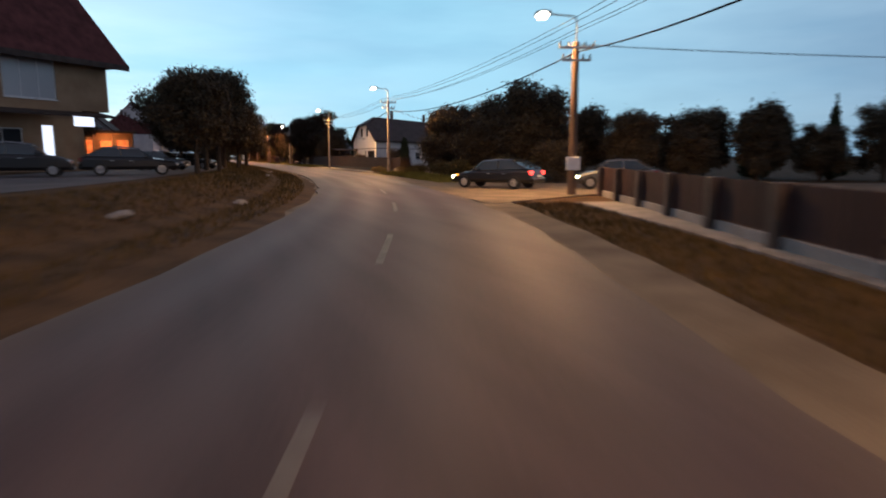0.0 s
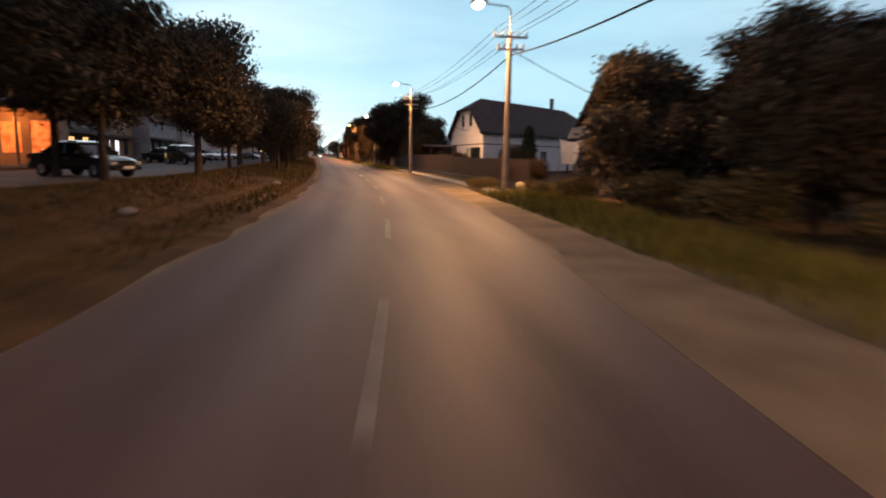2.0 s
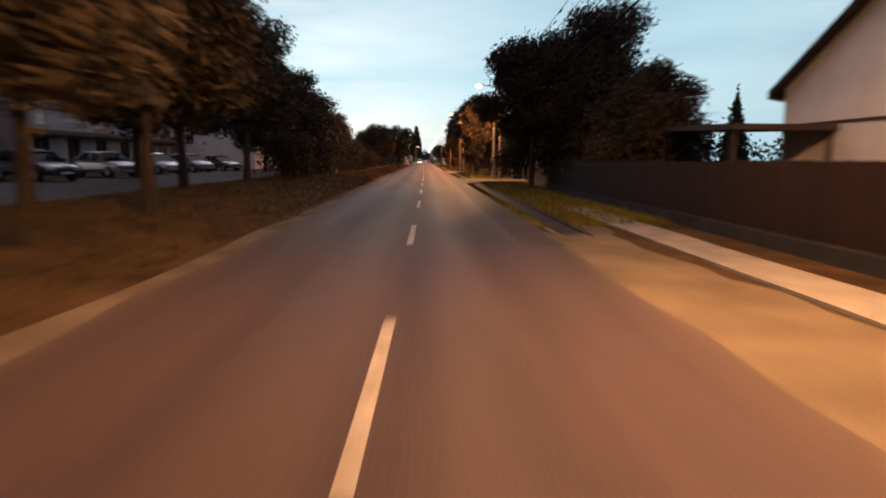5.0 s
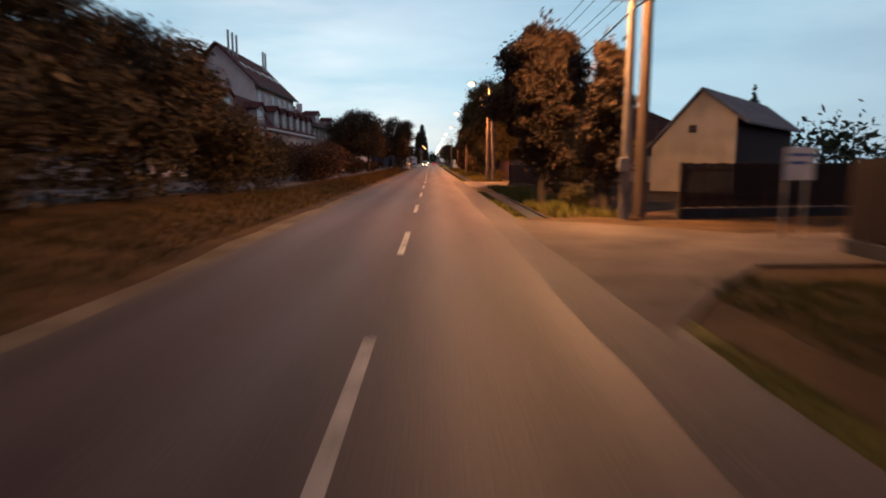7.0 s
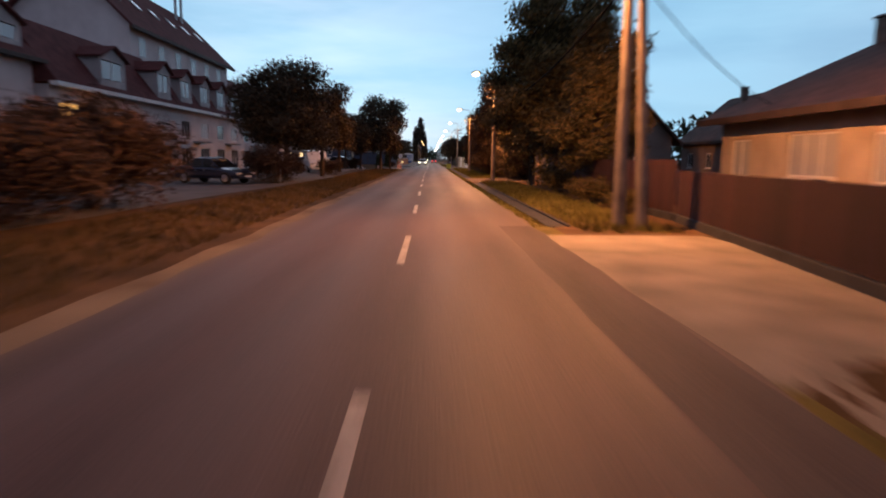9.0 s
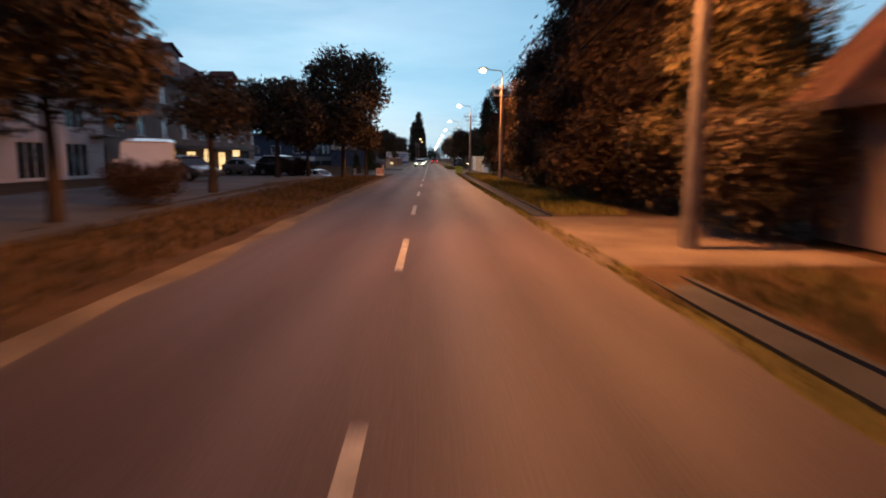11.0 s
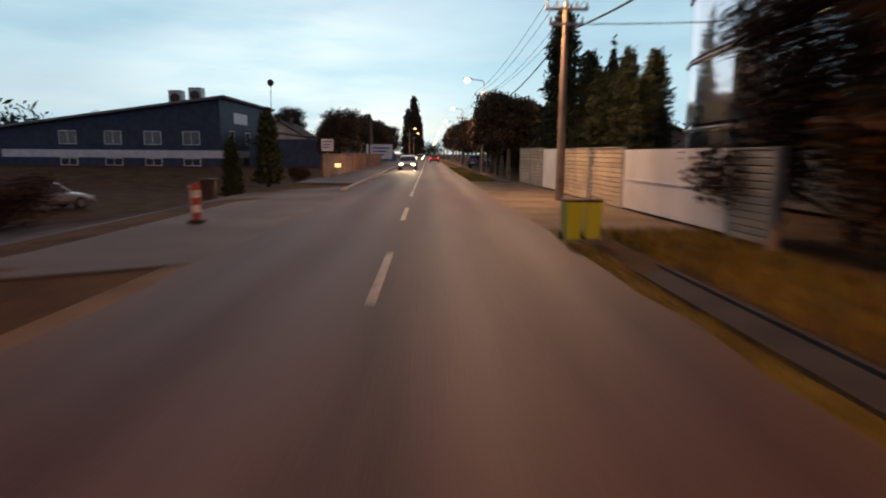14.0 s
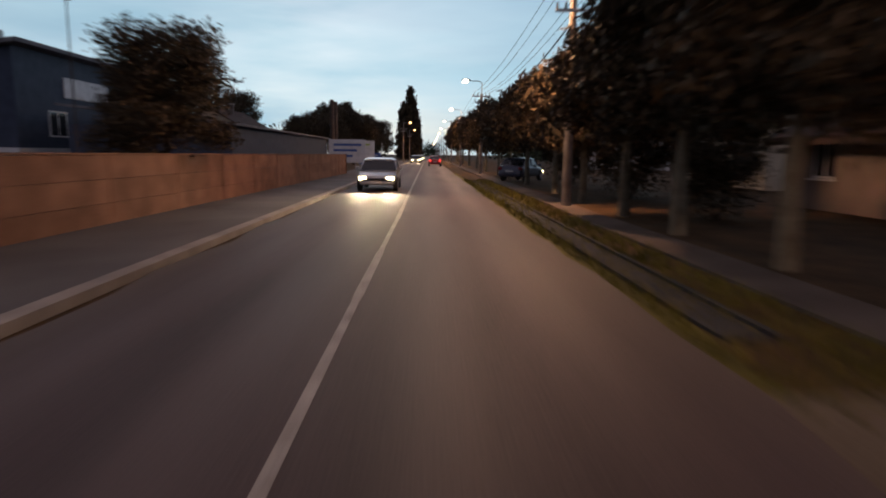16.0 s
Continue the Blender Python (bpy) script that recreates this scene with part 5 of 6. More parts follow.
planted(AVENUE, [(-9.8, 88, 0.1, 0.92, 0), (-11.6, 94, 0.1, 0.95, 2), (-9.2, 98, 0.1, 0.95, 1), (-9.5, 109.4, 0.1, 1.05, 3), (-9.9, 131.5, 0.2, 0.82, 2), (-8.2, 192.0, 0, 0.66, 0),
                 (-14, 255, 0, 0.9, 2), (-12, 268, 0, 1.05, 0), (-17, 285, 0, 1.4, 2), (-13, 318, 0, 1.2, 0), (-20, 352, 0, 1.7, 2), (-26, 300, 0, 1.4, 1), (-30, 270, 0, 1.2, 0)], "trees left of the road")
DARK = [make_tree("garden_tree", (9.5, -73, 0), 6.8, 0.5, 3.2, 21, 25000, 0.10, label="dense dark garden tree with a ragged top"),
        make_tree("garden_tree", (11.0, -64.5, 0), 6.2, 0.4, 3.3, 22, 25000, 0.10, label="dense dark garden tree reaching to the ground"),
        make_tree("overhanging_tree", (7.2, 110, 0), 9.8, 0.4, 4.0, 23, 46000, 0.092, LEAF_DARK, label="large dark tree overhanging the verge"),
        # this crown's paler leaf colour carries part of the lamp light
        make_tree("lamp_lit_tree", (6.4, 80.5, 0), 11.0, 0.9, 3.3, 24, 32000, 0.105, LEAF_LAMPLIT, label="tall roadside tree, lamp light put into its paler leaf colour")]
planted(DARK, [(7.2, -68.5, 0, 0.72, 1), (13.6, -78.5, 0, 0.66, 0), (15.5, -70, 0, 0.78, 0), (14.0, -58.5, 0, 0.9, 1), (12.4, -60.5, 0, 0.95, 0), (18, -52, 0, 1.05, 0), (11.6, -68.5, 0, 0.98, 1), (18, -79.5, 0, 0.62, 1), (22, -81, 0, 0.7, 0), (26, -82.5, 0, 0.66, 1), (30, -84, 0, 0.72, 0), (34, -86, 0, 0.68, 1), (16.0, -76, 0, 0.7, 1), (20, -76.5, 0, 0.75, 0), (12.0, -51.5, 0, 1.05, 1), (9.2, -56.8, 0, 0.9, 0), (27, -77, 0, 0.8, 1), (24, -74, 0, 0.8, 0),
               (19, -101, 0, 0.75, 0), (13, -104, 0, 0.65, 1), (31, -109, 0, 0.8, 0), (9, -110, 0, 0.72, 1), (24, -112, 0, 0.85, 0), (40, -85, 0, 0.8, 1), (48, -118, 0, 1.1, 0), (38, -84, 0, 1.0, 0)], "dark garden trees right of the curve")
planted(DARK, [(9.5, 4, 0, 1.0, 0), (7.7, 12.2, 0, 0.95, 2), (8.6, 6.5, 0, 1.0, 2), (12, 12, 0, 1.15, 0), (9.2, -1.5, 0, 0.85, 1), (7.9, 50.2, 0, 0.62, 1), (8.1, 53.4, 0, 0.72, 1), (8.6, 46.6, 0, 0.8, 1), (8.2, 41.0, 0, 0.62, 1),
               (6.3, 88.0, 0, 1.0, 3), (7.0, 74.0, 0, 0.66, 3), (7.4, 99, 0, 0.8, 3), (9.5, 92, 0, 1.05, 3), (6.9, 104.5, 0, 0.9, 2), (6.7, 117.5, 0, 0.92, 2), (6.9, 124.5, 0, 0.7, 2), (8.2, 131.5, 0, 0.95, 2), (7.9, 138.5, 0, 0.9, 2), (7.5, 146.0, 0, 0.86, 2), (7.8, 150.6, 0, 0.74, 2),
               (16, 118, 0, 1.0, 2), (18.5, 128, 0, 0.8, 2), (16, 137, 0, 0.9, 2), (21, 143, 0, 1.0, 2), (12, 112, 0, 1.1, 2), (12.5, 127, 0, 0.75, 2), (13, 141, 0, 1.0, 2)], "trees right of the road")
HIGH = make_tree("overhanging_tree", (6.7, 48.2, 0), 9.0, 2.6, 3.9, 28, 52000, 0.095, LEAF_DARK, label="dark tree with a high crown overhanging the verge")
planted([HIGH], [(6.0, 10.0, 0, 0.95, 0)], "trees right of the road")
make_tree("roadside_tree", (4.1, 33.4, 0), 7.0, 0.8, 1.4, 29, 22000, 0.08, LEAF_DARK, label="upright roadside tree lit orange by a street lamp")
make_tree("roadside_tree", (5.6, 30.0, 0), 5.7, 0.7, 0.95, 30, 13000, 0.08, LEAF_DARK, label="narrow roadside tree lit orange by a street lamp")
make_tree("tall_tree", (-7.3, 132.0, 0.15), 9.3, 1.9, 4.1, 26, 24000, 0.125, label="tall dark tree with a broad crown on the verge")
LIMED_TREE = make_tree("limed_tree", (4.9, 186.8, 0), 6.0, 1.9, 2.7, 31, 12000, 0.115, label="roadside tree with a lime-washed trunk", trunk=LIMED, base_r=0.15)
planted([LIMED_TREE], [(4.9, 182.6, 0, 0.95, 0), (5.0, 191, 0, 0.95, 0), (5.0, 196, 0, 0.9, 0), (5.1, 201.5, 0, 0.9, 0), (5.0, 209, 0, 0.9, 0), (5.0, 217, 0, 0.95, 0), (5.2, 226, 0, 0.95, 0), (5.2, 238, 0, 1.0, 0), (5.3, 252, 0, 1.1, 0), (5.4, 270, 0, 1.2, 0), (5.6, 292, 0, 1.3, 0),
                       (9.5, 197, 0, 1.1, 0), (8.8, 204, 0, 1.1, 0), (6, 320, 0, 1.4, 0), (7, 355, 0, 1.5, 0)], "lime-washed trees along the pavement")
THUJA = [cone_tree("thuja", (7.7, 178.6, 0), 10.4, 1.6, 41, 9000, 0.17, None, 0.2, 0.28, "tall dark columnar thuja behind the wall"),
         cone_tree("spruce", (8.9, 171.9, 0), 7.4, 1.8, 42, 5200, 0.17, None, 0.4, 0.9, "dark spruce with drooping tiers", 9),
         cone_tree("poplar", (-6.6, 366, 0), 21.5, 3.0, 43, 5200, 0.5, LEAF, 1.0, 0.35, "tall dark poplar at the end of the road")]
planted(THUJA, [(8.4, 174.6, 0, 0.7, 0), (7.5, 169.0, 0, 0.55, 0), (8.2, 166.9, 0, 0.58, 0), (8.6, 164.6, 0, 0.58, 0), (7.6, 163.2, 0, 0.42, 0), (9.2, 148.0, 0, 0.8, 0), (30, 34, 0, 1.1, 1), (24, -79, 0, 0.75, 1), (29, -81, 0, 0.72, 1), (36, -82, 0, 0.85, 1), (33, -12, 0, 0.95, 1), (-9.0, 374, 0, 0.9, 2), (-4.6, 360, 0, 0.62, 2), (26, 61, 0, 1.1, 1)], "conifers and poplars")
SMALL_THUJA = cone_tree("small_thuja", (-9.3, 172.8, 0), 3.9, 0.74, 46, 7000, 0.10, None, 0.1, 0.3, "dark clipped thuja column before the works")
planted([SMALL_THUJA], [(-11.2, 172.6, 0, 0.78, 0), (13.0, -31.3, 0, 1.05, 0)], "clipped thujas")
BUSH = [make_bush("shrub", (-8.6, 20, 0.2), 1.9, 2.2, 3.2, 51, 8000, 0.08, None, "dense overgrown shrub at the edge of the verge"),
        # yellow-green here is lamp light put into the shrub's leaf colour
        make_bush("shrub", (5.6, -68, 0), 1.3, 1.6, 1.3, 52, 5000, 0.06, LEAF_LAMPLIT, "low shrub, lamp light put into its yellow-green leaf colour"),
        make_bush("shrub", (-9.6, 60.5, 0.15), 2.1, 2.6, 2.6, 53, 15000, 0.07, LEAF_RED, "dense rounded shrub with reddish leaves")]
planted(BUSH, [(-8.8, 12, 0.2, 0.95, 0), (-9.2, 28, 0.2, 1.1, 0), (-8.4, 35, 0.15, 1.0, 0), (-8.7, 41, 0.1, 0.9, 0), (-9.8, 16, 0.25, 1.25, 0), (-10.2, 24, 0.25, 1.3, 0), (-10, 38, 0.15, 1.15, 0), (-9.6, 56, 0.1, 1.1, 2), (-9.9, 64.8, 0.1, 1.1, 2), (-9.8, 84.5, 0.1, 0.9, 2),
               (-9.4, 103, 0.1, 0.5, 2), (-11.5, 134.5, 0.2, 0.6, 2), (-8.8, 178.2, 0, 0.35, 2), (-17, 162.5, 0, 0.9, 2), (-21, 161, 0, 0.9, 2)], "shrubs on the left verge")
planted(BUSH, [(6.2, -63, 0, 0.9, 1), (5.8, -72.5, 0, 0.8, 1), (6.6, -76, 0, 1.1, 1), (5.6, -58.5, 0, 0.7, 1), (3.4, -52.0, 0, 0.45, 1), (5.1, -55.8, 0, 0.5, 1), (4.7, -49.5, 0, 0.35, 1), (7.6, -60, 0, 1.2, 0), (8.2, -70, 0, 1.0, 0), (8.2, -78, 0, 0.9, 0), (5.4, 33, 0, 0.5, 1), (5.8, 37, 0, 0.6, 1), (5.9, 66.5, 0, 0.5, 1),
               (6.2, 71.5, 0, 0.8, 1), (6.1, 78, 0, 0.9, 1), (5.9, 107, 0, 0.6, 1), (5.9, 113, 0, 0.7, 1), (6.2, 120.5, 0, 0.9, 1), (7.0, 98, 0, 0.9, 0), (7.2, 102.5, 0, 1.0, 0), (7.0, 107, 0, 0.95, 0), (7.2, 111.5, 0, 1.0, 0), (7.0, 116, 0, 1.05, 0), (7.3, 120.5, 0, 0.95, 0), (7.2, 125, 0, 1.0, 0), (8.0, 133, 0, 1.0, 0), (8.2, 138, 0, 1.0, 0), (8.4, 143, 0, 1.0, 0), (6.9, 147.6, 0, 0.9, 0), (6.9, 142.6, 0, 0.8, 0), (6.4, 129, 0, 0.8, 0), (6.8, 136, 0, 0.7, 0), (6.6, 96.5, 0, 0.9, 0), (14.5, -22.5, 0, 0.8, 0), (13.2, -24.8, 0, 0.6, 2), (9.6, -17.5, 0, 0.7, 2), (6.9, -48.8, 0, 0.6, 2), (7.2, 190, 0, 0.7, 0), (7.4, 198, 0, 0.8, 0), (7.2, 208, 0, 0.9, 0)], "shrubs on the right verge")


def tufts(name, region, count, seed, label, height=0.13, blades=None):
    """Loose grass blades over a stretch of verge."""
    rnd = np.random.RandomState(seed)
    (y0, y1), (o0, o1) = region
    verts, faces = [], []
    for i in range(count):
        y, off = rnd.uniform(y0, y1), rnd.uniform(o0, o1)
        x, yy = along(y, off)
        z = ground_z(off, y)
        h, a, b = height * rnd.uniform(0.4, 1.5), rnd.uniform(0, 6.28), rnd.uniform(-0.5, 0.5)
        w = 0.012 + 0.012 * rnd.rand()
        verts += [(x - math.cos(a) * w, yy - math.sin(a) * w, z), (x + math.cos(a) * w, yy + math.sin(a) * w, z), (x + math.sin(a) * h * b, yy - math.cos(a) * h * b, z + h)]
        faces.append((3 * i, 3 * i + 1, 3 * i + 2))
    return tagged(raw(name, verts, faces, blades or GRASS), label, "grass", kind="stuff")


tufts("verge_grass", ((-112, 20), (-9.2, -3.7)), 42000, 61, "dry yellowing grass on the left verge")
tufts("verge_grass", ((20, 140), (-7.2, -3.9)), 34000, 62, "dry yellowing grass on the left verge")
tufts("verge_grass", ((-112, -92), (4.3, 6.4)), 6000, 63, "short yellow grass between road and pavement")
tufts("verge_grass", ((-76, -54), (4.4, 7.5)), 9000, 64, "long yellow-green grass below the shrubs", 0.3, GREEN_BLADES)
tufts("verge_grass", ((28, 50), (4.1, 6.4)), 6000, 65, "yellow-green grass behind the drain", 0.2, GREEN_BLADES)
tufts("verge_grass", ((61, 92.5), (4.1, 6.4)), 9000, 66, "yellow-green grass behind the drain", 0.18, GREEN_BLADES)
tufts("verge_grass", ((102, 152), (4.1, 6.4)), 14000, 69, "yellow-green grass behind the drain", 0.18, GREEN_BLADES)
tufts("verge_grass", ((62, 150), (2.95, 3.42)), 7000, 70, "short yellow-green grass between asphalt and drain", 0.09, GREEN_BLADES)
tufts("verge_grass", ((-12, 15), (2.98, 3.42)), 2600, 71, "short yellow-green grass between asphalt and drain", 0.09, GREEN_BLADES)
tufts("verge_grass", ((28, 43), (2.98, 3.42)), 1600, 72, "short yellow-green grass between asphalt and drain", 0.09, GREEN_BLADES)
tufts("verge_grass", ((-12, 18), (4.1, 6.8)), 10000, 67, "yellow-green grass beside the road", 0.16, GREEN_BLADES)
tufts("verge_grass", ((177, 215), (3.1, 4.7)), 7000, 68, "yellow-green grass under the trees", 0.14, GREEN_BLADES)


# ---- fences and walls ----
def board_fence(a, b, height, material, label, gap=0.02, board=0.125, plinth=0.25, piers=0.0, z=0.0, pier_mat=None, foot=None):
    a, b = Vector((*a, z)), Vector((*b, z))
    length = (b - a).length
    f = base("fence", a, math.degrees(math.atan2((b - a).y, (b - a).x)), label, "fence", "garden fences")
    part("plinth", box(0, length, -0.06, 0.06, -0.1, plinth, 0.01), foot or CONCRETE, f)
    n = int(length / (board + gap))
    shared = None
    for k in range(n):
        if shared is None:
            first = part("board", box(0, board, -0.012, 0.012, plinth + 0.03, height, 0.004), material, f)
            shared = first.data
        else:
            ob = new("board", shared)
            ob.parent = f
            ob.location = (k * (board + gap), 0, 0.02 * math.sin(k * 1.7))
    rails = 2
    for r in range(rails):
        zz = plinth + 0.25 + r * (height - plinth - 0.5)
        part("rail", box(0, length, 0.014, 0.06, zz, zz + 0.08), material, f)
    step = piers or 2.6
    for k in range(int(length / step) + 1):
        if piers:
            p = part("pier", box(k * step - 0.17, k * step + 0.17, -0.2, 0.14, -0.1, height + 0.02, 0.02), pier_mat or GREY_BLOCK, f)
        else:
            part("post", box(k * step - 0.04, k * step + 0.04, 0.062, 0.14, -0.1, height + 0.02), TRIM_DARK, f)
    return f


board_fence((2.8, -90.6), (-4.7, -107.5), 1.15, RED_WOOD, "low red-brown board fence with dark piers on a pale plinth", piers=3.1, plinth=0.2, pier_mat=TRIM_DARK)
board_fence((-4.9, -108.0), (-12.5, -125.0), 1.15, RED_WOOD, "low red-brown board fence with dark piers on a pale plinth", piers=3.1, plinth=0.2, pier_mat=TRIM_DARK)
# the near-black fence feet below have shade put into their colour
board_fence((6.2, -33.0), (5.9, -52.0), 1.5, BROWN_WOOD, "dark red-brown board fence along the pavement", foot=SHADE_CONCRETE)
board_fence((6.4, -14.0), (6.2, -32.98), 1.65, BROWN_WOOD, "dark red-brown board fence along the pavement", foot=SHADE_CONCRETE)
board_fence((6.6, 2.0), (6.4, -13.98), 1.6, BROWN_WOOD, "dark brown board fence", foot=SHADE_CONCRETE)
board_fence((7.4, 28.0), (20.0, 30.5), 1.6, BROWN_WOOD, "dark board fence along the side street", foot=SHADE_CONCRETE)
board_fence((7.5, 20.6), (7.0, 2.6), 1.7, BROWN_WOOD, "dark brown board fence under trees", foot=SHADE_CONCRETE)
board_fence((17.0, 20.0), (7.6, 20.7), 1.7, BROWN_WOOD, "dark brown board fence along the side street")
board_fence((6.6, 64.0), (5.2, 53.0), 1.35, RED_WOOD, "dark red-brown board fence on a dark plinth", plinth=0.15, foot=SHADE_CONCRETE)
board_fence((5.3, 52.8), (6.8, 46.4), 1.4, RED_WOOD, "dark red-brown board fence on a dark plinth", plinth=0.15, foot=SHADE_CONCRETE)
board_fence((6.7, 78.0), (6.6, 64.2), 1.65, RED_WOOD, "dark red-brown board fence on a dark plinth", plinth=0.15, foot=SHADE_CONCRETE)
low = base("garden_wall", (6.4, 123.5, 0), 90, "low rough stone garden wall under trees", "garden wall")
rnd = random.Random(5)
for row in range(3):
    x = -0.2 * row
    while x < 24:
        w = rnd.uniform(0.35, 0.6)
        part("stone", box(x, x + w - 0.02, -0.14 + rnd.uniform(-0.02, 0.02), 0.14, row * 0.24, row * 0.24 + 0.22, 0.02), DARK_STONE, low)
        x += w


def panel_wall(name, start, end, bays, label, z=0.0):
    """Precast wall: posts, stacked ribbed panels, and smooth sheet gates. bays: (length, kind)."""
    a, b = Vector((*start, z)), Vector((*end, z))
    w = base(name, a, math.degrees(math.atan2((b - a).y, (b - a).x)), label, "wall")
    x = 0.0
    for length, kind, h in bays:
        part("post", box(x - 0.08, x + 0.08, -0.05, 0.09, -0.1, h + 0.05, 0.01), PANEL_BROWN if kind == "smooth" else CONCRETE, w)
        if kind == "gate":
            part("gate_sheet", box(x + 0.09, x + length - 0.09, -0.03, 0.03, 0.05, h, 0.008), WHITE_GATE, w, "white painted sheet gate")
            part("gate_rail", box(x + 0.09, x + length - 0.09, -0.055, -0.033, h * 0.5, h * 0.5 + 0.06), WHITE_GATE, w)
        else:
            rows = 12 if kind == "ribbed" else 3
            for k in range(rows):
                p = h / rows
                part("panel", box(x + 0.08, x + length - 0.08, -0.035, 0.035, k * p + 0.004, (k + 1) * p - (0.012 if kind == "ribbed" else 0.003), 0.016 if kind == "ribbed" else 0.01), PANEL_BEIGE if kind == "ribbed" else PANEL_BROWN, w)
            part("coping", box(x + 0.08, x + length - 0.08, -0.06, 0.06, h, h + 0.05, 0.01), PANEL_BROWN if kind == "smooth" else CONCRETE, w)
        x += length
    part("post", box(x - 0.08, x + 0.08, -0.09, 0.09, -0.1, bays[-1][2] + 0.06, 0.01), PANEL_BROWN if bays[-1][1] == "smooth" else CONCRETE, w)
    return w


panel_wall("panel_wall", (4.95, 176.9), (5.7, 149.0), [(3.35, "ribbed", 1.95), (3.35, "ribbed", 1.95), (4.4, "gate", 1.9), (3.9, "ribbed", 1.85), (3.9, "ribbed", 1.85), (6.7, "gate", 1.8), (1.6, "ribbed", 1.75)], "beige ribbed concrete panel wall with white sheet gates")
panel_wall("panel_wall", (-7.6, 180.0), (-7.3, 224.0), [(3.66, "smooth", 1.55)] * 12, "brown precast concrete panel wall beside the pavement")


# ---- cars ----
PAINTS = {n: surface(n + "_car_paint", tuple(c * 0.9 for c in rgb), rgb, 0.28, 2.0, 300.0, 0.0, metal=m, spec=0.5, coat=0.7)
          for n, rgb, m in (("black", (0.012, 0.012, 0.014), 0.2), ("dark_blue", (0.018, 0.026, 0.055), 0.3), ("silver", (0.42, 0.43, 0.45), 0.7), ("grey", (0.10, 0.105, 0.11), 0.5), ("white", (0.72, 0.72, 0.72), 0.0),
                            ("red", (0.26, 0.02, 0.018), 0.1), ("dark_red", (0.09, 0.012, 0.016), 0.3), ("green_grey", (0.06, 0.075, 0.07), 0.4))}
# stations from nose to tail: share of length, belt height, half width; then the cabin's outline
SHAPES = {
    "saloon": dict(size=(4.5, 1.44), belt=[(0.0, 0.52, 0.66), (0.03, 0.66, 0.78), (0.14, 0.80, 0.86), (0.30, 0.90, 0.88), (0.55, 0.93, 0.88), (0.80, 0.97, 0.87), (0.95, 0.94, 0.80), (1.0, 0.60, 0.70)], cab=[(0.27, 0.90), (0.42, 1.40), (0.62, 1.44), (0.83, 0.98)]),
    "hatch": dict(size=(4.0, 1.46), belt=[(0.0, 0.50, 0.62), (0.03, 0.68, 0.76), (0.14, 0.84, 0.83), (0.28, 0.94, 0.85), (0.55, 0.96, 0.85), (0.85, 0.99, 0.83), (0.97, 0.96, 0.76), (1.0, 0.58, 0.70)], cab=[(0.24, 0.93), (0.40, 1.42), (0.74, 1.46), (0.95, 1.0)]),
    "estate": dict(size=(4.7, 1.47), belt=[(0.0, 0.50, 0.66), (0.03, 0.66, 0.79), (0.14, 0.80, 0.86), (0.29, 0.91, 0.89), (0.55, 0.94, 0.89), (0.85, 0.97, 0.87), (0.97, 0.96, 0.80), (1.0, 0.58, 0.72)], cab=[(0.27, 0.91), (0.41, 1.41), (0.76, 1.47), (0.965, 1.0)]),
    "suv": dict(size=(4.5, 1.68), belt=[(0.0, 0.60, 0.70), (0.03, 0.82, 0.80), (0.13, 0.98, 0.88), (0.28, 1.06, 0.90), (0.55, 1.08, 0.90), (0.85, 1.10, 0.89), (0.97, 1.08, 0.82), (1.0, 0.66, 0.74)], cab=[(0.25, 1.05), (0.37, 1.60), (0.80, 1.68), (0.96, 1.12)]),
    "van": dict(size=(5.2, 2.1), belt=[(0.0, 0.60, 0.75), (0.02, 0.90, 0.86), (0.10, 1.10, 0.94), (0.20, 1.22, 0.96), (0.55, 1.25, 0.97), (0.85, 1.25, 0.97), (0.985, 1.24, 0.95), (1.0, 0.7, 0.90)], cab=[(0.13, 1.15), (0.27, 2.0), (0.60, 2.1), (0.992, 2.06)]),
}


def loft(rings):
    bm = bmesh.new()
    loops = [[bm.verts.new(p) for p in ring] for ring in rings]
    n = len(loops[0])
    for a, b in zip(loops, loops[1:]):
        for k in range(n):
            bm.faces.new((a[k], a[(k + 1) % n], b[(k + 1) % n], b[k]))
    bm.faces.new(loops[0][::-1]), bm.faces.new(loops[-1])
    return bm


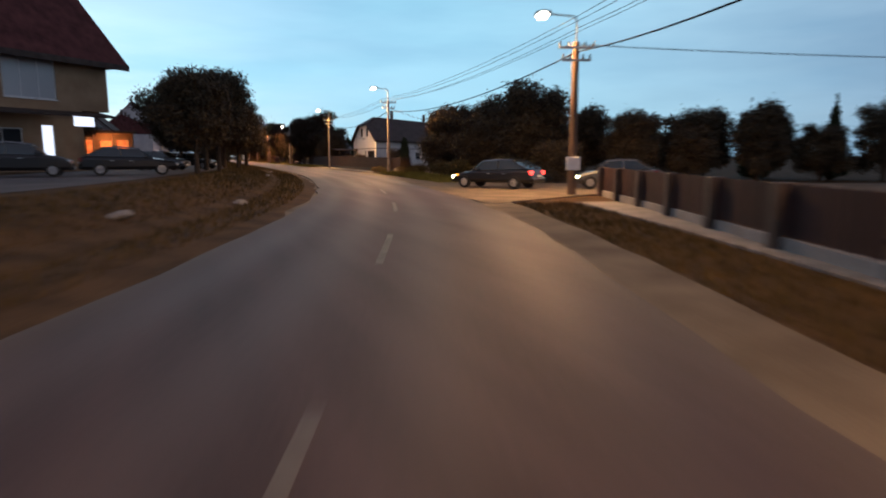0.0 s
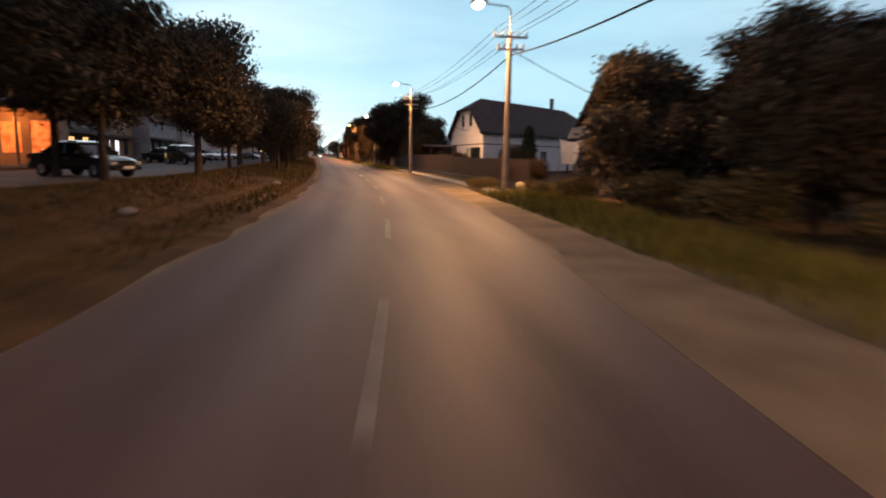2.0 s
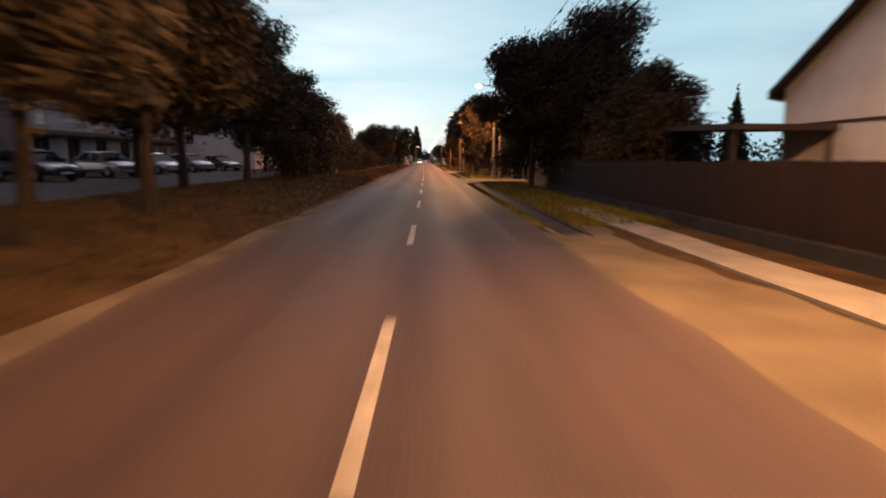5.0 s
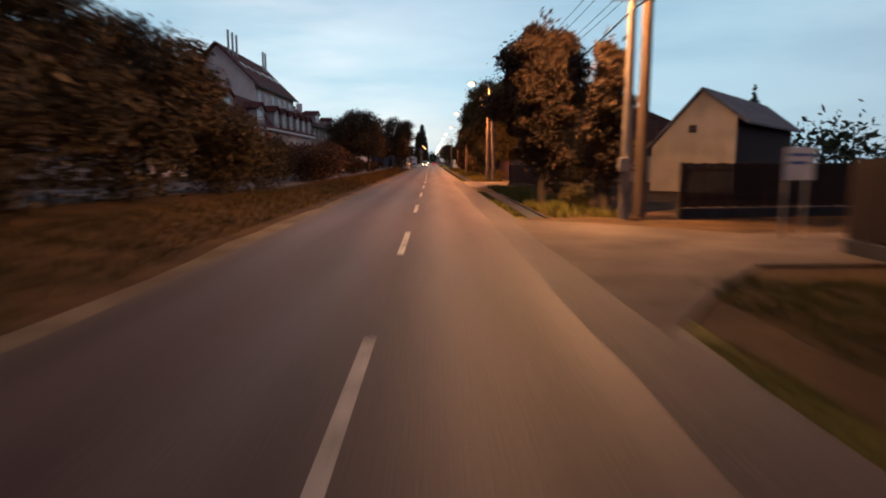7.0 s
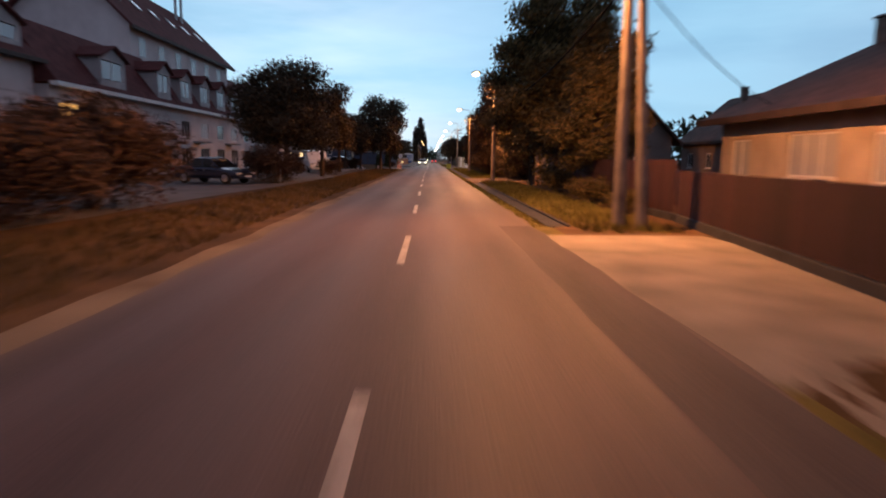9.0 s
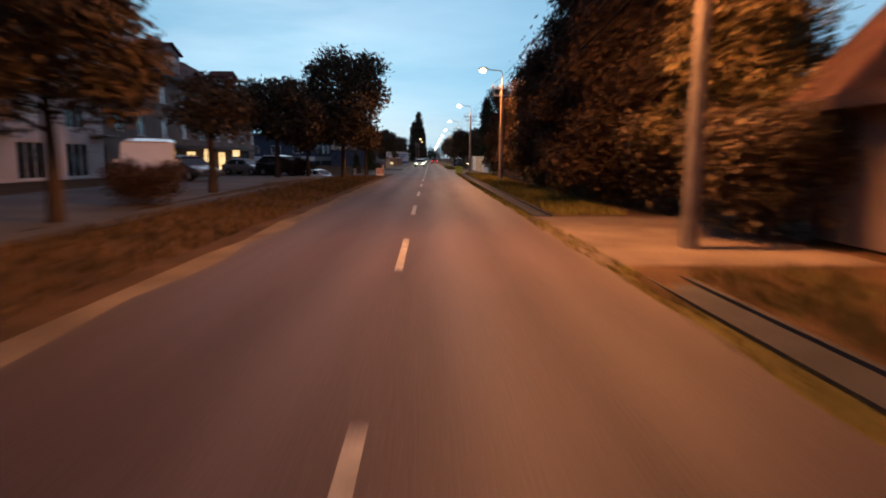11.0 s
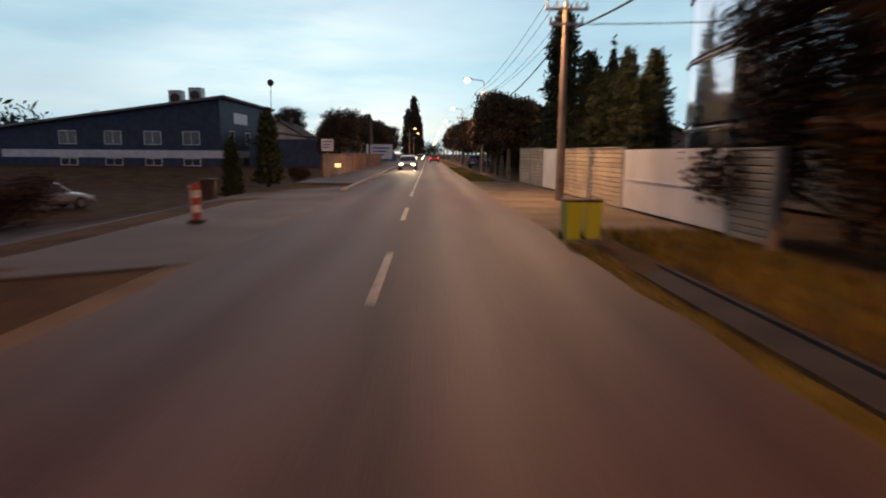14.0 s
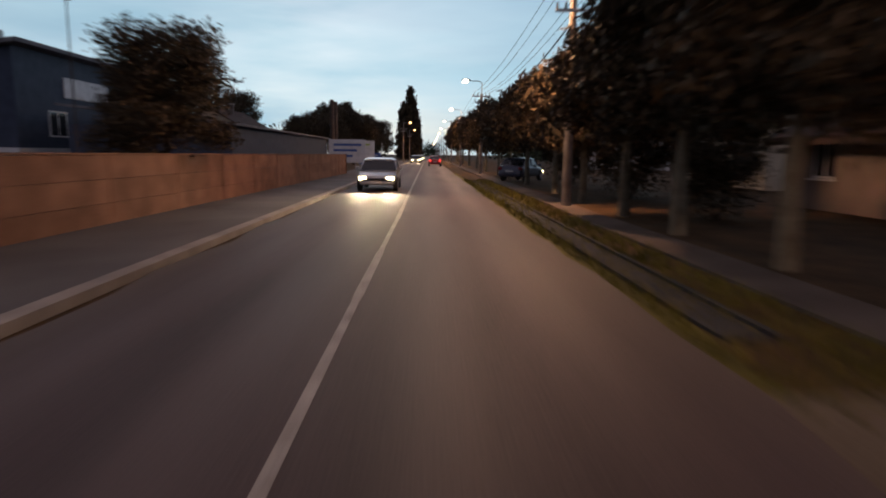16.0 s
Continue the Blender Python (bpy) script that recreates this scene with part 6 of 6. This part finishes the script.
def make_car(kind, paint, at, turn, label, lights=False, tail=False, group="parked cars"):
    """A car with its nose towards -y, then turned."""
    s = SHAPES[kind]
    L, top = s["size"]
    c = base("van" if kind == "van" else "car", at, turn, label, "van" if kind == "van" else "car", group)
    y = lambda u: (u - 0.5) * L
    rings = []
    for u, belt, hw in s["belt"]:
        low = 0.30 if 0.02 < u < 0.98 else 0.36
        rings.append([(-hw * 0.86, y(u), low), (-hw, y(u), low + 0.16), (-hw, y(u), belt - 0.14), (-hw * 0.94, y(u), belt - 0.03), (-hw * 0.6, y(u), belt + 0.02), (hw * 0.6, y(u), belt + 0.02), (hw * 0.94, y(u), belt - 0.03), (hw, y(u), belt - 0.14), (hw, y(u), low + 0.16), (hw * 0.86, y(u), low)])
    body = part("body", loft(rings), PAINTS[paint], c, smooth=False)
    cab = s["cab"]
    wide = s["belt"][4][2]
    inset = 0.80 if kind != "van" else 0.93
    (u0, z0), (u1, z1), (u2, z2), (u3, z3) = cab
    glass = bmesh.new()
    outline = [(u0, z0, wide * 0.92), (u1, z1 - 0.05, wide * inset), (u2, z2 - 0.05, wide * inset), (u3, z3, wide * 0.9)]
    lft = [glass.verts.new((-h, y(u), z)) for u, z, h in outline]
    rgt = [glass.verts.new((h, y(u), z)) for u, z, h in outline]
    glass.faces.new(lft), glass.faces.new(rgt[::-1])
    for k in range(4):
        glass.faces.new((lft[k], rgt[k], rgt[(k + 1) % 4], lft[(k + 1) % 4]))
    part("window_glass", glass, PAINTS[paint] if kind == "van" else CAR_GLASS, c, "dark reflecting windows" if kind != "van" else "")
    h = wide * inset
    roof = loft([[(-h - 0.01, y(u1) - 0.04, z1 - 0.07), (-h * 0.8, y(u1) - 0.06, z1), (h * 0.8, y(u1) - 0.06, z1), (h + 0.01, y(u1) - 0.04, z1 - 0.07)],
                 [(-h - 0.01, y((u1 + u2) / 2), z2 - 0.04), (-h * 0.8, y((u1 + u2) / 2), z2 + 0.03), (h * 0.8, y((u1 + u2) / 2), z2 + 0.03), (h + 0.01, y((u1 + u2) / 2), z2 - 0.04)],
                 [(-h - 0.01, y(u2) + 0.05, z2 - 0.07), (-h * 0.8, y(u2) + 0.07, z2), (h * 0.8, y(u2) + 0.07, z2), (h + 0.01, y(u2) + 0.05, z2 - 0.07)]])
    part("roof", roof, PAINTS[paint], c)
    um, zm = (u1 + u2) / 2 + 0.01, (z1 + z2) / 2
    for sgn in (-1, 1):
        for ua, za, ub, zb in ((u0 + 0.02, z0, u1, z1 - 0.05), (um, s["belt"][4][1], um, zm - 0.03), (u3 - 0.03, z3, u2, z2 - 0.05)):
            part("pillar", tube((sgn * (wide * 0.915), y(ua), za), (sgn * (h + 0.006), y(ub), zb), 0.038, 0.034, 6), PAINTS[paint], c)
        part("mirror", box(sgn * (wide + 0.10) - 0.09, sgn * (wide + 0.10) + 0.09, y(u0 + 0.07) - 0.06, y(u0 + 0.07) + 0.06, z0 + 0.03, z0 + 0.17, 0.03), PAINTS[paint], c)
        for ud in (um + 0.06, u0 + 0.2):
            part("door_handle", box(sgn * wide - 0.012, sgn * wide + 0.012, y(ud), y(ud) + 0.2, s["belt"][4][1] - 0.2, s["belt"][4][1] - 0.17), RIM, c)
        hb = s["belt"][1][1]
        part("headlight", box(sgn * 0.60 - 0.18, sgn * 0.60 + 0.18, y(0.012) - 0.03, y(0.05), hb - 0.16, hb - 0.01, 0.03), HEAD_ON if lights else HEAD_OFF, c, "bright headlight" if lights else "")
        tb = s["belt"][-2][1]
        part("tail_light", box(sgn * 0.68 - 0.12, sgn * 0.68 + 0.12, y(0.965), y(0.99) + 0.035, tb - 0.24, tb - 0.05, 0.02), TAIL_ON if tail else TAIL_OFF, c)
        for uw in (0.185, 0.80):
            w = new("wheel")
            w.parent = c
            w.location = (sgn * (wide - 0.09), y(uw), 0.32)
            tyre = bmesh.new()
            bmesh.ops.create_cone(tyre, cap_ends=True, segments=20, radius1=0.32, radius2=0.32, depth=0.21, matrix=Matrix.Rotation(math.pi / 2, 4, "Y"))
            bmesh.ops.bevel(tyre, geom=[e for e in tyre.edges if len(e.link_faces) == 2 and any(len(f.verts) > 4 for f in e.link_faces)], offset=0.03, segments=2, affect="EDGES", profile=0.5)
            part("tyre", tyre, RUBBER, w)
            rim = bmesh.new()
            for k in range(7):
                a = k * math.tau / 7
                add_tube(rim, (sgn * 0.108, 0, 0), (sgn * 0.108, math.cos(a) * 0.2, math.sin(a) * 0.2), 0.035, 0.025, 5)
            bmesh.ops.create_cone(rim, cap_ends=True, segments=18, radius1=0.2, radius2=0.19, depth=0.02, matrix=Matrix.Translation((sgn * 0.097, 0, 0)) @ Matrix.Rotation(math.pi / 2, 4, "Y"))
            part("rim", rim, RIM, w)
    part("grille", box(-0.36, 0.36, y(0.0) - 0.012, y(0.03), 0.50, 0.64 if kind in ("suv", "van") else 0.58, 0.02), RUBBER, c)
    part("front_bumper", box(-0.72, 0.72, y(0.0) - 0.05, y(0.03), 0.30, 0.46, 0.04), PAINTS[paint], c)
    part("rear_bumper", box(-0.74, 0.74, y(0.975), y(1.0) + 0.05, 0.32, 0.55, 0.04), PAINTS[paint], c)
    part("number_plate", box(-0.26, 0.26, y(0.0) - 0.066, y(0.0) - 0.052, 0.36, 0.47), PLATE, c)
    part("number_plate", box(-0.26, 0.26, y(1.0) + 0.052, y(1.0) + 0.066, 0.60, 0.71), PLATE, c)
    return c


# waiting at the side street
waiting = make_car("estate", "black", (1.35, -83.4, 0.0), 215, "dark estate car waiting at the side street with its lights on", True, True, "cars at the side street")
part("indicator", box(0.80, 0.90, -2.02, -1.85, 0.62, 0.72, 0.02), AMBER, waiting)
make_car("hatch", "grey", (6.6, -86.2, 0.0), 240, "grey hatchback behind at the side street with its lights on", True, False, "cars at the side street")
# parked along the shops
Z = 0.47
for kind, paint, x, y, turn, text in (("estate", "black", -16.5, -75.6, 95, "black estate car parked on the service road"), ("suv", "black", -21.2, -77.0, 95, "black off-roader parked beside the black estate"), ("hatch", "grey", -15.8, -60.0, 70, "grey hatchback parked by the kiosk"),
                                      ("saloon", "black", -13.6, -52.5, 60, "dark saloon parked under trees"), ("saloon", "black", -18.4, -16.0, 62, "black saloon parked nose-in by the shops"), ("suv", "grey", -18.8, -4.5, 62, "dark grey off-roader parked by the shops"),
                                      ("estate", "dark_blue", -19.0, 2.8, 62, "dark blue estate parked by the shops"), ("hatch", "silver", -19.0, 9.5, 62, "silver hatchback parked by the shops"), ("saloon", "silver", -19.2, 16.5, 62, "silver saloon parked by the shops"),
                                      ("suv", "black", -15.6, -21.5, 40, "black off-roader parked on the service road"), ("hatch", "silver", -19.2, 23.0, 62, "pale silver hatchback parked by the shops"), ("saloon", "grey", -19.2, 30.0, 62, "grey saloon parked by the shops")):
    make_car(kind, paint, (x, y, ground_z(-12, y) + 0.012), turn, text)
for kind, paint, x, y, turn, text in (("saloon", "dark_blue", -12.6, 82.6, 70, "dark blue saloon parked by the apartments"), ("van", "white", -11.9, 109.2, 20, "white panel van parked on the service road"), ("saloon", "grey", -15.0, 121.0, 55, "grey saloon parked behind the white van"),
                                      ("hatch", "dark_red", -17.8, 125.5, 60, "dark red hatchback parked by the shops"), ("suv", "silver", -17.0, 70, 80, "silver off-roader parked in front of the apartments"), ("hatch", "grey", -18.5, 63, 80, "grey hatchback parked in front of the apartments"),
                                      ("suv", "black", -13.0, 136.5, 70, "black off-roader parked by the shrubs"), ("estate", "silver", -20.4, 171.0, 150, "silver estate standing in the side street"), ("hatch", "silver", -17.5, 141, 70, "pale hatchback parked by the shops")):
    make_car(kind, paint, (x, y, ground_z(x - line_x(y), y) + 0.03), turn, text)
make_car("hatch", "white", (-12.9, 152.6, ground_z(-11.9, 152.6) + 0.035), 58, "white hatchback with its lights on in the side street", True, True, "cars in the side street")
# traffic far ahead
make_car("saloon", "red", (0.1, 262, 0.0), 180, "red saloon far ahead with its tail lights on", False, True, "traffic ahead")
for k, (y, p) in enumerate(((203, "silver"), (292, "grey"), (318, "black"), (352, "silver"), (400, "black"))):
    make_car("saloon", p, (line_x(y) - 1.5, y, 0.0), 0, "oncoming car with bright headlights", True, False, "oncoming traffic")
    for dx in (-0.6, 0.6) if k < 2 else ():
        beam = new("headlight_beam", bpy.data.lights.new("headlight_beam", "SPOT"))
        beam.data.energy, beam.data.color, beam.data.spot_size, beam.data.spot_blend, beam.data.shadow_soft_size = 900, (1.0, 0.80, 0.45), radians(70), 0.8, 0.08
        beam.matrix_world = look((line_x(y) - 1.5 + dx, y - 2.4, 0.62), (line_x(y) - 1.5 + dx, y - 22.0, 0.0))
make_car("hatch", "dark_blue", (5.4, 214, 0.0), 150, "dark hatchback parked under the trees with its lights on", True, False)


# ---- small roadside things ----
def wheelie_bin(x, y, turn):
    b = base("wheelie_bin", (x, y, 0.0), turn, "yellow-green plastic wheelie bin on the verge", "bin", "bins")
    part("body", loft([[(-0.15, -0.2, 0.08), (0.15, -0.2, 0.08), (0.15, 0.2, 0.08), (-0.15, 0.2, 0.08)], [(-0.2, -0.26, 0.9), (0.2, -0.26, 0.9), (0.2, 0.26, 0.9), (-0.2, 0.26, 0.9)]]), BIN_GREEN, b)
    part("lid", box(-0.22, 0.22, -0.29, 0.29, 0.905, 0.97, 0.03), TRIM_DARK, b, "dark lid")
    b.scale = (0.84, 0.84, 0.84)
    part("handle", tube((-0.18, 0.30, 0.93), (0.18, 0.30, 0.93), 0.02, 0.02), BIN_GREEN, b)
    for s in (-1, 1):
        part("wheel", tube((s * 0.14, 0.22, 0.10), (s * 0.2, 0.22, 0.10), 0.10, 0.10, 14), RUBBER, b)


wheelie_bin(2.17, 150.4, 4)
wheelie_bin(2.57, 150.45, -6)
a = base("sandwich_board", (-5.35, 142.4, 0.0), 10, "small red and white sandwich board on the verge", "sandwich board")
for s in (-1, 1):
    leaf = part("board", box(-0.34, 0.34, -0.015, 0.015, 0, 0.66, 0.008), SIGN_WHITE, a)
    leaf.matrix_local = pose(0, s * 0.22, 0, s * 12, 0, 0)
    part("panel", box(-0.30, 0.30, s * 0.022 - 0.004, s * 0.022 + 0.004, 0.16, 0.60), SIGN_RED, leaf, "red printed panel")
    for z in (0.24, 0.36, 0.48):
        part("text_bar", box(-0.22, 0.22, s * 0.03 - 0.002, s * 0.03 + 0.002, z, z + 0.05), SIGN_WHITE, leaf)
b = base("bollard", (-5.95, 153.2, 0.0), 0, "short red and white striped traffic marker", "bollard")
part("foot", box(-0.16, 0.16, -0.16, 0.16, 0, 0.08, 0.02), RUBBER, b)
for k in range(5):
    part("band", tube((0, 0, 0.08 + 0.17 * k), (0, 0, 0.246 + 0.17 * k), 0.085, 0.085, 14), SIGN_RED if k % 2 == 0 else SIGN_WHITE, b)
blk = base("concrete_pillar", (-10.5, 165.2, ground_z(-9.4, 165.2)), 10, "stout pale concrete gate pillar with a cap", "gate pillar")
part("shaft", box(-0.18, 0.18, -0.18, 0.18, 0, 0.72, 0.02), CONCRETE, blk)
part("cap", box(-0.22, 0.22, -0.22, 0.22, 0.723, 0.80, 0.02), CONCRETE, blk)
bn = base("waste_bin", (-9.95, 165.5, ground_z(-8.9, 165.5)), 0, "dark lidded waste bin beside the pillar", "bin")
part("body", loft([[(-0.24, -0.24, 0.02), (0.24, -0.24, 0.02), (0.24, 0.24, 0.02), (-0.24, 0.24, 0.02)], [(-0.32, -0.3, 0.88), (0.32, -0.3, 0.88), (0.32, 0.3, 0.88), (-0.32, 0.3, 0.88)]]), TRIM_DARK, bn)
part("lid", box(-0.34, 0.34, -0.32, 0.32, 0.885, 0.95, 0.03), TRIM_DARK, bn)


def board_sign(x, y, w, h, z, turn, face, label, legs=2, bars=3, ink=None):
    s = base("sign_board", (x, y, 0), turn, label, "sign board", "sign boards")
    for k in range(legs):
        px = (k - (legs - 1) / 2) * w * 0.7
        part("leg", tube((px, 0.05, -0.1), (px, 0.05, z + h * 0.9), 0.035, 0.035), STEEL, s)
    part("panel", box(-w / 2, w / 2, -0.02, 0.012, z, z + h, 0.01), face, s)
    for k in range(bars):
        part("text_bar", box(-w * 0.38, w * (0.38 - 0.12 * k), -0.028, -0.022, z + h * (0.72 - 0.24 * k), z + h * (0.82 - 0.24 * k)), ink or SIGN_BLUE, s)
    return s


board_sign(-7.0, 178.4, 0.75, 0.75, 1.75, 8, SIGN_WHITE, "white square notice board on a post", 1)
board_sign(-7.4, 226.0, 3.0, 1.9, 0.9, 5, SIGN_WHITE, "large white advertising board")
board_sign(-9.6, 250.0, 4.6, 2.0, 1.2, 5, SIGN_WHITE, "large pale advertising board with green print", 3, 3, BIN_GREEN)
board_sign(-9.0, 262.0, 3.0, 1.6, 0.2, 5, SIGN_BLUE, "large blue advertising board on posts", 2, 2, SIGN_WHITE)
board_sign(7.8, 22.8, 1.1, 0.7, 1.25, 30, SIGN_WHITE, "white notice sign on posts by the side street", 2, 2)
board_sign(10.6, 21.6, 2.6, 1.5, 1.1, 20, SIGN_WHITE, "large white sign panel beside the side street", 2, 0)
board_sign(-9.2, 84.0, 0.5, 0.7, 1.4, 0, SIGN_WHITE, "small white sign on a post", 1, 2)
for y in (231, 233.2):
    tagged(part("tall_post", tube((-9.4, y, 0), (-9.4, y, 6.4), 0.22, 0.18, 10), TRIM_DARK), "tall dark post beside the road", "post", "tall posts")
lb = base("light_box", (-6.7, 180.6, 0.0), 0, "small lit yellow sign box on a low stand", "light box")
part("stand", tube((0, 0, 0), (0, 0, 0.7), 0.04, 0.04), STEEL, lb)
part("box", box(-0.2, 0.2, -0.06, 0.06, 0.7, 0.95, 0.02), LIT_YELLOW, lb)
mb = base("meter_box", (1.45, -90.25, 0.0), -19, "white meter box on the wooden pole", "meter box")
part("case", box(-0.28, 0.28, -0.32, -0.1, 1.05, 1.6, 0.02), SIGN_WHITE, mb)
part("door", box(-0.24, 0.24, -0.332, -0.322, 1.09, 1.56), SIGN_WHITE, mb)
part("bracket", box(-0.05, 0.05, -0.1, 0.25, 1.2, 1.3), STEEL, mb)
mb = base("meter_box", (5.4, 27.6, 0.0), 0, "grey meter box on the concrete pole", "meter box")
part("case", box(-0.15, 0.15, -0.36, -0.18, 1.35, 1.75, 0.02), CONCRETE, mb)
part("bracket", box(-0.05, 0.25, -0.18, 0.2, 1.45, 1.55), STEEL, mb)
yb = base("parcel_bags", (5.0, -53.4, 0.0), 0, "pale cloth sacks lying beside the pole", "sacks")
for k, (x, y, r) in enumerate(((0, 0, 0.26), (0.45, -0.3, 0.22), (0.2, 0.45, 0.2))):
    bm = bmesh.new()
    bmesh.ops.create_icosphere(bm, subdivisions=2, radius=1.0, matrix=Matrix.LocRotScale((x, y, r * 0.85), None, (r, r * 0.9, r)))
    for v in bm.verts:
        v.co += Vector(v.co).normalized() * (0.05 * math.sin(v.co.x * 9 + k) * math.sin(v.co.z * 8) + 0.03 * math.sin(v.co.y * 23 + v.co.z * 17))
    part("sack", bm, surface("sack_cloth", (0.14, 0.125, 0.085), (0.28, 0.255, 0.18), 0.9, 3.0, 30.0, 0.4), yb, smooth=True)
for k, (off, y) in enumerate(((-6.2, -99), (-5.2, -92), (-5.0, -47), (-6.0, -66))):
    x, yy = along(y, off)
    st = bmesh.new()
    bmesh.ops.create_icosphere(st, subdivisions=2, radius=1.0, matrix=Matrix.LocRotScale((0, 0, 0.05), None, (0.3, 0.22, 0.12)))
    for v in st.verts:
        v.co += Vector((math.sin(v.co.y * 11 + k), math.cos(v.co.x * 9), math.sin(v.co.x * 7 + k))) * 0.04
    ob = tagged(part("boulder", st, CONCRETE), "pale rough stone lying in the verge grass", "stone", "verge stones")
    ob.matrix_world = pose(x, yy, ground_z(off, y), 0, 0, 40 * k)
# woods that close the view
far = []
rnd = random.Random(9)
for x, y, r, h in ((70, 150, 40, 9), (60, 250, 30, 8), (75, 60, 40, 9), (60, 10, 25, 8), (40, 128, 12, 8), (38, 100, 10, 7), (50, -100, 16, 8), (-75, 240, 40, 9), (-60, 330, 34, 10), (45, 340, 30, 9), (-30, 400, 26, 11), (35, 420, 24, 10), (90, -80, 40, 9), (70, -130, 40, 9), (-70, 40, 26, 8), (-75, -60, 30, 9), (0, -260, 80, 10), (-2, 730, 30, 12)):
    for k in range(16):
        far.append(((x + rnd.uniform(-r, r) * 0.5, y + rnd.uniform(-r, r), h * rnd.uniform(0.25, 0.5)), (rnd.uniform(4, 7), rnd.uniform(4, 7), h * rnd.uniform(0.45, 0.6))))
tagged(link_mesh("distant_woods", leaf_mesh("distant_woods", far, 60000, 0.55, 91, None, 0.7), NEEDLE), "dark belt of distant trees on the horizon", "woods", kind="stuff")
